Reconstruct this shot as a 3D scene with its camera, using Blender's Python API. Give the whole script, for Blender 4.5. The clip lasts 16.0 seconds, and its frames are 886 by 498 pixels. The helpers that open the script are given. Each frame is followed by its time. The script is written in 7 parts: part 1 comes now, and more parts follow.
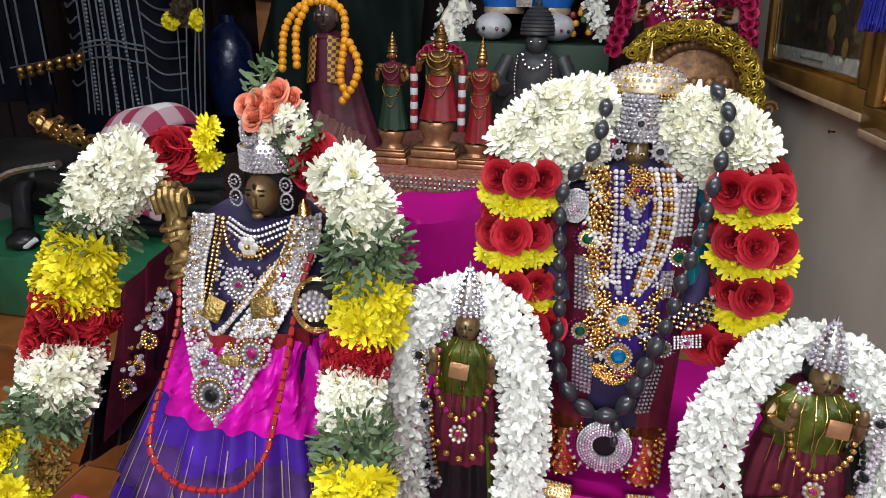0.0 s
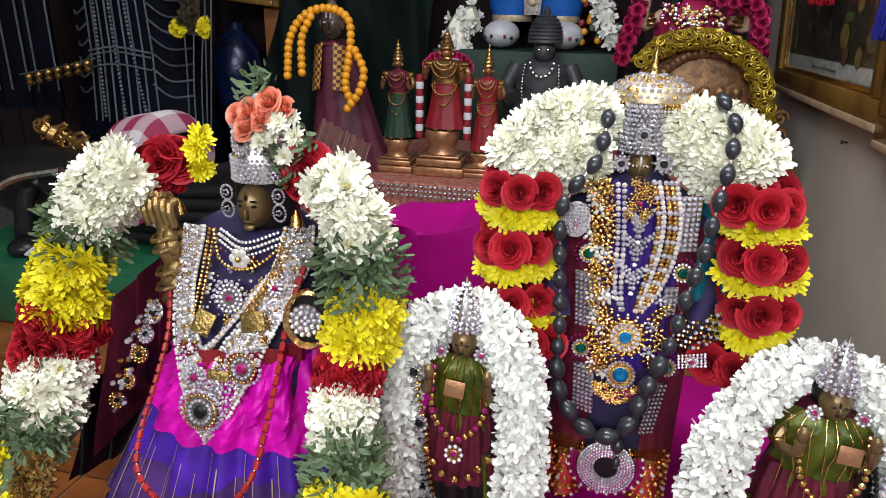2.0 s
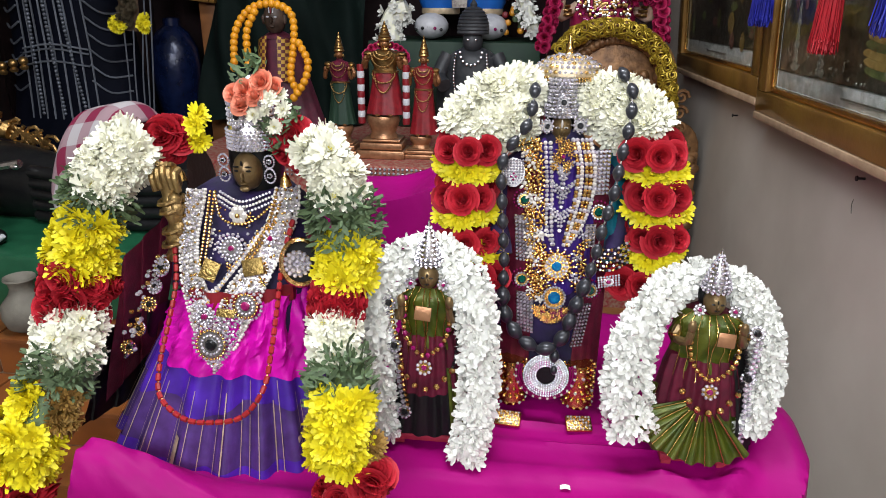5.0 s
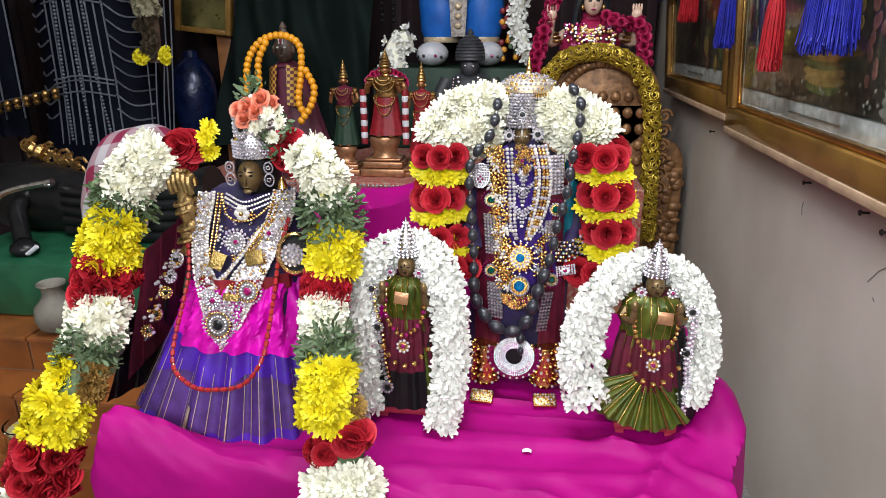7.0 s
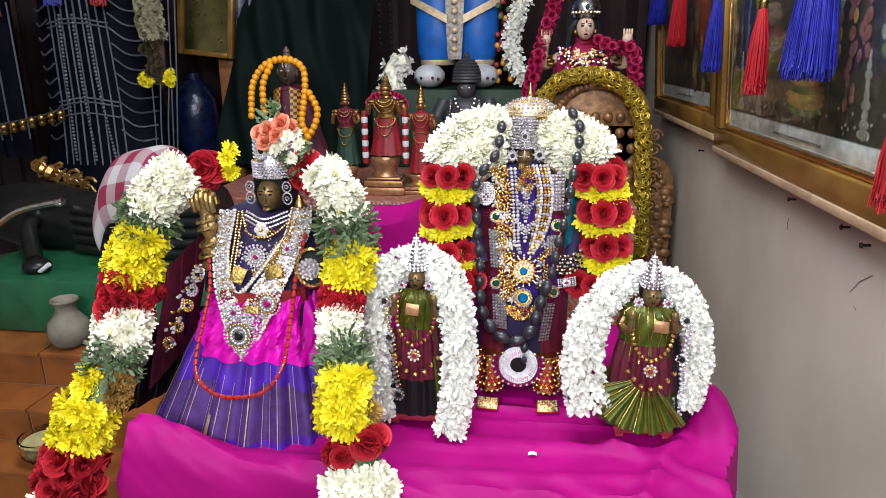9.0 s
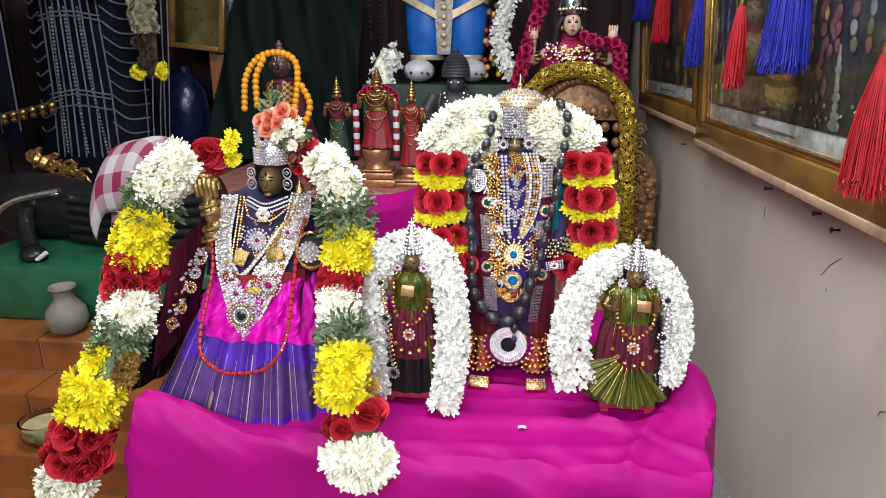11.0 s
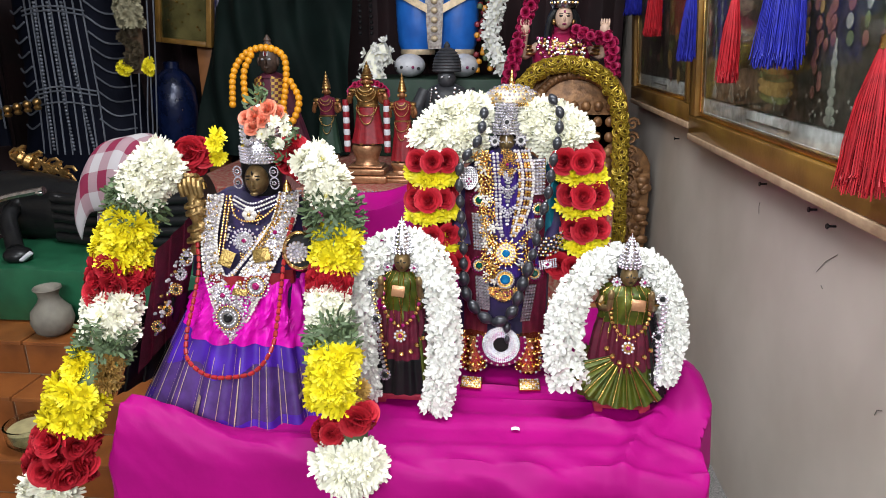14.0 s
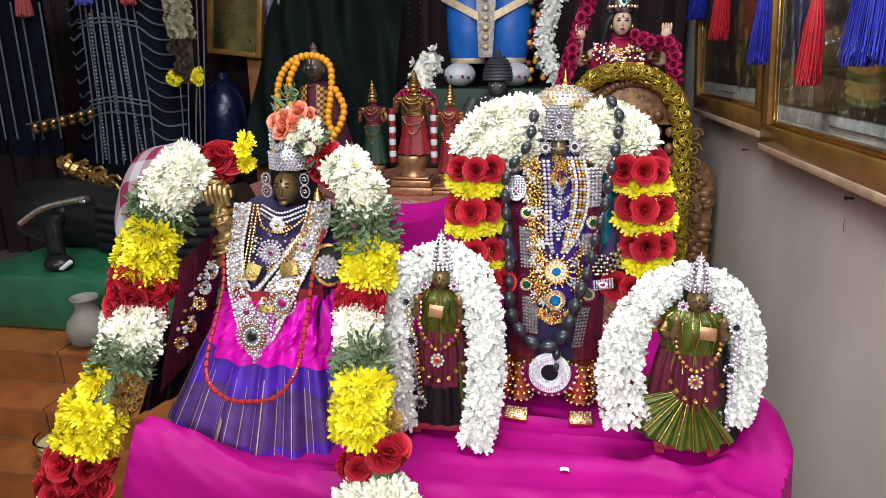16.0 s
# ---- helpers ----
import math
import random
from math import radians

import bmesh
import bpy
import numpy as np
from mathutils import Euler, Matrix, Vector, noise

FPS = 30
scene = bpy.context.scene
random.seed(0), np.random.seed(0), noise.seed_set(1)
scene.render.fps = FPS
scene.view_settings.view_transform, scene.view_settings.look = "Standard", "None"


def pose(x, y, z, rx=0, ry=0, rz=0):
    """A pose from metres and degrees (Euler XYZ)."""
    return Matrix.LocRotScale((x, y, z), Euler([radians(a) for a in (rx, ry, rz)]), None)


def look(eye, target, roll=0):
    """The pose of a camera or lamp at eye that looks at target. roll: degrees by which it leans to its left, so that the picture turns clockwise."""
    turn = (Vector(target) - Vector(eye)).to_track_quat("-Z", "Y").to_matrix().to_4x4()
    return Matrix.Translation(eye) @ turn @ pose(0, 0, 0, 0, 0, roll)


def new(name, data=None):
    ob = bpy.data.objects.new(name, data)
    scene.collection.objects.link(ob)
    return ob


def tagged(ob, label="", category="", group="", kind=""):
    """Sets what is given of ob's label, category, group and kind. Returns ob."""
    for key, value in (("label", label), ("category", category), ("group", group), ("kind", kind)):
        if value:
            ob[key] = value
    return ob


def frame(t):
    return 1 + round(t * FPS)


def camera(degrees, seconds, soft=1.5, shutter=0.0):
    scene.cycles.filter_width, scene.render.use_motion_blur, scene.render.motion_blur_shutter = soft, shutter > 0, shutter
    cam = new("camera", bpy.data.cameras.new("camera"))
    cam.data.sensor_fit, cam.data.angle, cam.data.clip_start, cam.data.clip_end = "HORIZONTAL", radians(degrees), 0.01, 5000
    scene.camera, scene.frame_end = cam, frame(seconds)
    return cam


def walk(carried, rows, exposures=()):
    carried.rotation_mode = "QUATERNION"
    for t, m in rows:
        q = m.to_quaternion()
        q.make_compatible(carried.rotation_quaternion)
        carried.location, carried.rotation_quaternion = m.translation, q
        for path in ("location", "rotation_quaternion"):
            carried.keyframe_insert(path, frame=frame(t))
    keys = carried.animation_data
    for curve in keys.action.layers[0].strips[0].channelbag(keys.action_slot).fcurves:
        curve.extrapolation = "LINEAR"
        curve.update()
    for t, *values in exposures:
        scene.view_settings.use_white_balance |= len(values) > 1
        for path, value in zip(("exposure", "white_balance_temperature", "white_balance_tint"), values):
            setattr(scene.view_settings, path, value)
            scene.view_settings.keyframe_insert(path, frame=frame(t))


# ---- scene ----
cam = camera(68.1, 16.0, 0.9)
PATH = [
    (0, (-0.08, -0.513, 1.245), (-0.465, 1.32, 0.544), 1.2),
    (0.5, (-0.079, -0.502, 1.243), (-0.467, 1.326, 0.53), 1.1),
    (1, (-0.075, -0.491, 1.243), (-0.502, 1.331, 0.538), 1.0),
    (1.5, (-0.07, -0.484, 1.246), (-0.52, 1.342, 0.566), 1.2),
    (2, (-0.071, -0.49, 1.245), (-0.488, 1.344, 0.563), 1.3),
    (2.5, (-0.075, -0.501, 1.248), (-0.453, 1.339, 0.562), 1.3),
    (3, (-0.07, -0.531, 1.249), (-0.391, 1.321, 0.564), 1.5),
    (3.5, (-0.066, -0.566, 1.248), (-0.36, 1.29, 0.564), 1.1),
    (4, (-0.064, -0.597, 1.247), (-0.307, 1.266, 0.561), 1.1),
    (4.5, (-0.074, -0.623, 1.245), (-0.299, 1.239, 0.55), 1.0),
    (5, (-0.076, -0.65, 1.245), (-0.29, 1.213, 0.55), 0.7),
    (5.2, (-0.074, -0.66, 1.245), (-0.276, 1.204, 0.55), 0.6),
    (7.3, (0.0, -0.776, 1.242), (-0.309, 1.107, 0.642), -0.8),
    (7.5, (-0.003, -0.778, 1.243), (-0.343, 1.103, 0.654), -1.0),
    (8, (-0.016, -0.799, 1.248), (-0.348, 1.089, 0.675), -1.4),
    (8.5, (-0.022, -0.816, 1.25), (-0.29, 1.079, 0.67), -0.9),
    (9, (-0.021, -0.826, 1.253), (-0.266, 1.076, 0.688), -0.3),
    (9.5, (-0.025, -0.833, 1.256), (-0.255, 1.073, 0.694), -0.1),
    (10, (-0.029, -0.848, 1.253), (-0.252, 1.056, 0.684), 0.0),
    (10.2, (-0.026, -0.854, 1.251), (-0.235, 1.05, 0.677), -0.0),
    (12.3, (-0.037, -0.895, 1.245), (-0.234, 1.012, 0.677), 0.2),
    (12.5, (-0.042, -0.89, 1.247), (-0.218, 1.02, 0.68), 0.6),
    (13, (-0.034, -0.873, 1.246), (-0.191, 1.032, 0.657), 0.7),
    (13.5, (-0.03, -0.861, 1.246), (-0.203, 1.042, 0.657), 0.2),
    (14, (-0.026, -0.856, 1.248), (-0.207, 1.047, 0.658), -0.1),
    (14.5, (-0.022, -0.836, 1.251), (-0.23, 1.07, 0.682), -0.3),
    (15, (-0.013, -0.807, 1.253), (-0.246, 1.103, 0.709), -0.4),
    (15.5, (-0.012, -0.777, 1.246), (-0.299, 1.133, 0.728), 0.1),
    (16, (-0.024, -0.767, 1.224), (-0.36, 1.127, 0.676), -0.5),
]
walk(cam, [(t, look(eye, target, roll)) for t, eye, target, roll in PATH], exposures=((0, -0.42), (4, -0.38), (8, -0.12), (12.5, -0.07), (16, -0.08)))

# ---- light ----
world = bpy.data.worlds.new("room_air")
scene.world = world
world.use_nodes = True
world.node_tree.nodes["Background"].inputs[0].default_value = (0.75, 0.85, 1.0, 1)
world.node_tree.nodes["Background"].inputs[1].default_value = 0.08


def lamp(name, at, aim, sx, sy, watts, colour):
    d = bpy.data.lights.new(name, "AREA")
    d.shape, d.size, d.size_y, d.energy, d.color = "RECTANGLE", sx, sy, watts, colour
    o = new(name, d)
    o.matrix_world = look(at, aim)
    return o


# Overhead tube above the table.
lamp("tube_and_fill_light", (-0.20, -0.02, 2.40), (-0.15, 0.10, 0.8), 1.2, 0.06, 36, (0.925, 0.965, 1.03))
# Added soft fill panel from the front, not a fitting of the room.
lamp("tube_and_fill_light", (-0.30, -2.0, 2.0), (-0.25, 0.3, 0.8), 1.6, 0.5, 60, (0.925, 0.965, 1.03))

# ---- materials ----


def mat(name, colour, rough=0.6, metal=0.0, second=None, scale=60.0, bump=0.0, bscale=200.0, vary=0.0, sheen=0.0, trans=0.0, coat=0.0, spec=0.5):
    """A surface with two scales of variation, fine relief and piece-by-piece variation."""
    m = bpy.data.materials.new(name)
    m.use_nodes = True
    nt = m.node_tree
    n, l = nt.nodes, nt.links
    b = n["Principled BSDF"]
    b.inputs["Roughness"].default_value, b.inputs["Metallic"].default_value = rough, metal
    b.inputs["Sheen Weight"].default_value, b.inputs["Coat Weight"].default_value = sheen, coat
    b.inputs["Specular IOR Level"].default_value = spec
    if trans:
        b.inputs["Subsurface Weight"].default_value = trans
        b.inputs["Subsurface Radius"].default_value = (0.004, 0.004, 0.004)
    tc = n.new("ShaderNodeTexCoord")
    nz = n.new("ShaderNodeTexNoise")
    nz.inputs["Scale"].default_value, nz.inputs["Detail"].default_value = scale, 4
    l.new(tc.outputs["Object"], nz.inputs["Vector"])
    rp = n.new("ShaderNodeMapRange")
    rp.inputs[1].default_value, rp.inputs[2].default_value = 0.35, 0.68
    l.new(nz.outputs["Fac"], rp.inputs[0])
    mx = n.new("ShaderNodeMix")
    mx.data_type = "RGBA"
    mx.inputs[6].default_value = (*colour, 1)
    mx.inputs[7].default_value = (*(second or tuple(c * 0.72 for c in colour)), 1)
    l.new(rp.outputs[0], mx.inputs[0])
    last = mx.outputs[2]
    if vary:
        oi, gi = n.new("ShaderNodeObjectInfo"), n.new("ShaderNodeNewGeometry")
        ad = n.new("ShaderNodeMath")
        ad.operation = "ADD"
        l.new(oi.outputs["Random"], ad.inputs[0])
        l.new(gi.outputs["Random Per Island"], ad.inputs[1])
        mr = n.new("ShaderNodeMapRange")
        mr.inputs[2].default_value = 2.0
        mr.inputs[3].default_value, mr.inputs[4].default_value = 1 - vary, 1 + vary * 0.5
        l.new(ad.outputs[0], mr.inputs[0])
        hs = n.new("ShaderNodeHueSaturation")
        l.new(mr.outputs[0], hs.inputs["Value"])
        l.new(last, hs.inputs["Color"])
        last = hs.outputs[0]
    l.new(last, b.inputs["Base Color"])
    if bump:
        nb = n.new("ShaderNodeTexNoise")
        nb.inputs["Scale"].default_value, nb.inputs["Detail"].default_value = bscale, 5
        l.new(tc.outputs["Object"], nb.inputs["Vector"])
        bp = n.new("ShaderNodeBump")
        bp.inputs["Strength"].default_value, bp.inputs["Distance"].default_value = bump, 0.002
        l.new(nb.outputs["Fac"], bp.inputs["Height"])
        l.new(bp.outputs[0], b.inputs["Normal"])
    return m


M_WHITE = mat("white_petal", (0.93, 0.91, 0.80), 0.55, second=(0.87, 0.86, 0.66), scale=70, vary=0.10, trans=0.15)
M_JASMINE = mat("jasmine_petal", (0.91, 0.90, 0.86), 0.5, second=(0.82, 0.83, 0.75), scale=90, vary=0.14, trans=0.15)
M_YELLOW = mat("yellow_petal", (0.88, 0.80, 0.025), 0.55, second=(0.86, 0.70, 0.008), scale=60, vary=0.14, trans=0.1)
M_WILT = mat("wilted_petal", (0.45, 0.27, 0.05), 0.7, second=(0.22, 0.11, 0.03), scale=60, vary=0.4)
M_FADED = mat("faded_petal", (0.40, 0.37, 0.25), 0.7, second=(0.26, 0.23, 0.13), scale=60, vary=0.3)
M_DRIED = mat("dried_petal", (0.07, 0.05, 0.02), 0.8, second=(0.035, 0.022, 0.010), scale=60, vary=0.4)
M_HEART = mat("flower_heart", (0.75, 0.66, 0.06), 0.7, bump=0.5, bscale=900)
M_ROSE = mat("rose_petal", (0.56, 0.026, 0.042), 0.55, second=(0.38, 0.010, 0.022), scale=70, vary=0.4, spec=0.2)
M_PEACH = mat("peach_petal", (0.86, 0.22, 0.12), 0.55, second=(0.8, 0.36, 0.24), vary=0.2)
M_LEAF = mat("herb_leaf", (0.075, 0.13, 0.055), 0.6, second=(0.14, 0.19, 0.09), vary=0.5)
M_PINK = mat("magenta_silk", (0.36, 0.001, 0.165), 0.55, second=(0.28, 0.0008, 0.13), scale=9, bump=0.3, bscale=60, spec=0.15)
M_SKIRTPINK = mat("pink_crushed_silk", (0.70, 0.004, 0.44), 0.45, second=(0.50, 0.003, 0.30), scale=40, bump=0.2, bscale=500, spec=0.25)
M_PURPLE = mat("violet_silk", (0.075, 0.014, 0.40), 0.42, second=(0.050, 0.010, 0.24), scale=30, bump=0.2, bscale=700)
M_NAVY = mat("navy_velvet", (0.010, 0.007, 0.035), 0.75, second=(0.022, 0.008, 0.07), scale=40, bump=0.2, sheen=0.04)
M_PURPLESK = mat("dark_violet_weave", (0.085, 0.035, 0.20), 0.42, second=(0.055, 0.022, 0.12), scale=60, bump=0.2, bscale=800)
M_ZARI = mat("gold_thread_weave", (0.66, 0.52, 0.34), 0.4, 0.4, bump=0.4, bscale=900)
M_BRASS = mat("antique_brass", (0.55, 0.34, 0.12), 0.33, 0.95, second=(0.28, 0.16, 0.06), scale=50, bump=0.5, bscale=160)
M_BROWNBRASS = mat("carved_brown_brass", (0.30, 0.15, 0.06), 0.42, 0.35, second=(0.12, 0.055, 0.022), scale=45, bump=0.8, bscale=120)
M_GOLD = mat("gilt_metal", (0.83, 0.55, 0.19), 0.24, 1.0, second=(0.66, 0.38, 0.12), scale=90, bump=0.3, bscale=400, vary=0.2)
M_SILVER = mat("silver_metal", (0.80, 0.78, 0.78), 0.26, 1.0, second=(0.5, 0.48, 0.5), scale=90, vary=0.25)
M_STONE = mat("white_paste_stone", (0.97, 0.94, 0.98), 0.13, 0.62, second=(0.66, 0.61, 0.74), scale=300, vary=0.55, coat=0.5)
M_PEARL = mat("pearl", (0.80, 0.76, 0.70), 0.22, 0.15, second=(0.66, 0.6, 0.56), vary=0.2, coat=0.5)
M_BLUE = mat("blue_glass_stone", (0.005, 0.12, 0.32), 0.08, 0.2, second=(0.01, 0.22, 0.45), scale=150, coat=0.8)
M_GREEN = mat("green_glass_stone", (0.004, 0.09, 0.06), 0.08, 0.2, coat=0.8)
M_RUBY = mat("pink_glass_stone", (0.32, 0.01, 0.12), 0.08, 0.2, coat=0.8)
M_CORAL = mat("red_coral", (0.34, 0.012, 0.015), 0.45, second=(0.26, 0.008, 0.012), vary=0.25)
M_GREYBEAD = mat("grey_black_bead", (0.020, 0.021, 0.026), 0.3, 0.2, second=(0.040, 0.042, 0.050), scale=200, coat=0.2)
M_BLACK = mat("black_stone", (0.005, 0.005, 0.006), 0.36, second=(0.010, 0.010, 0.010), scale=30, bump=0.3, bscale=90, spec=0.35)
M_FACE = mat("dark_bronze", (0.25, 0.17, 0.075), 0.36, 0.6, second=(0.15, 0.09, 0.04), scale=60, bump=0.3, bscale=200)
M_MAROON = mat("maroon_cloth", (0.12, 0.005, 0.024), 0.6, second=(0.07, 0.003, 0.014), bump=0.3, bscale=500, sheen=0.03, spec=0.3)
M_OLIVE = mat("green_gold_silk", (0.10, 0.115, 0.010), 0.36, 0.25, second=(0.045, 0.075, 0.008), scale=50, bump=0.3, bscale=500)
M_REDSILK = mat("red_painted_cloth", (0.26, 0.007, 0.014), 0.5, second=(0.16, 0.005, 0.01), bump=0.3, bscale=300)
M_GREENSILK = mat("dark_green_cloth", (0.010, 0.038, 0.018), 0.6, second=(0.005, 0.022, 0.011), scale=12, bump=0.3, bscale=400)
M_DARKGREEN = mat("dark_green_backdrop_cloth", (0.0035, 0.010, 0.008), 0.8, second=(0.0018, 0.0055, 0.0045), scale=8, bump=0.3, bscale=400, spec=0.15)
M_BLUESILK = mat("bright_blue_silk", (0.012, 0.13, 0.50), 0.38, second=(0.008, 0.09, 0.38), scale=18, bump=0.25, bscale=500)
M_TEAL = mat("teal_cloth", (0.0, 0.14, 0.20), 0.5, bump=0.3, bscale=400)
M_ORANGE = mat("orange_bead", (0.78, 0.34, 0.012), 0.45, second=(0.7, 0.26, 0.006), vary=0.2)
M_CREAM = mat("cream_painted_wall", (0.60, 0.54, 0.465), 0.6, second=(0.49, 0.435, 0.365), scale=3.5, bump=0.12, bscale=60)
M_DARKWALL = mat("dark_maroon_curtain", (0.020, 0.0035, 0.005), 0.8, second=(0.010, 0.002, 0.003), scale=6, bump=0.3, bscale=200)
M_CEIL = mat("white_ceiling", (0.75, 0.75, 0.73), 0.8, bump=0.1, bscale=60)
M_GRANITE = mat("speckled_granite", (0.34, 0.32, 0.30), 0.4, second=(0.08, 0.08, 0.08), scale=260, bump=0.1)
M_TILE = mat("brown_wood_tile", (0.26, 0.085, 0.022), 0.3, second=(0.16, 0.05, 0.014), scale=14, bump=0.1, bscale=80, vary=0.15)
M_GROUT = mat("pale_grout", (0.34, 0.26, 0.18), 0.85, bump=0.3)
M_TRUNK = mat("green_painted_box", (0.014, 0.10, 0.045), 0.38, second=(0.008, 0.065, 0.03), scale=20, bump=0.15)
M_CLAY = mat("grey_clay", (0.18, 0.165, 0.13), 0.75, second=(0.12, 0.105, 0.085), scale=25, bump=0.35, bscale=150)
M_FRAME = mat("varnished_gold_wood", (0.30, 0.16, 0.035), 0.30, 0.25, second=(0.17, 0.085, 0.018), scale=12, bump=0.2, bscale=90, coat=0.3)
M_PALEWOOD = mat("bare_pale_wood", (0.52, 0.36, 0.22), 0.7, second=(0.38, 0.25, 0.15), scale=35, bump=0.4, bscale=120)
M_MOUNT = mat("grey_mount_strip", (0.42, 0.42, 0.40), 0.35, second=(0.34, 0.34, 0.32), scale=40)
M_ART = mat("dark_painted_print", (0.018, 0.022, 0.013), 0.35, second=(0.045, 0.035, 0.02), scale=35)
M_ARTGOLD = mat("print_gold_paint", (0.25, 0.16, 0.04), 0.4, second=(0.18, 0.11, 0.03), scale=60)
M_ARTPALE = mat("print_pale_paint", (0.2, 0.19, 0.155), 0.4, second=(0.15, 0.16, 0.12), scale=60, vary=0.4)
M_ARTGREEN = mat("print_green_paint", (0.11, 0.13, 0.035), 0.4, second=(0.05, 0.065, 0.02), scale=60, vary=0.4)
M_ARTPINK = mat("print_pink_paint", (0.17, 0.07, 0.045), 0.4, second=(0.11, 0.04, 0.03), scale=60, vary=0.4)
M_TBLUE = mat("blue_tassel_thread", (0.012, 0.016, 0.34), 0.55, second=(0.006, 0.008, 0.2), vary=0.35)
M_TRED = mat("red_tassel_thread", (0.42, 0.004, 0.012), 0.55, second=(0.28, 0.002, 0.008), vary=0.35)
M_WOOD = mat("brown_table_wood", (0.28, 0.11, 0.035), 0.5, second=(0.19, 0.07, 0.02), scale=15, bump=0.3)
M_INKBLUE = mat("ink_blue_cloth", (0.0016, 0.0022, 0.0060), 0.7, second=(0.003, 0.004, 0.010), scale=14, bump=0.3, bscale=300, spec=0.08)
M_SILVERCORD = mat("silver_cord", (0.20, 0.22, 0.26), 0.42, 0.4, vary=0.5)
M_WHITEPAINT = mat("white_painted_plaster", (0.62, 0.62, 0.64), 0.45, second=(0.5, 0.5, 0.53), scale=40)
M_SKIN = mat("cream_painted_plaster", (0.66, 0.45, 0.33), 0.45, second=(0.6, 0.4, 0.29), scale=40)
M_PINKFLOWER = mat("deep_pink_petal", (0.50, 0.012, 0.10), 0.6, second=(0.36, 0.006, 0.06), vary=0.3)
M_GOLDFLOWER = mat("gold_foil_petal", (0.50, 0.36, 0.035), 0.38, 0.55, second=(0.34, 0.22, 0.02), vary=0.3)
M_FIGSKIN = mat("coppery_brown_skin", (0.30, 0.13, 0.05), 0.35, 0.5, second=(0.20, 0.08, 0.03), bump=0.2)
M_REDBASE = mat("red_painted_board", (0.40, 0.03, 0.06), 0.5, second=(0.28, 0.02, 0.04), bump=0.2)
M_COPPER = mat("copper_brass_pedestal", (0.52, 0.27, 0.14), 0.35, 0.7, second=(0.34, 0.16, 0.08), bump=0.3)
M_MIRROR = mat("mirror_metal", (0.30, 0.29, 0.12), 0.18, 0.9, second=(0.16, 0.15, 0.06), scale=14)
M_CARPET = mat("red_patterned_cloth", (0.30, 0.03, 0.03), 0.8, second=(0.34, 0.22, 0.15), scale=110, bump=0.4)
M_GLASS = mat("clear_glass", (0.9, 0.92, 0.9), 0.04)
M_GLASS.node_tree.nodes["Principled BSDF"].inputs["Transmission Weight"].default_value = 1.0
M_GLASS.node_tree.nodes["Principled BSDF"].inputs["IOR"].default_value = 1.22
M_OIL = mat("pale_yellow_wax", (0.42, 0.36, 0.18), 0.3)


def gingham():
    m = mat("red_white_gingham", (0.3, 0.02, 0.06), 0.8, bump=0.3, bscale=500)
    n, l = m.node_tree.nodes, m.node_tree.links
    b = n["Principled BSDF"]
    uv = n.new("ShaderNodeTexCoord")
    sep = n.new("ShaderNodeSeparateXYZ")
    l.new(uv.outputs["UV"], sep.inputs[0])
    total = None
    for k in (0, 1):
        fr = n.new("ShaderNodeMath")
        fr.operation = "FRACT"
        l.new(sep.outputs[k], fr.inputs[0])
        gt = n.new("ShaderNodeMath")
        gt.operation = "GREATER_THAN"
        gt.inputs[1].default_value = 0.5
        l.new(fr.outputs[0], gt.inputs[0])
        if total is None:
            total = gt
        else:
            ad = n.new("ShaderNodeMath")
            ad.operation = "ADD"
            l.new(total.outputs[0], ad.inputs[0])
            l.new(gt.outputs[0], ad.inputs[1])
            total = ad
    hf = n.new("ShaderNodeMath")
    hf.operation = "MULTIPLY"
    hf.inputs[1].default_value = 0.5
    l.new(total.outputs[0], hf.inputs[0])
    mx = n.new("ShaderNodeMix")
    mx.data_type = "RGBA"
    mx.inputs[6].default_value, mx.inputs[7].default_value = (0.42, 0.39, 0.40, 1), (0.20, 0.010, 0.045, 1)
    l.new(hf.outputs[0], mx.inputs[0])
    l.new(mx.outputs[2], b.inputs["Base Color"])
    return m


M_GINGHAM = gingham()


def checked():
    """Gold squares woven over dark plum."""
    m = mat("gold_check_cloth", (0.10, 0.02, 0.02), 0.55, bump=0.4, bscale=600)
    n, l = m.node_tree.nodes, m.node_tree.links
    tc = n.new("ShaderNodeTexCoord")
    mp = n.new("ShaderNodeMapping")
    mp.inputs["Scale"].default_value = (110, 0, 110)
    ck = n.new("ShaderNodeTexChecker")
    ck.inputs["Scale"].default_value = 1.0
    ck.inputs[1].default_value, ck.inputs[2].default_value = (0.42, 0.24, 0.03, 1), (0.09, 0.012, 0.012, 1)
    l.new(tc.outputs["Object"], mp.inputs[0])
    l.new(mp.outputs[0], ck.inputs[0])
    l.new(ck.outputs[0], n["Principled BSDF"].inputs["Base Color"])
    return m


M_CHECK = checked()

# ---- mesh tools ----


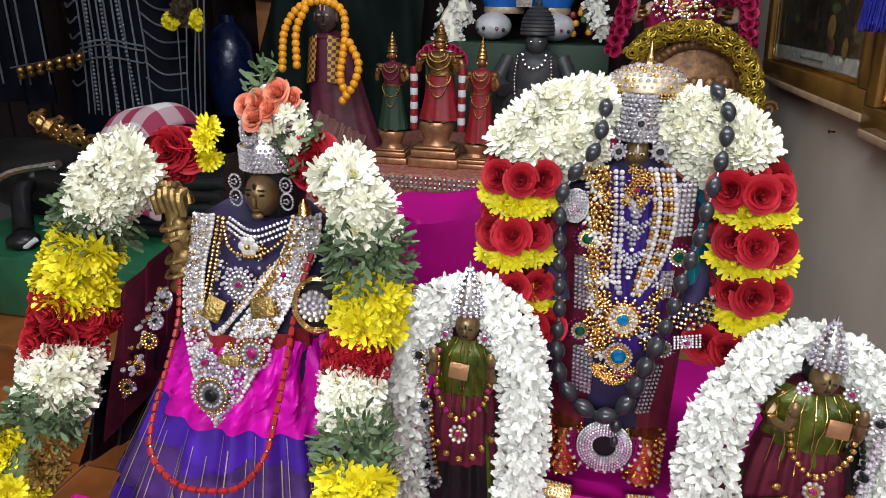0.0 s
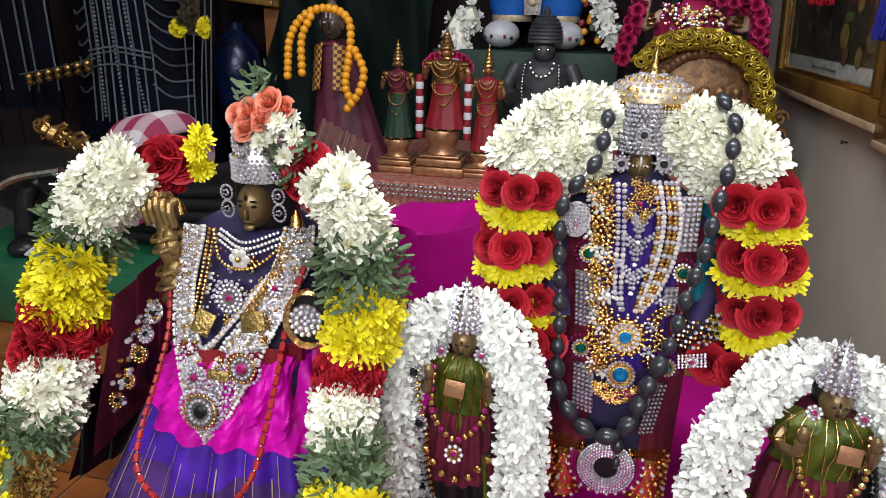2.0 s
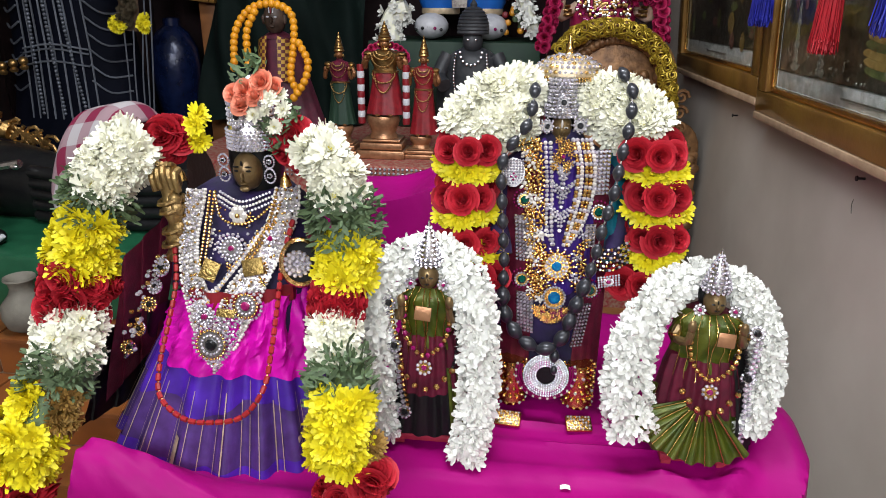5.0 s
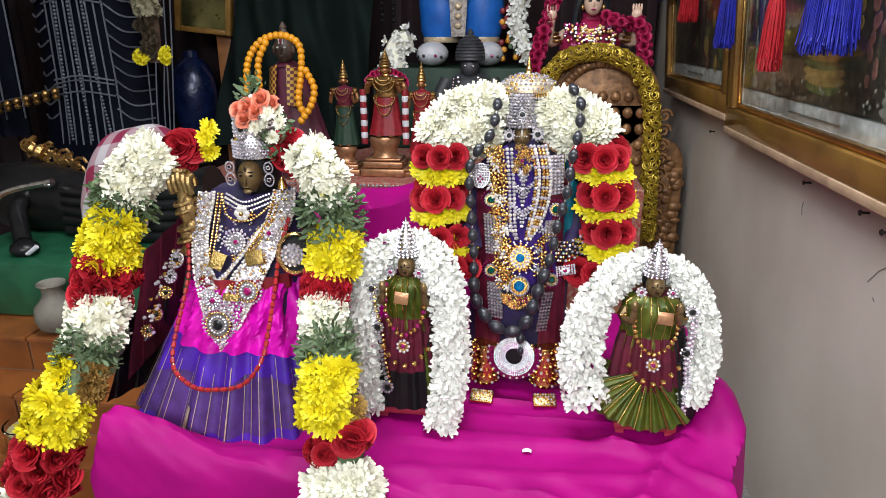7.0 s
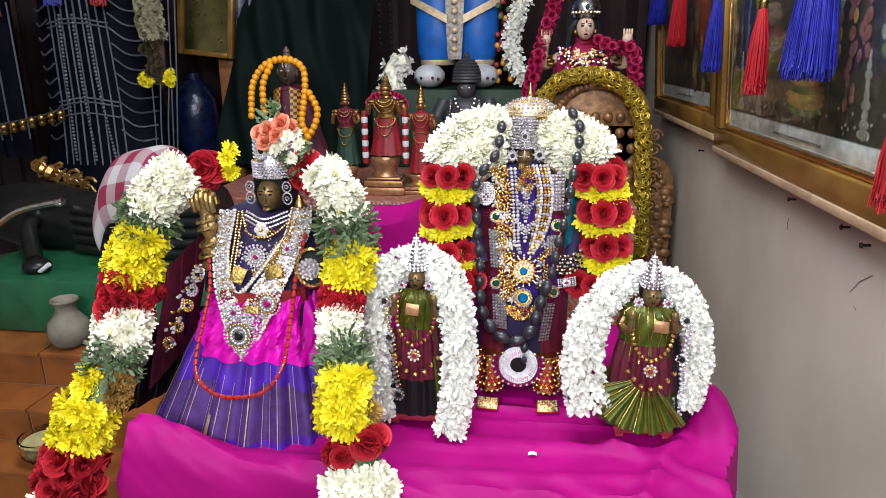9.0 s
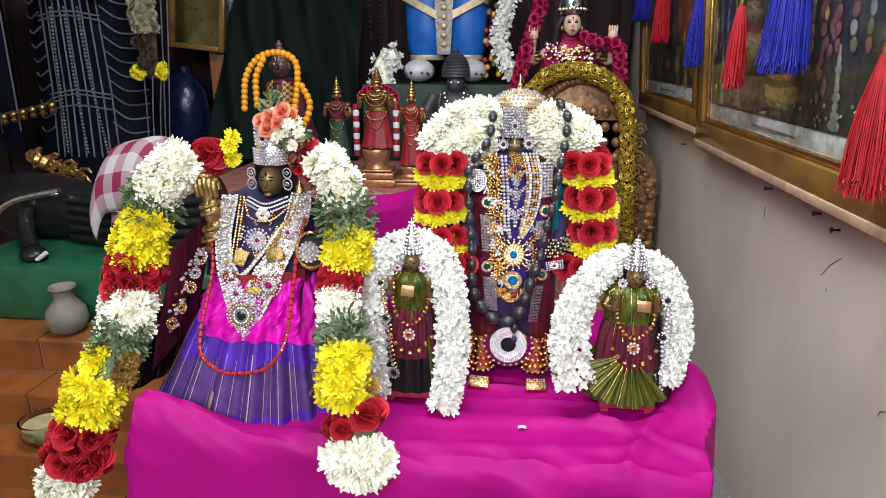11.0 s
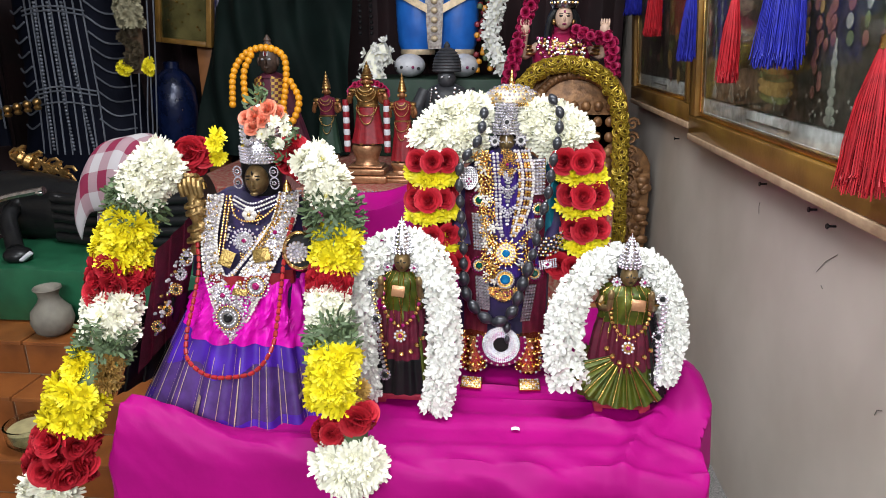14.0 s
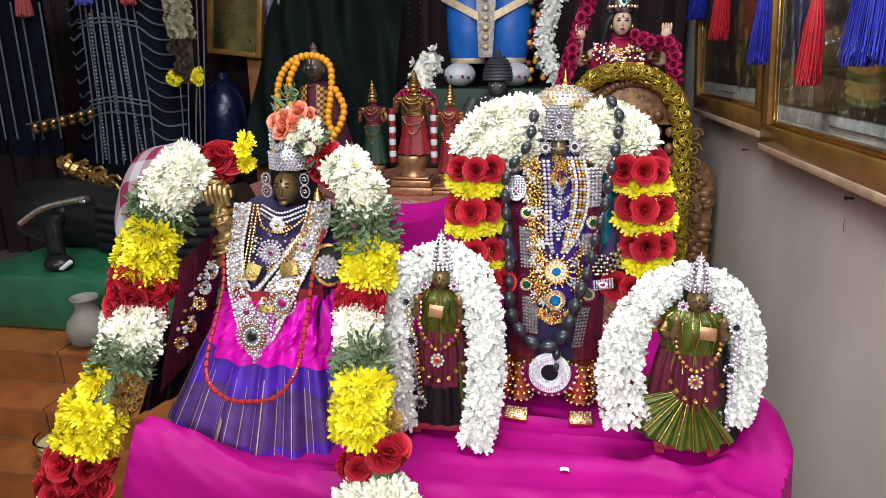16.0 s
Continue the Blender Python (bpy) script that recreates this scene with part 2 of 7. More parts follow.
class Shape:
    """Vertices and faces, gathered and then linked as one mesh."""

    def __init__(self):
        self.v, self.f, self.k = [], [], []

    def put(self, verts, faces, k=0, m=None):
        o = len(self.v)
        self.v += [m @ Vector(p) for p in verts] if m is not None else [Vector(p) for p in verts]
        self.f += [[o + i for i in q] for q in faces]
        self.k += [k] * len(faces)
        return self

    def add(self, other, m, k=None):
        o = len(self.v)
        self.v += [m @ p for p in other.v]
        self.f += [[o + i for i in q] for q in other.f]
        self.k += other.k if k is None else [k] * len(other.f)
        return self

    def grid(self, nu, nv, fn, k=0, wrap=False):
        vs = [fn(i / nu, j / nv) for j in range(nv + 1) for i in range(nu + (0 if wrap else 1))]
        w = nu if wrap else nu + 1
        fs = [[j * w + i, j * w + (i + 1) % w, (j + 1) * w + (i + 1) % w, (j + 1) * w + i] for j in range(nv) for i in range(nu)]
        return self.put(vs, fs, k)

    def lathe(self, profile, n=24, k=0, at=(0, 0, 0), sx=1.0, sy=1.0, caps=True, turn=None):
        """profile: (radius, height) from the foot up."""
        o = Matrix.Translation(at) @ (turn or Matrix())
        vs = [(r * sx * math.cos(2 * math.pi * i / n), r * sy * math.sin(2 * math.pi * i / n), z) for r, z in profile for i in range(n)]
        fs = [[j * n + i, j * n + (i + 1) % n, (j + 1) * n + (i + 1) % n, (j + 1) * n + i] for j in range(len(profile) - 1) for i in range(n)]
        if caps:
            fs += [list(range(n))[::-1], [(len(profile) - 1) * n + i for i in range(n)]]
        return self.put(vs, fs, k, o)

    def ball(self, at, rx, ry=None, rz=None, n=10, k=0, turn=None):
        ry, rz = ry or rx, rz or rx
        prof = [(math.sin(math.pi * j / (n // 2 + 1)), -math.cos(math.pi * j / (n // 2 + 1))) for j in range(1, n // 2 + 1)]
        m = Matrix.Translation(at) @ (turn or Matrix()) @ Matrix.Diagonal((rx, ry, rz, 1))
        vs = [(r * math.cos(2 * math.pi * i / n), r * math.sin(2 * math.pi * i / n), z) for r, z in prof for i in range(n)] + [(0, 0, -1), (0, 0, 1)]
        p = len(prof)
        fs = [[j * n + i, j * n + (i + 1) % n, (j + 1) * n + (i + 1) % n, (j + 1) * n + i] for j in range(p - 1) for i in range(n)]
        fs += [[p * n, (i + 1) % n, i] for i in range(n)] + [[p * n + 1, (p - 1) * n + i, (p - 1) * n + (i + 1) % n] for i in range(n)]
        return self.put(vs, fs, k, m)

    def box(self, lo, hi, k=0, m=None, bevel=0.0):
        (a, b, c), (d, e, f) = lo, hi
        if not bevel:
            vs = [(x, y, z) for z in (c, f) for y in (b, e) for x in (a, d)]
            return self.put(vs, [[0, 2, 3, 1], [4, 5, 7, 6], [0, 1, 5, 4], [2, 6, 7, 3], [0, 4, 6, 2], [1, 3, 7, 5]], k, m)
        t = bmesh.new()
        bmesh.ops.create_cube(t, size=1)
        for q in t.verts:
            q.co = Vector(((a + d) / 2 + q.co.x * (d - a), (b + e) / 2 + q.co.y * (e - b), (c + f) / 2 + q.co.z * (f - c)))
        bmesh.ops.bevel(t, geom=t.edges[:] + t.verts[:], offset=bevel, segments=2, affect="EDGES", profile=0.5)
        t.verts.index_update()
        self.put([q.co.copy() for q in t.verts], [[q.index for q in g.verts] for g in t.faces], k, m)
        t.free()
        return self

    def tube(self, pts, r, n=8, k=0, caps=True, flat=1.0):
        """r: one radius or a function of 0..1."""
        pts = [Vector(p) for p in pts]
        rows = []
        for i, p in enumerate(pts):
            d = (pts[min(i + 1, len(pts) - 1)] - pts[max(i - 1, 0)]).normalized()
            s = d.cross(Vector((0, 1, 0.02))).normalized()
            u = s.cross(d)
            q = r(i / max(1, len(pts) - 1)) if callable(r) else r
            rows.append([p + s * q * math.cos(2 * math.pi * j / n) + u * q * flat * math.sin(2 * math.pi * j / n) for j in range(n)])
        vs = [p for row in rows for p in row]
        fs = [[i * n + j, i * n + (j + 1) % n, (i + 1) * n + (j + 1) % n, (i + 1) * n + j] for i in range(len(rows) - 1) for j in range(n)]
        if caps:
            fs += [list(range(n))[::-1], [(len(rows) - 1) * n + j for j in range(n)]]
        return self.put(vs, fs, k)

    def data(self, name, mats, smooth=True):
        me = bpy.data.meshes.new(name)
        me.from_pydata([tuple(p) for p in self.v], [], self.f)
        for m in mats if isinstance(mats, (list, tuple)) else [mats]:
            me.materials.append(m)
        me.polygons.foreach_set("material_index", self.k)
        me.polygons.foreach_set("use_smooth", [smooth] * len(self.f))
        me.update()
        if smooth:
            me.set_sharp_from_angle(angle=radians(42))
        return me


def spline(pts, n):
    """n + 1 points along a smooth curve through pts, evenly spaced."""
    P = [Vector(p) for p in pts]
    P = [P[0] * 2 - P[1]] + P + [P[-1] * 2 - P[-2]]
    fine = []
    for i in range(1, len(P) - 2):
        a, b, c, d = P[i - 1:i + 3]
        for s in range(16):
            t = s / 16
            fine.append(0.5 * ((2 * b) + (c - a) * t + (2 * a - 5 * b + 4 * c - d) * t * t + (3 * b - a - 3 * c + d) * t ** 3))
    fine.append(P[-2])
    acc = [0]
    for a, b in zip(fine, fine[1:]):
        acc.append(acc[-1] + (b - a).length)
    out, j = [], 0
    for i in range(n + 1):
        s = acc[-1] * i / n
        while j < len(acc) - 2 and acc[j + 1] < s:
            j += 1
        g = (s - acc[j]) / max(1e-9, acc[j + 1] - acc[j])
        out.append(fine[j].lerp(fine[j + 1], g))
    return out


def length(pts):
    return sum((Vector(b) - Vector(a)).length for a, b in zip(pts, pts[1:]))


def aim(d, spin=0.0):
    """A turn that brings +Z onto d."""
    return Vector(d).to_track_quat("Z", "Y").to_matrix().to_4x4() @ Matrix.Rotation(spin, 4, "Z")


def thing(name, label, category, at=(0, 0, 0), group="", kind=""):
    o = new(name)
    o.empty_display_size = 0.02
    o.location = at
    return tagged(o, label, category, group, kind)


def part(name, shape, mats, parent, label="", smooth=True, kind=""):
    o = new(name, shape.data(name, mats, smooth))
    o.parent = parent
    if parent.parent is None and parent.type == "EMPTY":
        o.matrix_parent_inverse = Matrix.Translation(parent.location).inverted()
    return tagged(o, label, kind=kind)


def solo(name, shape, mats, label, category, group="", kind="", smooth=True):
    return tagged(new(name, shape.data(name, mats, smooth)), label, category, group, kind)


def place(o, parent, m):
    """Puts a piece at the world pose m under its thing."""
    o.parent = parent
    o.matrix_parent_inverse = Matrix.Translation(parent.location).inverted()
    o.matrix_basis = m
    return o


rnd = random.Random(7)

# ---- flowers ----


def petal(s, m, ln, w, tilt, cup=0.15, k=0):
    """One petal, reaching along +X from the middle, lifted by tilt."""
    c, t = math.cos(tilt), math.sin(tilt)
    pts = []
    for u, h in ((0.05, 0.35), (0.55, 1.0), (1.0, 0.45)):
        x = u * ln
        z = cup * ln * (u * u - 0.25)
        X, Z = x * c - z * t, x * t + z * c
        pts += [(X, -w * h, Z + 0.12 * w * h), (X, w * h, Z + 0.12 * w * h)]
    s.put(pts, [[0, 2, 3, 1], [2, 4, 5, 3]], k, m)


def join(s):
    """Ties every petal of a flower to its heart."""
    c = len(s.v)
    s.put([(0, 0, 0)], [])
    for i in range(0, c, 6):
        s.f.append([c, i, i + 1])
        s.k.append(0)


def chrysanthemum(seed, droop=0.0):
    r, s = random.Random(seed), Shape()
    for n, ln, tilt, w in ((15, 1.0, -0.1 - droop, 0.165), (15, 0.98, 0.25, 0.165), (14, 0.84, 0.6, 0.155), (11, 0.64, 0.95, 0.14), (8, 0.42, 1.25, 0.10)):
        for i in range(n):
            a = 2 * math.pi * (i + r.uniform(-0.3, 0.3)) / n
            petal(s, Matrix.Rotation(a, 4, "Z"), ln * r.uniform(0.8, 1.1), w, tilt + r.uniform(-0.18, 0.18), r.uniform(0.0, 0.3))
    join(s)
    s.ball((0, 0, 0.2), 0.17, 0.17, 0.12, 8, 1)
    return s


def rose(seed):
    """A full rose: overlapping cupped petals round a tight bud."""
    r, s = random.Random(seed), Shape()
    allv, allf = [(0, 0, -0.25)], []
    for i in range(19):
        u = i / 18
        a = i * 2.4 + r.uniform(-0.25, 0.25)
        rad, top, half = 0.10 + 0.76 * u ** 0.9, 0.62 - 0.40 * u ** 1.3, 1.45 - 0.50 * u
        wob = r.uniform(-0.05, 0.05)
        vs = []
        for j in range(4):
            v = j / 3
            for q in range(6):
                e = abs(q / 2.5 - 1)
                b = a + (q / 2.5 - 1) * half
                rr = rad * (0.50 + 0.46 * v) + (0.14 * u + wob * u) * v * v + 0.015 * r.random()
                vs.append((rr * math.cos(b), rr * math.sin(b), -0.20 + (top + 0.20) * v * (1 - 0.30 * e ** 2.5) - 0.30 * u * max(0, v - 0.66)))
        o = len(allv)
        allv += vs
        allf += [[o + j * 6 + q, o + j * 6 + q + 1, o + j * 6 + q + 7, o + j * 6 + q + 6] for j in range(3) for q in range(5)]
        allf += [[0, o + q + 1, o + q] for q in range(5)]
    return s.put(allv, allf)


def jasmine(seed):
    r, s = random.Random(seed), Shape()
    for n, ln, tilt, w in ((6, 1.0, 0.35, 0.30), (5, 0.75, 0.95, 0.26)):
        o = r.random()
        for i in range(n):
            a = 2 * math.pi * (i + o + r.uniform(-0.2, 0.2)) / n
            petal(s, Matrix.Rotation(a, 4, "Z"), ln * r.uniform(0.8, 1.15), w, tilt + r.uniform(-0.3, 0.3), r.uniform(-0.1, 0.35))
    join(s)
    return s


def sprig(seed):
    r, s = random.Random(seed), Shape()
    for i in range(18):
        m = Matrix.Translation((r.uniform(-0.5, 0.5), r.uniform(-0.5, 0.5), r.uniform(0, 0.4))) @ Matrix.Rotation(r.uniform(0, 6.3), 4, "Z")
        petal(s, m, r.uniform(0.35, 0.8), r.uniform(0.07, 0.16), r.uniform(-0.2, 1.0), 0.3)
    return s


def loops(seed):
    r, s = random.Random(seed), Shape()
    for rad, z, t in ((0.8, 0.0, 0.17), (0.42, 0.15, 0.15)):
        s.tube([(rad * math.cos(a * 0.6) * r.uniform(0.9, 1.1), rad * math.sin(a * 0.6), z + 0.12 * math.sin(a * 1.1)) for a in range(12)], t, 6)
    return s


KINDS = {
    "white": ("chrysanthemum", [chrysanthemum(i).data("white_flower", [M_WHITE, M_HEART if i == 1 else M_WHITE], False) for i in range(4)]),
    "yellow": ("chrysanthemum", [chrysanthemum(i + 9).data("yellow_flower", [M_YELLOW, M_YELLOW], False) for i in range(4)]),
    "wilt": ("wilted_flower", [chrysanthemum(i + 19, 0.3).data("wilted_flower", [M_WILT, M_WILT], False) for i in range(3)]),
    "faded": ("faded_flower", [chrysanthemum(i + 60).data("faded_flower", [M_FADED, M_FADED], False) for i in range(3)]),
    "dried": ("dried_flower", [chrysanthemum(i + 70, 0.3).data("dried_flower", [M_DRIED, M_DRIED], False) for i in range(3)]),
    "rose": ("rose", [rose(i).data("rose", [M_ROSE]) for i in range(4)]),
    "jasmine": ("jasmine_flower", [jasmine(i).data("jasmine_flower", [M_JASMINE], False) for i in range(5)]),
    "leaf": ("leaf_sprig", [sprig(i).data("leaf_sprig", [M_LEAF], False) for i in range(4)]),
    "peach": ("peach_flower", [rose(i + 30).data("peach_flower", [M_PEACH]) for i in range(3)]),
    "pinkf": ("pink_flower", [rose(i + 40).data("pink_flower", [M_PINKFLOWER]) for i in range(3)]),
    "goldf": ("foil_flower", [loops(i + 50).data("foil_flower", [M_GOLDFLOWER]) for i in range(3)]),
}


def flower(kind, parent, at, out, size):
    name, datas = KINDS[kind]
    o = new(name, rnd.choice(datas))
    return place(o, parent, Matrix.Translation(at) @ aim(out, rnd.uniform(0, 6.28)) @ Matrix.Scale(size * rnd.uniform(0.88, 1.14), 4))


def cluster(kind, parent, c, radii, n, size, back=0.35, facing=(0, -1, 0.35)):
    """n flowers over the near side of an ellipsoid."""
    c, f = Vector(c), Vector(facing).normalized()
    placed = 0
    radii = [max(0.006, q - 0.42 * size) for q in radii]
    n = int(n * 1.25) + 1
    total = int(n / (0.5 + back / 2)) + 1
    for i in range(total):
        z = 1 - 2 * (i + 0.5) / total
        a = i * 2.39996
        q = math.sqrt(1 - z * z)
        d = Vector((q * math.cos(a), q * math.sin(a), z))
        d = (d + Vector((rnd.uniform(-0.15, 0.15) for _ in range(3)))).normalized()
        if d.dot(f) < -back:
            continue
        p = c + Vector((d.x * radii[0], d.y * radii[1], d.z * radii[2]))
        nrm = Vector((d.x / radii[0], d.y / radii[1], d.z / radii[2])).normalized()
        flower(kind, parent, p, (nrm + f * 0.5).normalized(), size)
        placed += 1
    return placed


def rope(kind, parent, pts, r, size, step, ring=7, phase=0.0, back=-0.4, ends=True):
    """Flowers in rings round a strand; the side turned away from the room stays bare."""
    n = max(2, int(length(spline(pts, 40)) / step))
    line = spline(pts, n)
    for i, p in enumerate(line):
        d = (line[min(i + 1, n)] - line[max(i - 1, 0)]).normalized()
        s = d.cross(Vector((0, 1, 0.1))).normalized()
        u = s.cross(d)
        q = r(i / n) if callable(r) else r
        for j in range(ring):
            a = 2 * math.pi * (j + 0.5 * (i % 2) + rnd.uniform(-0.2, 0.2)) / ring + phase
            o = s * math.cos(a) + u * math.sin(a)
            if -o.y + 0.3 * o.z < back:
                continue
            flower(kind, parent, p + o * q * rnd.uniform(0.85, 1.05), (o + d * rnd.uniform(-0.5, 0.5)).normalized(), size)
    for e, sg in ((line[0], -1), (line[-1], 1)) if ends else ():
        d = (line[1] - line[0]) if sg < 0 else (line[-1] - line[-2])
        flower(kind, parent, e + d.normalized() * sg * size * 0.2, d.normalized() * sg, size)


# ---- jewels ----
BEAD, GEM = Shape().ball((0, 0, 0), 1, n=8), Shape().ball((0, 0, 0), 0.86, 0.86, 0.75, n=6)
LONG = Shape().lathe([(0.55, -1.5), (1, -1.2), (1, 1.2), (0.55, 1.5)], 7)


def beads(s, pts, r, k=0, step=2.1, shape=None, every=None):
    line = spline(pts, max(2, round(length(spline(pts, 40)) / (r * step))))
    for i, p in enumerate(line):
        d = line[min(i + 1, len(line) - 1)] - line[max(i - 1, 0)]
        q = every(i) if every else k
        s.add(shape or BEAD, Matrix.Translation(p) @ aim(d) @ Matrix.Scale(r * rnd.uniform(0.9, 1.08), 4), q)
    return s


def medal(s, c, r, rings, stone=None, out=(0, -1, 0.25), plate=0, squash=1.0, tip=True):
    """A stone-set disc: rings = (share of r, count, bead radius, slot)."""
    m = Matrix.Translation(c) @ aim(out) @ Matrix.Diagonal((squash, 1, 1, 1))
    s.lathe([(r * 0.97, -0.0015), (r, 0), (r * 0.9, 0.0012)], 20, plate, turn=m)
    for share, n, br, k in rings:
        for i in range(n):
            a = 2 * math.pi * i / n
            s.add(GEM, m @ Matrix.Translation((r * share * math.cos(a), r * share * math.sin(a), 0.0018)) @ Matrix.Scale(br, 4), k)
    if stone:
        s.lathe([(r * stone[0], 0.001), (r * stone[0], 0.003), (r * stone[0] * 0.6, 0.0055)], 14, stone[1], turn=m)
    return s


JEWEL = [M_STONE, M_GOLD, M_BLUE, M_GREEN, M_RUBY, M_PEARL, M_SILVER, M_CORAL, M_BLACK]

def jewel(name, label, category, s, at):
    t = thing(name, label, category, at)
    part("stones", s, JEWEL, t, kind="stuff", smooth=False)
    return t


def boss(s, p, size, k=1, out=(0, -1, 0.2)):
    """A small cast ornament: a boss ringed by lobes."""
    m = Matrix.Translation(p) @ aim(out, rnd.uniform(0, 6.28)) @ Matrix.Scale(size, 4)
    s.add(GEM, m @ Matrix.Translation((0, 0, 0.35)) @ Matrix.Scale(0.45, 4), k)
    n = rnd.choice((5, 6))
    for i in range(n):
        a = 2 * math.pi * i / n
        s.add(GEM, m @ Matrix.Translation((0.72 * math.cos(a), 0.72 * math.sin(a), 0.05)) @ Matrix.Rotation(a, 4, "Z") @ Matrix.Diagonal((0.48, 0.30, 0.35, 1)), k)
    return s


def flat_grid(s, corner, across, down, n, rows, size, k=0):
    """Square-set stones in rows; across and down span the whole field."""
    a, d = Vector(across), Vector(down)
    turn = aim(d.cross(a) if d.cross(a).y < 0 else a.cross(d))
    for j in range(rows):
        for i in range(n):
            p = Vector(corner) + a * ((i + 0.5) / n) + d * ((j + 0.5) / rows)
            s.add(GEM, Matrix.Translation(p) @ turn @ Matrix.Scale(size * rnd.uniform(0.9, 1.05), 4), k)
    return s


# ---- room ----
solo("floor", Shape().box((-3.0, -3.2, 0.2), (0.62, 2.5, 0.28)), M_GRANITE, "speckled grey granite floor", "floor", kind="structure", smooth=False)
solo("wall_east", Shape().box((0.49, -3.2, 0.28), (0.62, 2.5, 2.8)), M_CREAM, "cream painted plaster wall with stains", "wall", kind="structure", smooth=False)
solo("wall_north", Shape().box((-3.0, 2.3, 0.28), (0.488, 2.45, 2.8)), M_DARKWALL, "back wall hung with dark maroon cloth", "wall", kind="structure", smooth=False)
solo("wall_west", Shape().box((-3.15, -3.2, 0.28), (-3.0, 2.5, 2.8)), M_CREAM, "plain cream wall", "wall", kind="structure", smooth=False)
solo("wall_south", Shape().box((-3.0, -3.35, 0.28), (0.488, -3.2, 2.8)), M_CREAM, "plain cream wall", "wall", kind="structure", smooth=False)
solo("ceiling", Shape().box((-3.0, -3.2, 2.8), (0.488, 2.298, 2.9)), M_CEIL, "plain white ceiling", "ceiling", kind="structure", smooth=False)


def gauss(x):
    return math.exp(-x * x)


def step01(x):
    x = max(0.0, min(1.0, x))
    return x * x * (3 - 2 * x)


# ---- table and cloths ----
table = thing("low_table", "brown wooden low table under a magenta cloth", "table", (-0.15, 0.15, 0.28))
part("tabletop", Shape().box((-0.58, -0.072, 0.655), (0.246, 0.55, 0.695), bevel=0.004), M_WOOD, table)
part("apron", Shape().box((-0.56, -0.060, 0.53), (0.236, 0.53, 0.654)), M_WOOD, table, smooth=False)
for lx in (-0.545, 0.180):
    for ly in (-0.055, 0.475):
        part("leg", Shape().box((lx, ly, 0.28), (lx + 0.05, ly + 0.05, 0.529), bevel=0.004), M_WOOD, table)


def off_line(x, y, p, q):
    """How far (x, y) lies from the stretch p to q."""
    dx, dy = q[0] - p[0], q[1] - p[1]
    t = max(0.0, min(1.0, ((x - p[0]) * dx + (y - p[1]) * dy) / (dx * dx + dy * dy)))
    return math.hypot(x - p[0] - t * dx, y - p[1] - t * dy)


def cloth_point(u, v):
    a, b = -0.86 + 1.24 * u, 0.50 - 0.86 * v
    xr = 0.300 - 0.042 * step01((0.08 - b) / 0.12)
    right, left, front = max(0, a - xr), max(0, -0.55 - a), max(0, -0.08 - b)
    wob = noise.noise((a * 9, b * 9, 0.3)) * 0.008 + noise.noise((a * 26 + b * 14, b * 20, 2)) * 0.004
    wob += 0.004 * math.sin((a * 0.7 + b * 1.6) * 60 + 4 * noise.noise((a * 6, b * 6, 5))) * step01((-0.02 - b) / 0.05)
    x = min(a, xr) if a > 0 else max(a, -0.55)
    y = max(b, -0.08)
    z = 0.702
    z += gauss((y + 0.075) / 0.03) * (0.020 * step01((-0.24 - x) / 0.05) + 0.055 * step01((-0.36 - x) / 0.2))
    z += 0.012 * gauss((y - 0.03) / 0.012) * step01((x + 0.2) / 0.1) * step01((0.2 - x) / 0.1) * 0.5
    z += 0.050 * gauss((x - 0.280) / 0.035) * gauss((y - 0.13) / 0.10)
    z += max(amp * gauss(off_line(x, y, p, q) / wd) for p, q, amp, wd in (((0.181, 0.0), (0.262, 0.115), 0.018, 0.016), ((0.181, 0.0), (0.140, -0.085), 0.012, 0.011), ((0.181, 0.0), (0.248, -0.045), 0.011, 0.012), ((0.181, 0.0), (0.115, 0.030), 0.008, 0.011)))
    wave = 0.012 * noise.noise((x * 5, 3.1, 0))
    for yy, amp, wd in ((0.128, 0.006, 0.006), (0.085, 0.0045, 0.005), (0.02, 0.004, 0.008), (-0.045, 0.005, 0.010)):
        z += amp * gauss((y - yy - wave - 0.05 * (x - 0.05) * (1 if yy < 0.05 else 0)) / wd) * step01((x + 0.22) / 0.08) * step01((0.24 - x) / 0.05)
    z += abs(wob) * (0.6 if not (right or left or front) else 1.0)
    drop = max(right, left)
    fold = 0.012 * math.sin(a * 24 + 2.2 * math.sin(a * 7) + front * 6) * min(1, front / 0.12)
    rr = 0.05
    if front:
        bend = min(front / rr, math.pi / 2)
        y -= rr * math.sin(bend) * 0.55 + max(0, front - rr * 1.57) * 0.10 + fold
        drop = max(right, left, rr * (1 - math.cos(bend)) + max(0, front - rr * 1.57))
    x += right * 0.0 - left * 0.12 - 0.03 * min(1, front / 0.1) * step01((x - 0.2) / 0.075) + 0.010 * math.sin(b * 40) * min(1, (right + left) / 0.1)
    z -= drop * 0.97
    return Vector((x, y, z))


cloth = solo("table_cloth", Shape().grid(150, 110, cloth_point), M_PINK, "bright magenta silk cloth rumpled over the low table", "cloth")
so = cloth.modifiers.new("thick", "SOLIDIFY")
so.thickness, so.offset = 0.0015, 1


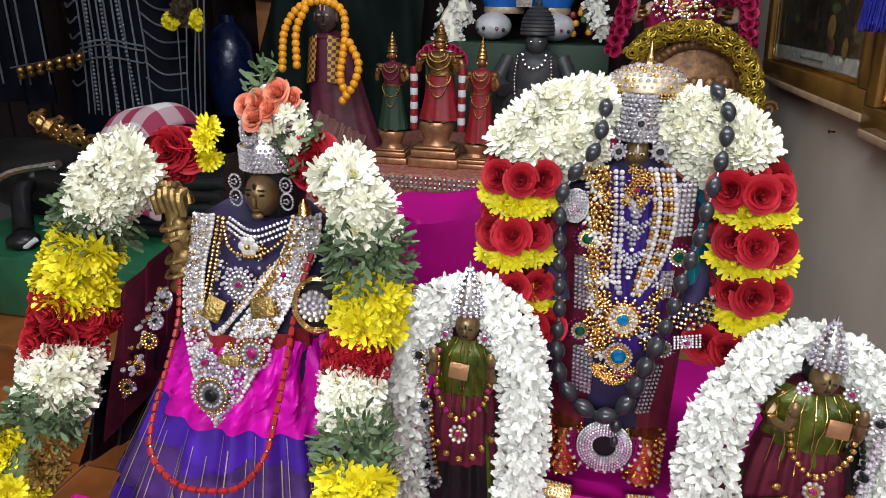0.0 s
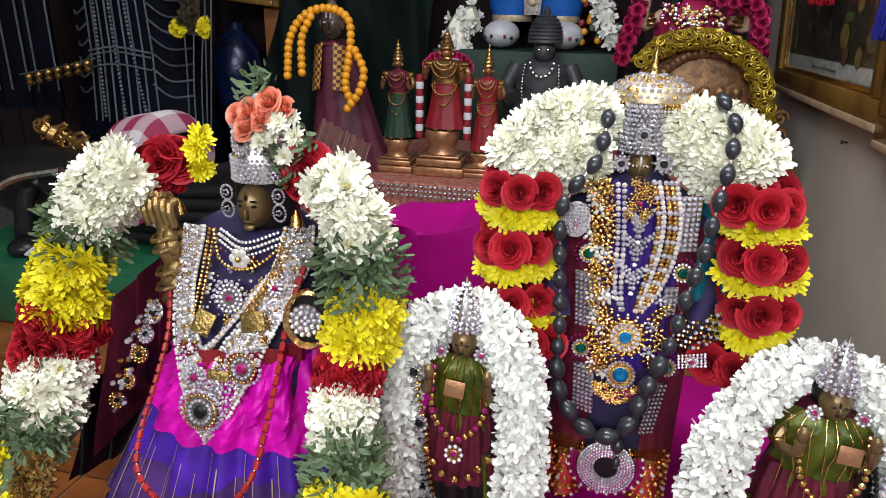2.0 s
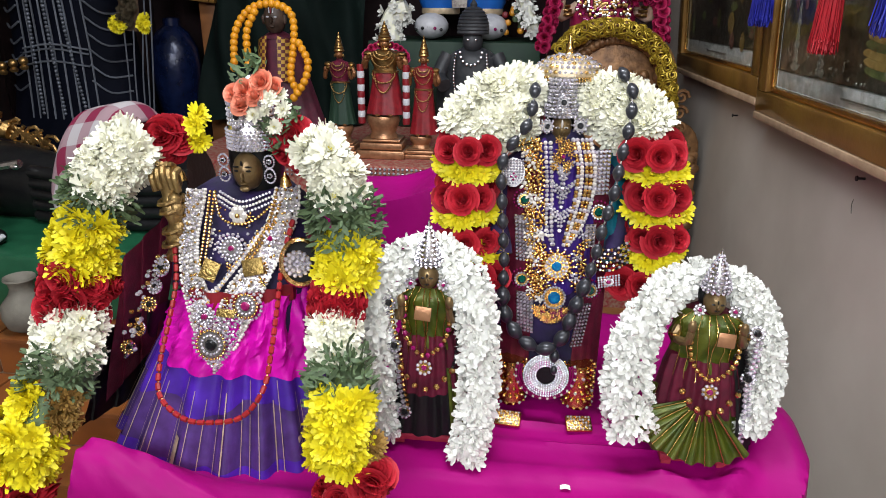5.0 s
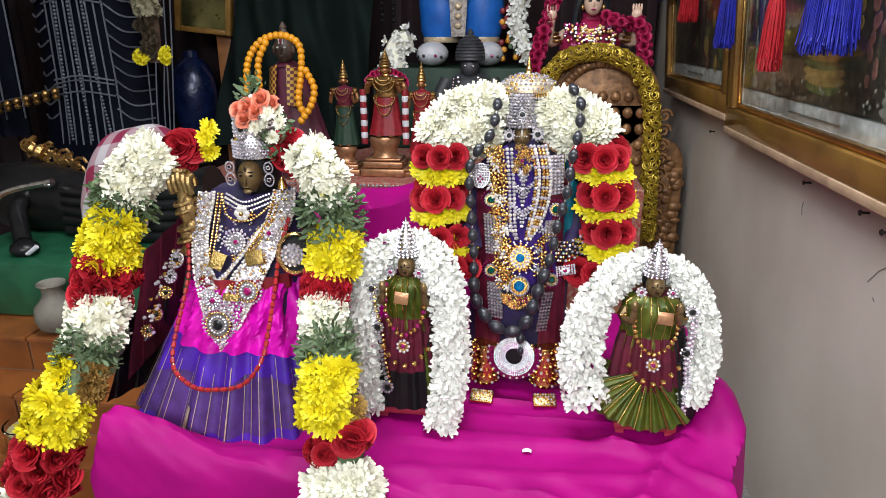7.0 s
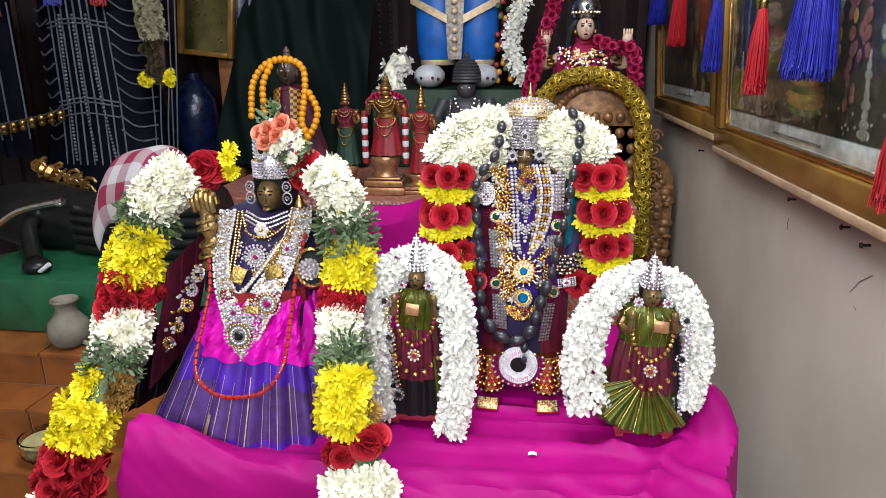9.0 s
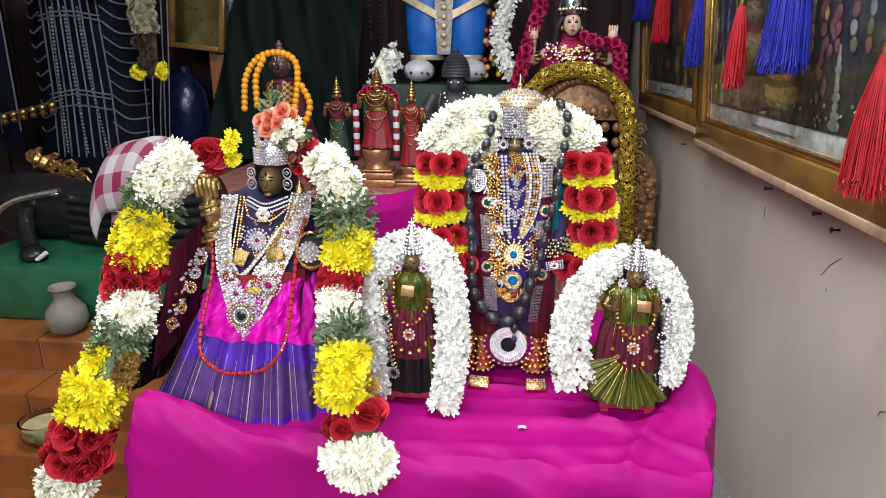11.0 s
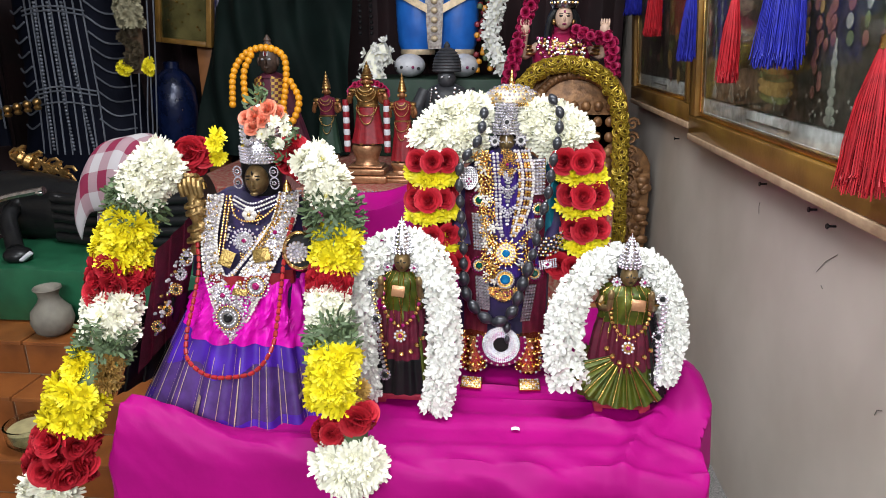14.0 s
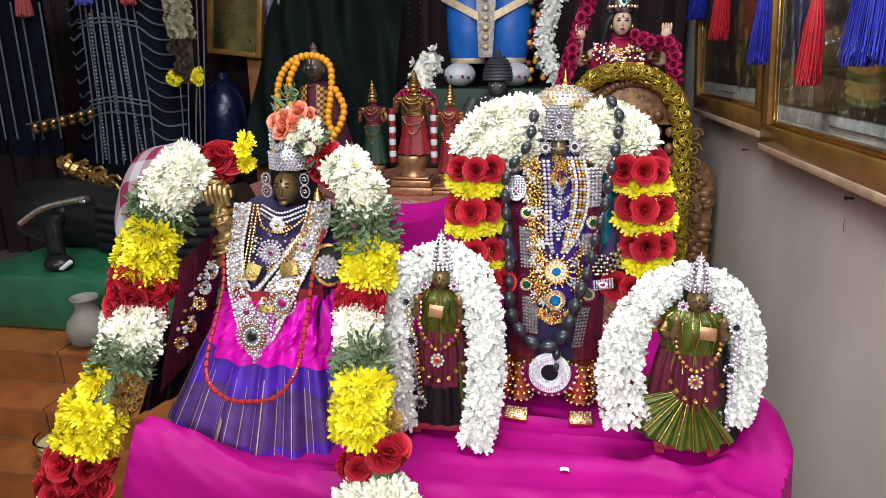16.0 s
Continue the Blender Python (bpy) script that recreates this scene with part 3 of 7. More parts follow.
def drape_point(u, v):
    x = -0.50 + 0.44 * u
    top = 0.935 + 0.035 * gauss((x + 0.19) / 0.07) - 0.05 * step01((-0.36 - x) / 0.1)
    s = v * 0.52
    fold = 0.010 * math.sin(x * 34 + 1.5 * math.sin(x * 13)) + 0.006 * noise.noise((x * 14, s * 7, 0))
    if s < 0.16:
        return Vector((x, 0.56 - s, top + 0.012 * math.sin(x * 30) * math.sin(s * 14)))
    return Vector((x, 0.40 - 0.12 * (s - 0.16) + fold, max(0.712, top - (s - 0.16))))


back = solo("back_cloth", Shape().grid(90, 60, drape_point), M_PINK, "magenta silk cloth draped over the stand behind the idols", "cloth")
so = back.modifiers.new("thick", "SOLIDIFY")
so.thickness = 0.0015
solo("back_stand", Shape().box((-0.48, 0.44, 0.70), (-0.08, 0.53, 0.88)), M_WOOD, "brown wooden stand hidden under magenta cloth", "stand", smooth=False)
for c, r in (((0.0, 0.0, 0.704), 0.006), ((0.137, 0.012, 0.703), 0.003)):
    solo("loose_petal", Shape().grid(4, 4, lambda u, v: Vector(c) + Vector(((u - 0.5) * r * 2, (v - 0.5) * r * 1.3, 0.002 + 0.002 * math.sin(u * 3)))), M_JASMINE, "fallen white petal on the magenta cloth", "petal", "fallen petals")

# ---- tiled steps, box and pot ----
steps = thing("tiled_steps", "tiered steps faced with brown wood-look tiles", "steps", (-1.3, 0.45, 0.28), kind="structure")
for i in range(4):
    top, y0 = 0.612 - 0.085 * i, 0.41 - 0.098 * i
    if top < 0.3:
        break
    part("step_core", Shape().box((-1.9, y0 + 0.006, 0.281), (-0.62, 0.62 if i == 0 else y0 + 0.103, top - 0.006)), M_GROUT, steps, smooth=False)
    x = -1.9 + (0.197, 0.228, 0.09)[i % 3] - 0.30
    while x < -0.64:
        w = min(0.30, -0.62 - x)
        part("tile", Shape().box((max(x, -1.9), y0, top - 0.083), (x + w - 0.006, y0 + 0.007, top - 0.011), bevel=0.001), M_TILE, steps, smooth=False)
        part("tile", Shape().box((max(x, -1.9), y0 - 0.006, top - 0.010), (x + w - 0.006, y0 + (0.16 if i == 0 else 0.100), top), bevel=0.0015), M_TILE, steps, smooth=False)
        x += 0.30
box = thing("metal_box", "green painted box on the tiled steps", "box", (-1.3, 0.75, 0.613))
part("body", Shape().box((-1.40, 0.505, 0.613), (-0.657, 0.88, 0.750), bevel=0.012), M_TRUNK, box)
pot = Shape().lathe([(0.022, 0), (0.038, 0.012), (0.046, 0.035), (0.042, 0.06), (0.026, 0.08), (0.021, 0.092), (0.023, 0.104), (0.030, 0.112), (0.029, 0.116), (0.020, 0.108), (0.017, 0.09)], 28)
solo("clay_pot", pot, M_CLAY, "small grey clay pot with a flared rim on the step", "pot").matrix_world = Matrix.Translation((-1.056, 0.452, 0.612)) @ Matrix.Scale(1.0, 4)
cup = thing("glass_bowl", "small glass bowl of pale wax on the step", "bowl", (-1.005, 0.262, 0.443))
part("bowl", Shape().lathe([(0.030, 0.0), (0.046, 0.02), (0.048, 0.055), (0.044, 0.055), (0.042, 0.022), (0.026, 0.006)], 26, at=(-1.005, 0.262, 0.443)), M_GLASS, cup)
part("wax", Shape().lathe([(0.027, 0.008), (0.041, 0.024), (0.042, 0.044)], 24, at=(-1.005, 0.262, 0.443)), M_OIL, cup, "pale yellow wax")

# ---- main idol ----
BX, BY = -0.02, 0.215
WX = 0.076


def front(x, z, lift=0.0):
    """The front of the main idol's dress."""
    return (x, BY - 0.058 * (1 - 0.5 * min(1, abs((x - BX) / WX)) ** 2.5) - lift, z)


def idol_skin(u, v):
    z = 0.735 + 0.367 * v
    k = 1 - 0.72 * step01((z - 1.05) / 0.05)
    d = u * 4 - 1 if u < 0.5 else 3 - u * 4
    y = front(BX + WX * d, z)[1] if u < 0.5 else BY + 0.035 * math.sqrt(max(0, 1 - d * d))
    return Vector((BX - 0.002 + WX * d * k, BY + (y - BY) * (0.4 + 0.6 * k), z))


FX = -0.0245
idol = Shape().grid(48, 24, idol_skin, 0, True)
idol.ball((FX, BY - 0.026, 1.104), 0.0135, 0.017, 0.0165, 14, 1)
idol.ball((FX, BY - 0.044, 1.101), 0.0020, 0.003, 0.0045, 8, 1)
idol.ball((FX, BY - 0.0435, 1.1105), 0.0016, 0.0018, 0.0055, 8, 3)
idol.ball((FX, BY - 0.0425, 1.0945), 0.0035, 0.002, 0.0012, 8, 1)
idol.ball((FX, BY - 0.010, 1.108), 0.021, 0.016, 0.022, 12, 4)
for sg in (-1, 1):
    idol.ball((FX + sg * 0.005, BY - 0.0415, 1.1055), 0.0032, 0.0018, 0.0013, 8, 3)
    idol.ball((FX + sg * 0.005, BY - 0.0430, 1.1055), 0.0012, 0.0008, 0.0012, 6, 4)
    idol.tube(spline([(BX + sg * 0.066, BY - 0.01, 1.05), (BX + sg * 0.078, BY - 0.03, 0.99), (BX + sg * 0.070, BY - 0.055, 0.94)], 10), 0.013, 10, 0)
solo("deity_idol", idol, [M_NAVY, M_FACE, M_GOLD, M_PEARL, M_BLACK], "standing idol dressed in navy velvet on the magenta cloth", "idol")

# gilt feet below the hem
for sg, fx in ((-1, -0.070), (1, 0.022)):
    ft = thing("foot_ornament", "gilt foot ornament with a stone-set anklet below the hem", "foot ornament", (fx, 0.14, 0.704), "gilt feet")
    ank = part("anklet", Shape().lathe([(0.017, 0.724), (0.021, 0.730), (0.018, 0.742), (0.020, 0.752), (0.017, 0.764), (0.019, 0.778), (0.016, 0.790)], 18, at=(fx, 0.155, 0)), M_GOLD, ft)
    g = Shape()
    for j in range(6):
        for i in range(14):
            a = 2 * math.pi * (i + 0.5 * (j % 2)) / 14
            g.add(GEM, Matrix.Translation((fx + 0.0205 * math.cos(a), 0.155 + 0.0205 * math.sin(a), 0.729 + 0.0115 * j)) @ Matrix.Scale(0.0036 if j % 2 else 0.0030, 4), 1 if (i + j) % 3 else (0, 1)[j % 2])
    part("stones", g, JEWEL, ank, kind="stuff", smooth=False)
    m = Matrix.Translation((fx + sg * 0.002, 0.122, 0.7135)) @ pose(0, 0, 0, 26, 0, sg * 6)
    sole = part("foot_plate", Shape().box((-0.018, -0.012, -0.003), (0.018, 0.012, 0.003), 0, m, 0.0029), M_GOLD, ft)
    g = Shape()
    for j in range(5):
        for i in range(8):
            g.add(GEM, m @ Matrix.Translation((-0.0140 + 0.0040 * i, -0.0085 + 0.0043 * j, 0.0033)) @ Matrix.Scale(0.0019, 4), 0 if (i + j) % 3 else 1)
    part("stones", g, JEWEL, sole, kind="stuff", smooth=False)

crown = thing("idol_headdress", "tall white-stone headdress of the standing idol", "headdress", (FX, BY - 0.02, 1.12))
cap = part("cap", Shape().lathe([(0.0185, 1.117), (0.0195, 1.128), (0.0155, 1.138), (0.0150, 1.150), (0.0165, 1.166)], 20, at=(FX - 0.001, BY - 0.024, 0)), M_SILVER, crown)
s = Shape()
for j in range(11):
    z = 1.1185 + 0.0044 * j
    r = 0.0200 if j < 4 else 0.0165
    n = 22 if j < 4 else 20
    for i in range(n):
        a = 2 * math.pi * (i + 0.5 * (j % 2)) / n
        s.add(GEM, Matrix.Translation((FX - 0.001 + r * math.cos(a), BY - 0.024 + r * math.sin(a), z)) @ Matrix.Scale(0.0026 * rnd.uniform(0.8, 1.15), 4), 0)
medal(s, (FX, BY - 0.0455, 1.137), 0.0062, ((0.95, 11, 0.0017, 0),), (0.55, 8), (0, -1, 0.1), 6)
part("stones", s, JEWEL, cap, kind="stuff", smooth=False)
for x, z, r in ((-0.0425, 1.1065, 0.0075), (-0.002, 1.1085, 0.0085)):
    s = Shape()
    medal(s, (x, BY - 0.038, z), r, ((0.95, 10, 0.0023, 0),), (0.45, 8), (0, -1, 0.1), 6)
    for q in range(8):
        a = 2 * math.pi * q / 8
        s.add(GEM, Matrix.Translation((x + 1.25 * r * math.cos(a), BY - 0.036, z + 1.25 * r * math.sin(a))) @ Matrix.Scale(0.0017, 4), 0)
    jewel("ear_ornament", "white-stone ear ornament with dark centre", "earring", s, (x, BY - 0.038, z))
umb = thing("ceremonial_umbrella", "small gold and white stone ceremonial umbrella over the idol", "umbrella", (FX, BY + 0.05, 0.72))
UX, UY, UZ = -0.0185, BY + 0.012, 1.1685
part("pole", Shape().lathe([(0.003, 0.72), (0.003, UZ + 0.012)], 8, at=(UX, UY + 0.034, 0)), M_GOLD, umb)
canopy = part("canopy", Shape().lathe([(0.040, -0.004), (0.041, 0.002), (0.038, 0.009), (0.027, 0.016), (0.011, 0.020), (0.007, 0.022)], 40, at=(UX, UY, UZ)), mat("pale_gilt", (0.72, 0.60, 0.42), 0.35, 0.7, second=(0.55, 0.42, 0.25), scale=200, bump=0.4, bscale=400), umb)
part("finial", Shape().lathe([(0.007, 0.020), (0.004, 0.024), (0.005, 0.028), (0.0035, 0.032), (0.0006, 0.046)], 14, at=(UX, UY, UZ)), M_GOLD, canopy)
s = Shape()
for rr, zz, n, b in ((0.0405, 0.002, 40, 0.0028), (0.0385, 0.0085, 34, 0.0032), (0.033, 0.0125, 30, 0.0030), (0.027, 0.0165, 24, 0.0032), (0.020, 0.0185, 18, 0.0030), (0.0125, 0.0205, 11, 0.0030)):
    for i in range(n):
        a = 2 * math.pi * (i + 0.3 * rnd.random()) / n
        s.add(GEM, Matrix.Translation((UX + rr * math.cos(a), UY + rr * math.sin(a), UZ + zz)) @ Matrix.Scale(b * rnd.uniform(0.75, 1.2), 4), 0 if rnd.random() < 0.72 else 1)
part("stones", s, JEWEL, canopy, kind="stuff", smooth=False)
s = Shape()
for i in range(64):
    a = 2 * math.pi * i / 64
    for q in range(3):
        s.add(BEAD, Matrix.Translation((UX + 0.0405 * math.cos(a), UY + 0.0405 * math.sin(a), UZ - 0.005 - 0.0030 * q)) @ Matrix.Scale(0.0016, 4), 5 if q == 2 else 1)
part("bead_fringe", s, JEWEL, canopy, "gold bead fringe", kind="stuff")

# garland of the main idol
gar = thing("idol_garland", "thick garland of white chrysanthemums, red roses and yellow flowers", "garland", (BX, BY, 1.1))
part("core", Shape().tube(spline([(-0.132, 0.20, 0.93), (-0.138, 0.20, 1.05), (-0.125, 0.215, 1.105), (-0.06, 0.235, 1.140), (0.03, 0.235, 1.135), (0.078, 0.215, 1.10), (0.095, 0.20, 1.02), (0.09, 0.19, 0.93)], 30), 0.026, 10), M_LEAF, gar)
for pts, r in (([(-0.150, 0.185, 1.104), (-0.128, 0.190, 1.130), (-0.098, 0.200, 1.144), (-0.068, 0.210, 1.146)], 0.019), ([(-0.122, 0.175, 1.099), (-0.100, 0.180, 1.115), (-0.078, 0.190, 1.120)], 0.018), ([(-0.092, 0.185, 1.096), (-0.074, 0.190, 1.104)], 0.010),
               ([(0.012, 0.215, 1.142), (0.040, 0.210, 1.140), (0.068, 0.200, 1.128), (0.086, 0.190, 1.110)], 0.018), ([(0.020, 0.205, 1.122), (0.050, 0.195, 1.116), (0.074, 0.180, 1.102)], 0.015), ([(0.044, 0.200, 1.098), (0.058, 0.190, 1.092)], 0.010)):
    rope("white", gar, pts, r, 0.0225, 0.0165, 8, rnd.random(), back=-0.35)
for kind, a, b, n in (("rose", (-0.139, 0.150, 1.086), (0.087, 0.150, 1.088), 3), ("yellow", (-0.141, 0.150, 1.054), (0.092, 0.150, 1.059), 6), ("rose", (-0.140, 0.150, 1.026), (0.095, 0.150, 1.037), 3), ("yellow", (-0.141, 0.150, 0.996), (0.098, 0.150, 1.010), 6), ("rose", (-0.136, 0.150, 0.968), (0.099, 0.150, 0.984), 3), ("yellow", (-0.130, 0.150, 0.944), (0.101, 0.150, 0.953), 6), ("rose", (-0.118, 0.150, 0.922), (0.086, 0.150, 0.922), 3)):
    for side, (x, y, z) in ((-1, a), (1, b)):
        for row in (0, 1):
            for i in range(n):
                f = (i + 0.5) / n - 0.5
                bulge = 0.022 * (1 - (2 * f) ** 2)
                size = 0.0215 if kind == "rose" else 0.0185
                dz = -0.006 if kind == "rose" else rnd.uniform(-0.004, 0.004)
                p = (x + f * 0.066 + rnd.uniform(-0.003, 0.003), y + (0.004 if kind == "rose" else 0.014) - bulge + row * 0.035, z + dz + row * 0.006)
                flower(kind, gar, p, (f * 1.3, -1, 0.25 + rnd.uniform(-0.2, 0.2)), size)

# jewels of the main idol
FRONT = 0.006
s = Shape()
line = spline([(-0.056, 0, 1.088), (-0.051, 0, 1.037), (-0.044, 0, 0.965), (-0.036, 0, 0.885)], 24)
for p in line:
    for dx in (-0.012, -0.005, 0.003):
        q = front(p.x + dx + rnd.uniform(-0.003, 0.003), p.z + rnd.uniform(-0.003, 0.003), FRONT)
        boss(s, q, rnd.uniform(0.0062, 0.0088), rnd.choice((1, 1, 1, 5)), (rnd.uniform(-0.4, 0.4), -1, rnd.uniform(0, 0.5)))
jewel("gold_motif_chain", "column of embossed gold leaf motifs down the dress", "necklace", s, front(-0.05, 1.03))
s = Shape()
for off, k in ((-0.005, 1), (0.0, 5), (0.006, 1), (0.011, 1), (0.016, 5)):
    beads(s, [front(-0.006 + off, 1.095, 0.004), front(0.002 + off, 1.060, 0.009), front(0.001 + off, 1.02, 0.009), front(-0.006 + off * 0.8, 0.985, 0.009), front(-0.012 + off * 0.3, 0.962, 0.010)], 0.0029, step=1.7, every=lambda i, k=k: k if i % 3 else 0)
for off in (0.0, 0.006):
    beads(s, [front(-0.044 + off, 1.090, 0.004), front(-0.039 + off, 1.04, 0.008), front(-0.036 + off, 0.985, 0.008), front(-0.028 + off * 0.3, 0.962, 0.010)], 0.0028, every=lambda i: 0 if i % 4 else 5)
jewel("twisted_necklace", "twisted pearl and gold necklace strands over violet silk", "necklace", s, front(BX, 1.05))
s = Shape()
for q in range(12):
    boss(s, front(0.010 + 0.005 * math.sin(q * 1.3), 0.975 - 0.0075 * q, FRONT + 0.002), rnd.uniform(0.0065, 0.0085), 1 if q % 4 else 0)
jewel("gold_motif_chain", "short column of gold motifs beside the brooch", "necklace", s, front(0.012, 0.93))
for z, w in ((1.052, 0.013), (1.028, 0.017), (0.997, 0.018)):
    s = Shape()
    for row in range(5):
        n = (9, 9, 6, 4, 2)[row]
        for i in range(n):
            f = (i + 0.5) / n - 0.5
            x = BX + 2 * w * f * (1, 0.9, 0.62, 0.4, 0.2)[row]
            s.add(GEM, Matrix.Translation(front(x, z + 0.012 * abs(2 * f) * (1, 1, 0.6, 0.3, 0)[row] + 0.006 - 0.0042 * row, 0.009)) @ aim((0, -1, 0.3)) @ Matrix.Scale(0.0026 * rnd.uniform(0.85, 1.2), 4), 0)
    s.add(GEM, Matrix.Translation(front(BX, z - 0.0165, 0.010)) @ Matrix.Scale(0.0036, 4), 0)
    jewel("stone_necklace", "short V-shaped necklace of white paste stones", "necklace", s, front(BX, z))
s = Shape()
for q in range(26):
    t = q / 25
    boss(s, front(BX - 0.002 + rnd.uniform(-0.012, 0.012) * (1 - 0.4 * t), 1.060 + 0.036 * t, 0.010), 0.0046, 1)
s.add(GEM, Matrix.Translation(front(BX - 0.002, 1.076, 0.015)) @ Matrix.Scale(0.0032, 4), 4)
jewel("gold_pendant", "embossed gold pendant plaque at the neck", "pendant", s, front(BX, 1.075))
# sun brooch, blue stone brooch and gold bowl pendant
s = Shape()
c = (-0.0205, 0.139, 0.935)
medal(s, c, 0.0175, ((1.0, 20, 0.0028, 1), (0.76, 16, 0.0026, 0), (0.56, 11, 0.0022, 0)), (0.36, 2), plate=1)
for q in range(16):
    a = 2 * math.pi * q / 16
    for rr, sz in ((0.0212, 0.0027), (0.0250, 0.0017)):
        s.add(GEM, Matrix.Translation((c[0] + rr * math.cos(a), c[1] + 0.001, c[2] + rr * math.sin(a))) @ Matrix.Scale(sz, 4), 0 if rr > 0.024 else 1)
jewel("sun_brooch", "sun-shaped gold brooch with white stones and a blue centre", "brooch", s, c)
s = Shape()
c = (-0.0205, 0.141, 0.8905)
medal(s, c, 0.0145, ((0.95, 22, 0.0022, 0), (0.74, 16, 0.0018, 1)), (0.56, 2), plate=1)
jewel("blue_brooch", "round white-stone brooch with a large blue glass centre", "brooch", s, c)
s = Shape()
for q in range(64):
    a, r = rnd.uniform(math.pi, 2 * math.pi), 0.022 * math.sqrt(rnd.random())
    boss(s, (-0.0235 + r * math.cos(a), 0.146 + 0.1 * r * r, 0.873 + 0.9 * r * math.sin(a)), 0.0042, 1 if q % 9 else 4)
jewel("gold_bowl_pendant", "half-round gold filigree pendant", "pendant", s, (-0.0235, 0.146, 0.866))
solo("maroon_side_cloth", Shape().grid(12, 30, lambda u, v: Vector(front(-0.088 + 0.040 * u, 1.06 - 0.30 * v, 0.0025 + 0.001 * math.sin(u * 20)))), M_MAROON, "maroon velvet panel down the side of the dress", "cloth", "maroon side cloths")
solo("maroon_side_cloth", Shape().grid(12, 30, lambda u, v: Vector(front(0.010 + 0.038 * u, 1.05 - 0.27 * v, 0.0025 + 0.001 * math.sin(u * 20)))), M_MAROON, "maroon velvet panel down the side of the dress", "cloth", "maroon side cloths")
for x, z in ((-0.0655, 1.016), (0.028, 1.004), (-0.0635, 0.908), (0.0265, 0.8965)):
    s = Shape()
    c = front(x, z, 0.008)
    medal(s, c, 0.0092, ((0.95, 15, 0.0020, 0),), (0.60, 3), (0.1, -1, 0.2), 1)
    for q in range(18):
        a = 2 * math.pi * q / 18
        s.add(BEAD, Matrix.Translation((c[0] + 0.0135 * math.cos(a), c[1] + 0.003, c[2] + 0.0135 * math.sin(a))) @ Matrix.Scale(0.0016, 4), 4)
    part("setting", s, JEWEL, thing("green_brooch", "round white-stone brooch with a green glass centre", "brooch", c, "green brooches"), kind="stuff", smooth=False)
for x0, x1, z0, z1, n, rows, slant in ((-0.077, -0.050, 0.994, 0.932, 6, 12, 0.004), (-0.070, -0.047, 0.889, 0.831, 5, 11, 0.003), (0.016, 0.037, 1.083, 1.026, 4, 11, 0.002), (0.013, 0.027, 0.988, 0.957, 3, 6, 0.0), (0.014, 0.031, 0.877, 0.812, 4, 12, -0.008)):
    s = Shape()
    a, b = Vector(front(x0, z0, 0.009)), Vector(front(x1, z0, 0.009))
    d = Vector((slant, 0, z1 - z0))
    flat_grid(s, a, b - a, d, n, rows, abs(x1 - x0) / n * 0.50)
    s.put([a + Vector((0, 0.003, 0)), b + Vector((0, 0.003, 0)), b + d + Vector((0, 0.003, 0)), a + d + Vector((0, 0.003, 0))], [[0, 1, 2, 3]], 6)
    jewel("stone_strap", "strap of white paste stones set in rows", "strap", s, front((x0 + x1) / 2, z1))
# shield plate by the shoulder
s = Shape()
for j in range(10):
    w = 0.0130 * math.sqrt(max(0, 1 - max(0, (j - 4) / 5.6) ** 2))
    n = max(2, int(w * 2 / 0.0034))
    for i in range(n):
        s.add(GEM, Matrix.Translation((-0.081 + 2 * w * ((i + 0.5) / n - 0.5), 0.150, 1.068 - 0.0036 * j)) @ aim((-0.1, -1, 0.2)) @ Matrix.Scale(0.0019, 4), 0)
s.lathe([(0.0145, 0), (0.0145, 0.0015)], 18, 6, turn=Matrix.Translation((-0.081, 0.1535, 1.052)) @ aim((-0.1, -1, 0.2)) @ Matrix.Diagonal((1, 1.25, 1, 1)))
for q in range(4):
    s.add(GEM, Matrix.Translation((-0.081 + 0.003 * math.cos(q * 1.571), 0.148, 1.048 + 0.004 * math.sin(q * 1.571))) @ Matrix.Scale(0.0019, 4), 4)
jewel("shield_plate", "shield-shaped silver plate set with white stones", "ornament", s, (-0.081, 0.150, 1.052))
# wrist with bangles and stone-set hand
s = Shape()
for q in range(6):
    p = Vector((0.048, 0.138, 0.966 - 0.0055 * q))
    beads(s, [p + Vector((-0.017, 0.004, -0.006)), p + Vector((0.0, -0.008, -0.001)), p + Vector((0.019, 0.004, 0.006))], 0.0021, every=lambda i, q=q: (0, 1, 8)[(i + q) % 3])
flat_grid(s, (0.030, 0.130, 0.927), (0.028, 0, 0.006), (0.002, -0.002, -0.015), 8, 5, 0.0019)
medal(s, (0.044, 0.1275, 0.9225), 0.005, ((0.9, 8, 0.0014, 0),), (0.5, 4), (0.1, -1, 0.2), 6, 1.3)
jewel("wrist_ornament", "stone-set hand plate with stacked bangles", "bangle", s, (0.045, 0.130, 0.94))
# ring pendant over a red bead fringe
s = Shape()
c = (-0.0245, 0.130, 0.7815)
m = Matrix.Translation(c) @ aim((0, -1, 0.12))
s.lathe([(0.0125, 0), (0.0305, 0), (0.0305, 0.003), (0.022, 0.0045), (0.0125, 0.003)], 36, 6, turn=m, caps=False)
for q in range(6):
    rr, n = 0.0140 + 0.0031 * q, int((0.0140 + 0.0031 * q) * 6.28 / 0.0033)
    for i in range(n):
        a = 2 * math.pi * (i + 0.5 * (q % 2)) / n
        s.add(GEM, m @ Matrix.Translation((rr * math.cos(a), rr * math.sin(a), 0.004)) @ Matrix.Scale(0.00175 * rnd.uniform(0.85, 1.15), 4), 0)
s.lathe([(0.013, -0.001), (0.013, 0.0005)], 20, 8, turn=m)
jewel("ring_pendant", "large ring pendant of white stones with dark centre", "pendant", s, c)
s = Shape()
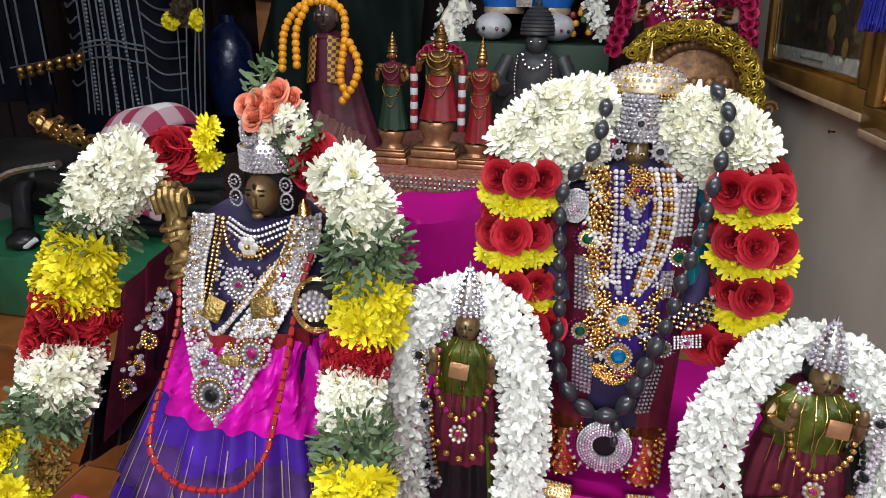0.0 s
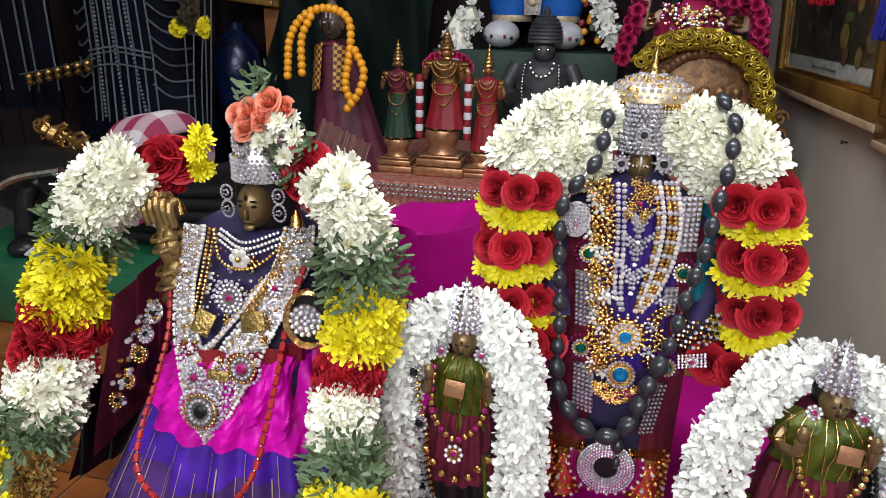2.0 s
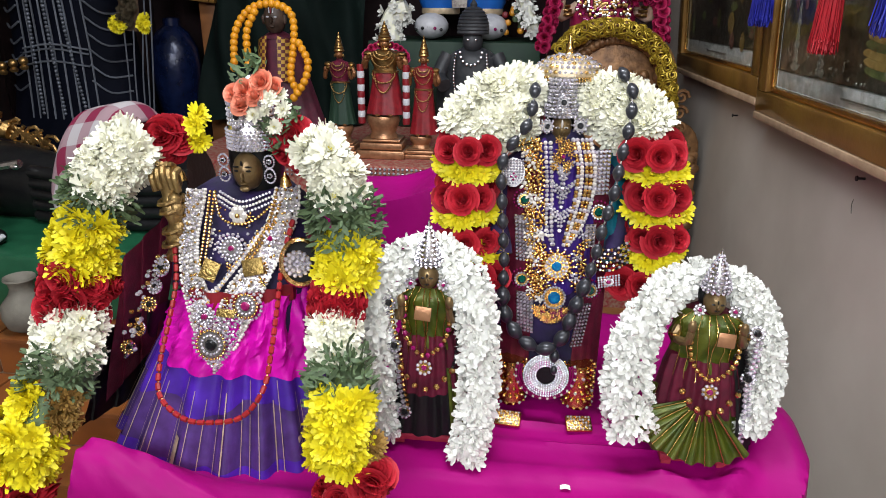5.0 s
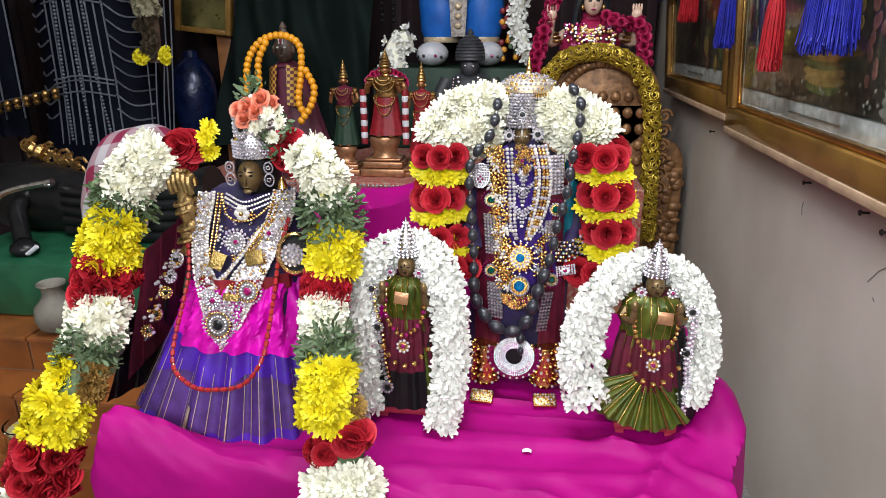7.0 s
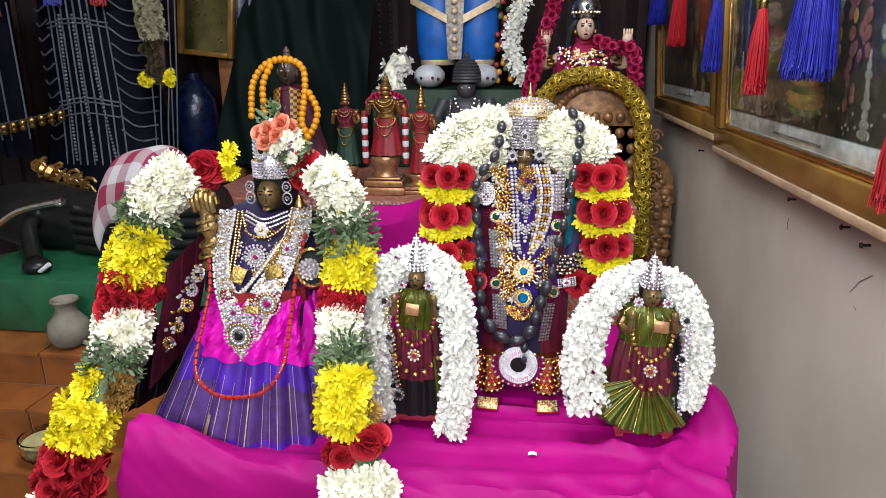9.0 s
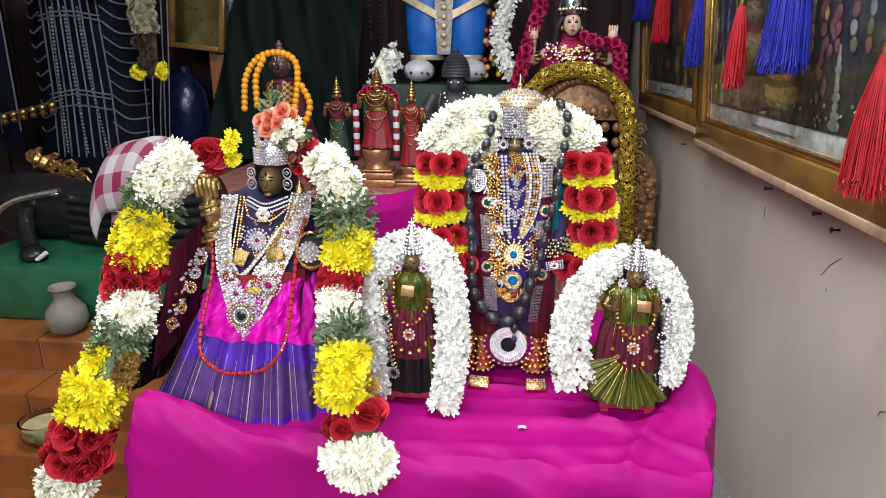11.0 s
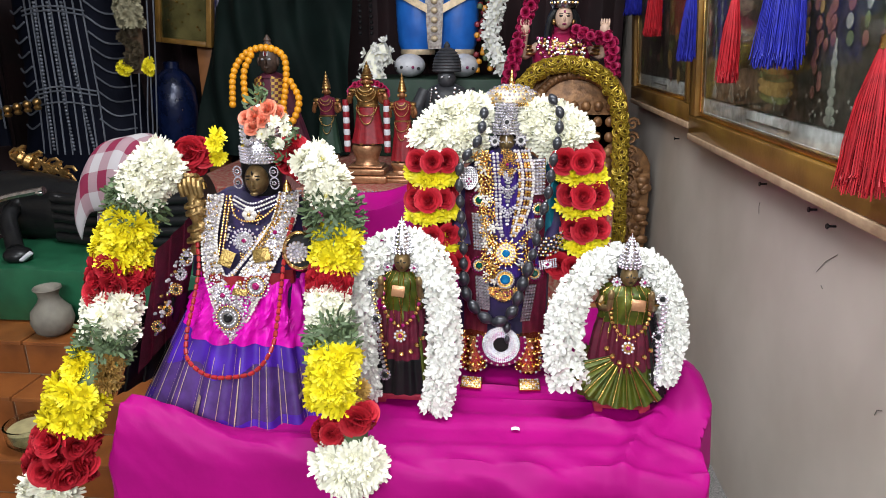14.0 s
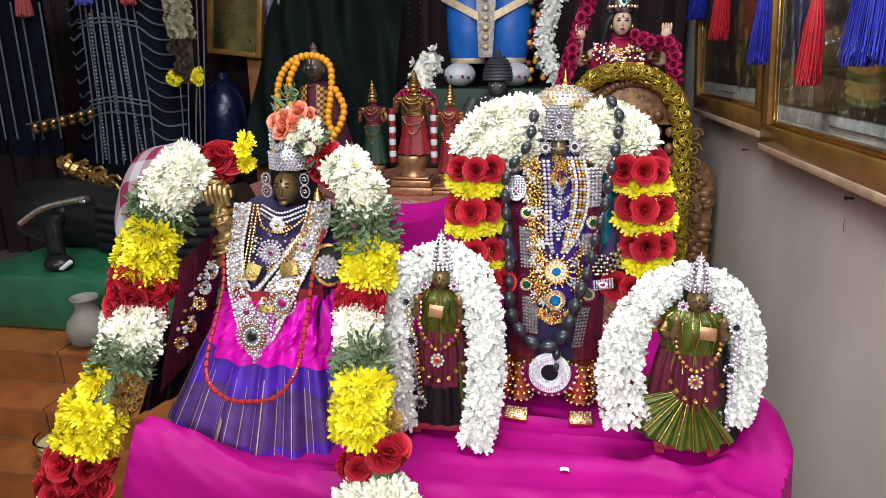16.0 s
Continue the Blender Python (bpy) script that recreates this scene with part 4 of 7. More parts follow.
for q in range(46):
    a = math.pi * (0.90 + 1.2 * q / 45)
    for r, k in ((0.033, 4), (0.0365, 4), (0.040, 5 if q % 3 == 0 else 4)):
        s.add(BEAD, Matrix.Translation((c[0] + r * math.cos(a), c[1] + 0.004, c[2] + r * math.sin(a))) @ Matrix.Scale(0.0019, 4), k)
jewel("red_bead_fringe", "fringe of dark red beads round the ring pendant", "fringe", s, c)
mala = thing("grey_bead_mala", "long string of large grey-black oval beads", "bead string", (BX, 0.14, 0.8))
line = [(-0.060, 0.175, 1.150), (-0.0653, 0.150, 1.116), (-0.0812, 0.143, 1.0939), (-0.095, 0.138, 1.0663), (-0.0926, 0.135, 1.0085), (-0.0875, 0.132, 0.9447), (-0.0845, 0.130, 0.8763), (-0.0634, 0.125, 0.8404), (-0.0335, 0.120, 0.8250), (-0.0077, 0.122, 0.8431), (0.0031, 0.125, 0.8773), (0.0152, 0.126, 0.9161), (0.0245, 0.126, 0.9528), (0.0293, 0.128, 0.985), (0.0364, 0.132, 1.0138), (0.0425, 0.135, 1.0416), (0.0451, 0.138, 1.0728), (0.0503, 0.143, 1.0987), (0.0540, 0.155, 1.1257), (0.0560, 0.168, 1.1496), (0.0450, 0.185, 1.1700)]
NB = 30
pts = spline(line, NB)
BEADMESH = Shape().lathe([(0.18, -1.45), (0.55, -1.15), (0.9, -0.5), (1, 0), (0.9, 0.5), (0.55, 1.15), (0.18, 1.45)], 14).data("bead", M_GREYBEAD)
for i, p in enumerate(pts):
    d = pts[min(i + 1, NB)] - pts[max(i - 1, 0)]
    place(new("bead", BEADMESH), mala, Matrix.Translation(p) @ aim(d) @ Matrix.Scale(0.0096 if 10 < i < 20 else 0.0074, 4))
place(new("bead", BEADMESH), mala, Matrix.Translation((-0.0155, 0.121, 0.815)) @ aim((0.1, 0, 1)) @ Matrix.Scale(0.0066, 4))
place(new("bead", BEADMESH), mala, Matrix.Translation((-0.0150, 0.120, 0.795)) @ aim((0, 0, 1)) @ Matrix.Scale(0.0048, 4))
part("cord", Shape().tube(pts, 0.0012, 6), M_SILVER, mala)
solo("teal_scarf", Shape().grid(10, 24, lambda u, v: Vector((0.036 + 0.040 * u + 0.004 * math.sin(v * 9), 0.166 + 0.02 * (1 - v) + 0.005 * math.sin(u * 9 + v * 3), 1.105 - 0.17 * v))), M_TEAL, "teal cloth strip behind the idol's shoulder", "cloth")
solo("violet_shawl", Shape().grid(40, 24, lambda u, v: Vector(front(BX - 0.030 + 0.058 * u + 0.028 * v * u, 1.092 - 0.20 * v + 0.004 * math.sin(u * 21), 0.0035 + 0.0012 * math.sin(u * 50 + v * 3)))), mat("deep_violet_silk", (0.045, 0.012, 0.20), 0.45, second=(0.022, 0.007, 0.10), scale=40, bump=0.2), "violet silk shawl over the idol's chest", "cloth")

# ---- seated-style goddess idol ----
GX, GY = -0.412, 0.125


def gfront(x, z, lift=0.0):
    f = step01((1.04 - z) / 0.2)
    yf = 0.068 - 0.062 * f
    w = 0.085
    return (x, yf + 0.05 * (1 - math.sqrt(max(0.03, 1 - ((x - GX) / w) ** 2 * 0.9))) - lift, z)


god = Shape()
TORSO = ((0.070, 0.71), (0.072, 0.80), (0.080, 0.86), (0.082, 0.93), (0.080, 0.99), (0.074, 1.022), (0.05, 1.036), (0.02, 1.042))


def torso(u, v):
    q = v * (len(TORSO) - 1)
    i = min(int(q), len(TORSO) - 2)
    r, z = (TORSO[i][k] + (TORSO[i + 1][k] - TORSO[i][k]) * (q - i) for k in (0, 1))
    yf, yb = gfront(GX, z)[1] + 0.004 + max(0, z - 1.025) * 2, 0.16
    return Vector((GX + r * math.cos(2 * math.pi * u), (yf + yb) / 2 + (yb - yf) / 2 * math.sin(2 * math.pi * u), z))


god.grid(36, 28, torso, 0, True)
GF = -0.396
god.ball((GF, 0.086, 1.058), 0.0180, 0.020, 0.0235, 18, 1)
for sg in (-1, 1):
    god.ball((GF + sg * 0.0068, 0.0690, 1.0610), 0.0038, 0.0022, 0.0016, 8, 2)
    god.ball((GF + sg * 0.0070, 0.0685, 1.0660), 0.0050, 0.0018, 0.0011, 8, 2)
god.ball((GF, 0.0670, 1.0460), 0.0046, 0.0025, 0.0016, 8, 1)
god.ball((GF, 0.0700, 1.0390), 0.0065, 0.004, 0.0038, 8, 1)
god.ball((GF, 0.0660, 1.0540), 0.0024, 0.0040, 0.0060, 8, 1)
god.ball((GF, 0.0665, 1.0705), 0.0014, 0.0014, 0.0034, 8, 2)
god.lathe([(0.028, 1.03), (0.034, 1.06), (0.032, 1.098)], 20, 2, (GF, 0.115, 0))
for sg in (-1, 1):
    god.tube(spline([(GX + sg * 0.07, 0.12, 1.01), (GX + sg * 0.092, 0.115, 0.95), (GX + sg * 0.09, 0.09, 0.90)], 12), 0.014, 10, 0)
solo("goddess_idol", god, [M_NAVY, M_FACE, M_BLACK], "bronze-faced goddess idol dressed in navy and pink silk", "idol")


def skirt_at(u, v, lo, hi, out=0.0):
    a = math.pi * (1.02 - 1.04 * u)
    z = hi + (lo - hi) * v
    f = max(0.0, (0.905 - z) / 0.20)
    rx, ry = 0.075 + 0.088 * f ** 0.9, 0.085 + 0.062 * f
    pl = math.sin(u * 62 + 1.3 * math.sin(u * 9)) * (0.003 + 0.005 * f)
    cx, cy = GX - 0.028 * f, GY - 0.02
    return Vector((cx + (rx + pl + out) * math.cos(a), cy - (ry + pl + out) * abs(math.sin(a)) ** 0.9 * (1 if u > -1 else 1), z - 0.010 * f * math.sin(math.pi * u)))


def pink_hem(u):
    return 0.858 - 0.055 * u + 0.006 * math.sin(u * 11 + 1)


def crush(u, v):
    p = skirt_at(u, v, pink_hem(u), 0.915)
    k = noise.noise((u * 26 + v * 3.0, v * 2.0, 1.0)) * 0.010 + abs(noise.noise((u * 60 + v * 9, v * 5, 4.0))) * 0.007
    d = Vector((p.x - GX, p.y - GY, 0)).normalized()
    return p + d * (k * (1 - 0.8 * step01((v - 0.75) / 0.25)) + 0.005)


skirt = thing("silk_skirt", "pleated pink and violet silk skirt with gold lines", "skirt", (GX, GY, 0.705))
low = part("lower_panel", Shape().grid(220, 14, lambda u, v: skirt_at(u, v, 0.705, 0.835)), M_PURPLESK, skirt, "dark violet pleated panel")
part("upper_panel", Shape().grid(200, 44, crush), M_SKIRTPINK, skirt, "crushed bright pink silk panel")
part("band", Shape().grid(220, 6, lambda u, v: skirt_at(u, v, 0.792 + 0.010 * math.sin(u * 23), pink_hem(u) + 0.008, 0.0022)), M_PURPLE, skirt, "bright violet band")
part("hem_band", Shape().grid(220, 3, lambda u, v: skirt_at(u, v, 0.703, 0.724, 0.0016)), M_PURPLE, skirt, "bright violet hem")
for i in range(30):
    u = 0.04 + 0.92 * i / 29 + rnd.uniform(-0.012, 0.012)
    part("gold_line", Shape().grid(1, 14, lambda a, v: skirt_at(u + (a - 0.5) * (0.0018 if i % 4 else 0.0034), v, 0.706, pink_hem(u) - 0.004 - 0.012 * (i % 3), 0.0038)), M_ZARI, low)
for u0, u1, lo, hi in ((0.415, 0.432, 0.714, 0.760), (0.735, 0.785, 0.745, 0.752), (0.80, 0.815, 0.768, 0.785)):
    part("gold_motif", Shape().grid(24, 6, lambda a, v: skirt_at(u0 + (u1 - u0) * a, v, lo, hi, 0.0030)), M_ZARI, low)
solo("red_waistband", Shape().grid(60, 4, lambda u, v: skirt_at(u, 0, 0.8, 0.928 - 0.022 * v, 0.006)), M_REDSILK, "red silk waistband above the skirt", "belt")
solo("maroon_side_cloth", Shape().grid(30, 30, lambda u, v: Vector((-0.515 - 0.05 * v - 0.035 * u, 0.13 - 0.09 * u + 0.006 * math.sin(u * 20 + v * 4), 1.0 - 0.20 * v - 0.05 * u))), M_MAROON, "maroon silk drape beside the idol", "cloth")
solo("black_side_cloth", Shape().grid(30, 30, lambda u, v: Vector((-0.53 - 0.06 * v - 0.05 * u, 0.16 - 0.13 * u + 0.006 * math.sin(u * 24 + v * 4), 0.86 - 0.15 * v))), M_BLACK, "black cloth drape behind the skirt", "cloth")
solo("maroon_side_cloth", Shape().grid(20, 20, lambda u, v: Vector((-0.345 + 0.05 * u + 0.01 * v, 0.11 - 0.05 * u + 0.005 * math.sin(u * 20), 0.99 - 0.13 * v))), M_MAROON, "maroon silk drape beside the idol", "cloth")

gc = thing("silver_headdress", "silver headdress thick with white stones", "headdress", (GX, 0.1, 1.08))
CX, CY = -0.392, 0.098
cap = part("cap", Shape().lathe([(0.027, 1.083), (0.029, 1.108), (0.026, 1.112), (0.0255, 1.135), (0.020, 1.155), (0.010, 1.168)], 24, at=(CX, CY, 0)), M_SILVER, gc)
s = Shape()
for j in range(6):
    for i in range(38):
        a = 2 * math.pi * (i + 0.5 * (j % 2)) / 38
        s.add(GEM, Matrix.Translation((CX + 0.0295 * math.cos(a), CY + 0.0295 * math.sin(a), 1.0855 + 0.0042 * j)) @ Matrix.Scale(0.0024 * rnd.uniform(0.85, 1.15), 4), 0)
for j in range(8):
    r = 0.0262 - 0.0012 * max(0, j - 4) ** 1.4
    for i in range(24):
        a = 2 * math.pi * (i + 0.5 * (j % 2)) / 24
        s.add(GEM, Matrix.Translation((CX + r * math.cos(a), CY + r * math.sin(a), 1.113 + 0.0056 * j)) @ Matrix.Scale(rnd.uniform(0.0018, 0.0034), 4), rnd.choice((0, 0, 0, 6, 5)))
for x, z, r, sq in ((-0.006, 1.124, 0.013, 0.75), (-0.012, 1.142, 0.006, 1.0), (0.012, 1.121, 0.006, 1.0)):
    c = (CX + x, CY - 0.0285 + abs(x) * 0.4, z)
    medal(s, c, r, ((0.95, 16, 0.0021, 0), (0.62, 10, 0.0019, 0)), (0.34, 8), (x * 14, -1, 0.25), 6, sq)
part("stones", s, JEWEL, cap, kind="stuff", smooth=False)
for sg in (-1, 1):
    s = Shape()
    c = Vector((-0.4225, 0.078, 1.062) if sg < 0 else (-0.3665, 0.078, 1.062))
    for off, rx, rz, n in ((0.009, 0.0062, 0.0075, 16), (-0.008, 0.0066, 0.0085, 18)):
        for q in range(n):
            a = 2 * math.pi * q / n
            s.add(GEM, Matrix.Translation(c + Vector((rx * math.cos(a), 0, off + rz * math.sin(a)))) @ Matrix.Scale(0.0018, 4), 0)
        medal(s, c + Vector((0, 0, off)), 0.0032, ((0.8, 5, 0.0014, 0),), (0.5, 8), plate=6)
    jewel("earring", "white-stone drop earring with dark centre", "earring", s, c)

hairf = thing("hair_flowers", "peach and cream flowers with leaves pinned on the crown", "flowers", (-0.376, 0.080, 1.145))
for px, kind, sz in (((-0.383, 0.064, 1.155), "peach", 0.016), ((-0.364, 0.066, 1.164), "peach", 0.015), ((-0.386, 0.062, 1.141), "peach", 0.016), ((-0.370, 0.060, 1.149), "peach", 0.015), ((-0.397, 0.068, 1.150), "peach", 0.013), ((-0.372, 0.060, 1.128), "white", 0.010), ((-0.340, 0.066, 1.134), "white", 0.012), ((-0.354, 0.062, 1.146), "white", 0.011), ((-0.352, 0.066, 1.114), "white", 0.009), ((-0.360, 0.062, 1.133), "white", 0.009), ((-0.343, 0.070, 1.150), "white", 0.010), ((-0.350, 0.070, 1.158), "peach", 0.011), ((-0.364, 0.066, 1.118), "leaf", 0.014), ((-0.328, 0.072, 1.130), "leaf", 0.018), ((-0.348, 0.074, 1.096), "leaf", 0.018), ((-0.356, 0.078, 1.108), "leaf", 0.016), ((-0.380, 0.076, 1.176), "leaf", 0.019), ((-0.370, 0.078, 1.184), "leaf", 0.018), ((-0.392, 0.078, 1.166), "leaf", 0.015), ((-0.338, 0.078, 1.118), "leaf", 0.016)):
    flower(kind, hairf, px, (rnd.uniform(-0.4, 0.4), -1, 0.5), sz)

# garland of the goddess
gg = thing("goddess_garland", "long hanging garland of roses, chrysanthemums and green herbs", "garland", (GX, 0.09, 1.09))
LEFT = [(-0.472, 0.100, 1.091), (-0.512, 0.080, 1.086), (-0.546, 0.050, 1.070), (-0.569, 0.050, 1.027), (-0.591, 0.045, 0.976), (-0.604, 0.030, 0.918), (-0.600, 0.000, 0.867), (-0.583, -0.030, 0.837), (-0.614, -0.080, 0.790), (-0.650, -0.090, 0.703), (-0.685, -0.100, 0.660)]
RIGHT = [(-0.358, 0.100, 1.093), (-0.322, 0.080, 1.087), (-0.280, 0.050, 1.071), (-0.273, 0.050, 1.022), (-0.267, 0.045, 0.969), (-0.275, 0.020, 0.925), (-0.275, 0.000, 0.886), (-0.258, -0.040, 0.856), (-0.243, -0.075, 0.825), (-0.226, -0.095, 0.771), (-0.227, -0.105, 0.718)]
for pts in (LEFT, RIGHT):
    part("core", Shape().tube(spline([Vector(p) + Vector((0, 0.02, 0)) for p in pts], 40), 0.022, 10), M_LEAF, gg)
for kind, pts, r, size, step in (
    ("white", [(-0.529, 0.075, 1.082), (-0.547, 0.060, 1.068), (-0.561, 0.055, 1.046)], 0.026, 0.023, 0.016), ("leaf", [(-0.565, 0.055, 1.037), (-0.577, 0.055, 1.011)], 0.033, 0.021, 0.011),
    ("yellow", [(-0.579, 0.050, 1.001), (-0.589, 0.045, 0.976), (-0.597, 0.040, 0.944)], 0.032, 0.023, 0.016), ("rose", [(-0.600, 0.038, 0.929), (-0.611, 0.028, 0.891)], 0.036, 0.0225, 0.022),
    ("white", [(-0.609, 0.020, 0.879), (-0.603, -0.000, 0.864), (-0.603, -0.010, 0.844)], 0.032, 0.021, 0.015), ("leaf", [(-0.601, -0.020, 0.837), (-0.603, -0.035, 0.820)], 0.032, 0.021, 0.011),
    ("yellow", [(-0.619, -0.045, 0.812), (-0.626, -0.055, 0.793)], 0.018, 0.021, 0.015), ("wilt", [(-0.591, -0.045, 0.811), (-0.596, -0.055, 0.783)], 0.014, 0.018, 0.013),
    ("yellow", [(-0.628, -0.065, 0.776), (-0.636, -0.080, 0.737)], 0.034, 0.022, 0.015), ("rose", [(-0.641, -0.090, 0.717), (-0.656, -0.100, 0.677)], 0.034, 0.0235, 0.024),
    ("white", [(-0.305, 0.075, 1.086), (-0.285, 0.060, 1.073), (-0.273, 0.055, 1.044)], 0.020, 0.022, 0.016), ("leaf", [(-0.273, 0.052, 1.034), (-0.269, 0.048, 0.994)], 0.029, 0.022, 0.011),
    ("yellow", [(-0.268, 0.045, 0.984), (-0.271, 0.035, 0.950)], 0.026, 0.022, 0.015), ("rose", [(-0.274, 0.028, 0.938), (-0.276, 0.012, 0.913)], 0.022, 0.022, 0.020),
    ("white", [(-0.276, 0.005, 0.903), (-0.272, -0.010, 0.871)], 0.022, 0.021, 0.015), ("leaf", [(-0.265, -0.022, 0.864), (-0.257, -0.045, 0.846)], 0.026, 0.021, 0.011),
    ("yellow", [(-0.251, -0.058, 0.838), (-0.250, -0.070, 0.817), (-0.250, -0.078, 0.788)], 0.026, 0.022, 0.015)):
    rope(kind, gg, pts, r, size, step, 9 if kind != "rose" else 7, rnd.random(), back=-0.25, ends=False)
for c, kind, rad, n, size in (
    ((-0.494, 0.090, 1.093), "rose", (0.030, 0.02, 0.026), 5, 0.024), ((-0.516, 0.085, 1.074), "rose", (0.022, 0.02, 0.024), 3, 0.023), ((-0.457, 0.090, 1.106), "yellow", (0.008, 0.008, 0.026), 3, 0.014),
    ((-0.621, -0.100, 0.669), "rose", (0.024, 0.02, 0.018), 3, 0.022), ((-0.670, -0.105, 0.632), "white", (0.040, 0.030, 0.028), 11, 0.025),
    ((-0.341, 0.090, 1.095), "rose", (0.024, 0.02, 0.026), 4, 0.022), ((-0.324, 0.085, 1.078), "rose", (0.020, 0.02, 0.020), 3, 0.020),
    ((-0.216, -0.075, 0.797), "wilt", (0.012, 0.012, 0.016), 3, 0.015), ((-0.216, -0.095, 0.772), "rose", (0.024, 0.02, 0.018), 3, 0.024), ((-0.253, -0.090, 0.744), "rose", (0.026, 0.02, 0.018), 4, 0.019), ((-0.227, -0.100, 0.699), "white", (0.048, 0.036, 0.038), 18, 0.024)):
    cluster(kind, gg, c, rad, n, size)

# jewels of the goddess


def stone_band(s, outer, inner, rows, size):
    """A broad necklace: stones and pearls packed between two edges."""
    n = int(length(spline([(x, 0, z) for x, z in outer], 30)) / (size * 1.75))
    a, b = spline([(x, 0, z) for x, z in outer], n), spline([(x, 0, z) for x, z in inner], n)
    s.grid(n, 4, lambda u, v: Vector(gfront(*(lambda p: (p.x, p.z))(a[round(u * n)].lerp(b[round(u * n)], v)), 0.0055)), 5)
    for r in range(rows):
        f = r / (rows - 1)
        edge = r in (0, rows - 1)
        for i in range(n + 1):
            p = a[i].lerp(b[i], f)
            g = gfront(p.x + (0 if edge else rnd.uniform(-0.0012, 0.0012)), p.z + rnd.uniform(-0.0012, 0.0012) + 0.5 * size * (r % 2), 0.009 + 0.005 * math.sin(math.pi * f))
            k = 5 if edge else rnd.choice((0, 0, 0, 0, 0, 5, 6, 1))
            s.add(BEAD if k == 5 else GEM, Matrix.Translation(g) @ aim((rnd.uniform(-0.4, 0.4), -1, rnd.uniform(0, 0.5))) @ Matrix.Scale(size * (0.95 if edge else rnd.uniform(0.6, 1.1)), 4), k)
    return s


s = Shape()
stone_band(s, [(-0.467, 1.036), (-0.479, 0.985), (-0.474, 0.940), (-0.456, 0.898), (-0.436, 0.856), (-0.424, 0.832)], [(-0.441, 1.038), (-0.452, 0.985), (-0.447, 0.948), (-0.430, 0.918), (-0.420, 0.880), (-0.415, 0.850)], 9, 0.0025)
stone_band(s, [(-0.334, 1.040), (-0.338, 1.000), (-0.360, 0.945), (-0.380, 0.895), (-0.402, 0.855), (-0.424, 0.832)], [(-0.357, 1.040), (-0.368, 1.000), (-0.390, 0.955), (-0.410, 0.925), (-0.418, 0.890), (-0.415, 0.850)], 12, 0.0025)
jewel("long_necklace", "broad V-shaped necklace of pearls and white stones", "necklace", s, gfront(GX, 0.93))
s = Shape()
for q in range(3):
    d = 0.0052 * q
    beads(s, [gfront(-0.424 - d * 0.5, 1.036 - d, 0.004), gfront(-0.396, 1.027 - d * 1.2, 0.010), gfront(-0.366 + d * 0.5, 1.036 - d, 0.004)], 0.0019, 0 if q % 2 == 0 else 5)
for q in range(5):
    d = 0.0050 * q
    beads(s, [gfront(-0.362 - d, 1.005 - d, 0.010), gfront(-0.386 - d, 0.970 - d, 0.012), gfront(-0.414 - d * 0.6, 0.938 - d, 0.013), gfront(-0.436, 0.920 - d, 0.012)], rnd.uniform(0.0020, 0.0028), (0, 5, 0, 1, 0)[q])
for q in range(70):
    x, z = rnd.uniform(-0.440, -0.372), rnd.uniform(0.955, 1.018)
    s.add(GEM, Matrix.Translation(gfront(x, z, 0.006)) @ Matrix.Scale(rnd.uniform(0.0014, 0.0028), 4), rnd.choice((0, 0, 5, 1)))
jewel("choker", "silver stone choker with a diagonal strand", "necklace", s, gfront(GX, 1.03))
s = Shape()
for d in (0, 0.006):
    beads(s, [gfront(-0.436 + d, 1.036, 0.006), gfront(-0.440 + d, 1.00, 0.012), gfront(-0.444 + d, 0.955, 0.014)], 0.0021, 1)
    beads(s, [gfront(-0.350 - d, 1.036, 0.010), gfront(-0.360 - d, 1.00, 0.014), gfront(-0.380 - d, 0.966, 0.015)], 0.0024, 1)
beads(s, [gfront(-0.430, 1.036, 0.008), gfront(-0.420, 1.008, 0.012), gfront(-0.396, 1.002, 0.014), gfront(-0.376, 1.010, 0.012), gfront(-0.352, 1.034, 0.008)], 0.0020, 1)
for q in range(9):
    boss(s, gfront(-0.386 + 0.022 * math.sin(q * 2.1), 1.000 - 0.010 * q + 0.01 * math.cos(q), 0.012), 0.0055, 1)
jewel("gold_chain", "fine gold chains and motifs over the navy dress", "necklace", s, gfront(GX, 1.0))
s = Shape()
for q in range(6):
    a = 2 * math.pi * q / 6
    s.ball(Vector(gfront(-0.399, 1.012, 0.014)) + Vector((0.0065 * math.cos(a), 0, 0.0065 * math.sin(a))), 0.0050, 0.0022, 0.0050, 8, 5)
s.ball(gfront(-0.399, 1.012, 0.017), 0.003, 0.002, 0.003, 8, 1)
jewel("pearl_flower", "pale pearl flower brooch at the neck", "brooch", s, gfront(-0.399, 1.012))
for x, z, lift, r, hub, k in ((-0.404, 0.976, 0.017, 0.0165, 0.26, 4), (-0.382, 0.915, 0.018, 0.0175, 0.40, 4), (-0.430, 0.902, 0.018, 0.0115, 0.42, 4), (-0.420, 0.872, 0.019, 0.0215, 0.40, 8), (-0.361, 0.986, 0.016, 0.0085, 0.5, 4)):
    s = Shape()
    c = gfront(x, z, lift)
    medal(s, c, r * 0.8, ((1.0, int(r * 1150), 0.0022, 1 if r > 0.017 else 0), (0.66, int(r * 760), 0.0022, 0)), (hub, k), plate=6)
    n = int(r * 1150)
    for q in range(n):
        a = 2 * math.pi * q / n
        s.add(GEM, Matrix.Translation((c[0] + r * 1.05 * math.cos(a), c[1] + 0.001, c[2] + r * 1.05 * math.sin(a))) @ Matrix.Scale(0.0027, 4), 0)
    part("setting", s, JEWEL, thing("pendant", "round stone-set pendant with a dark coloured centre", "pendant", c, "pendants on the goddess"), kind="stuff", smooth=False)
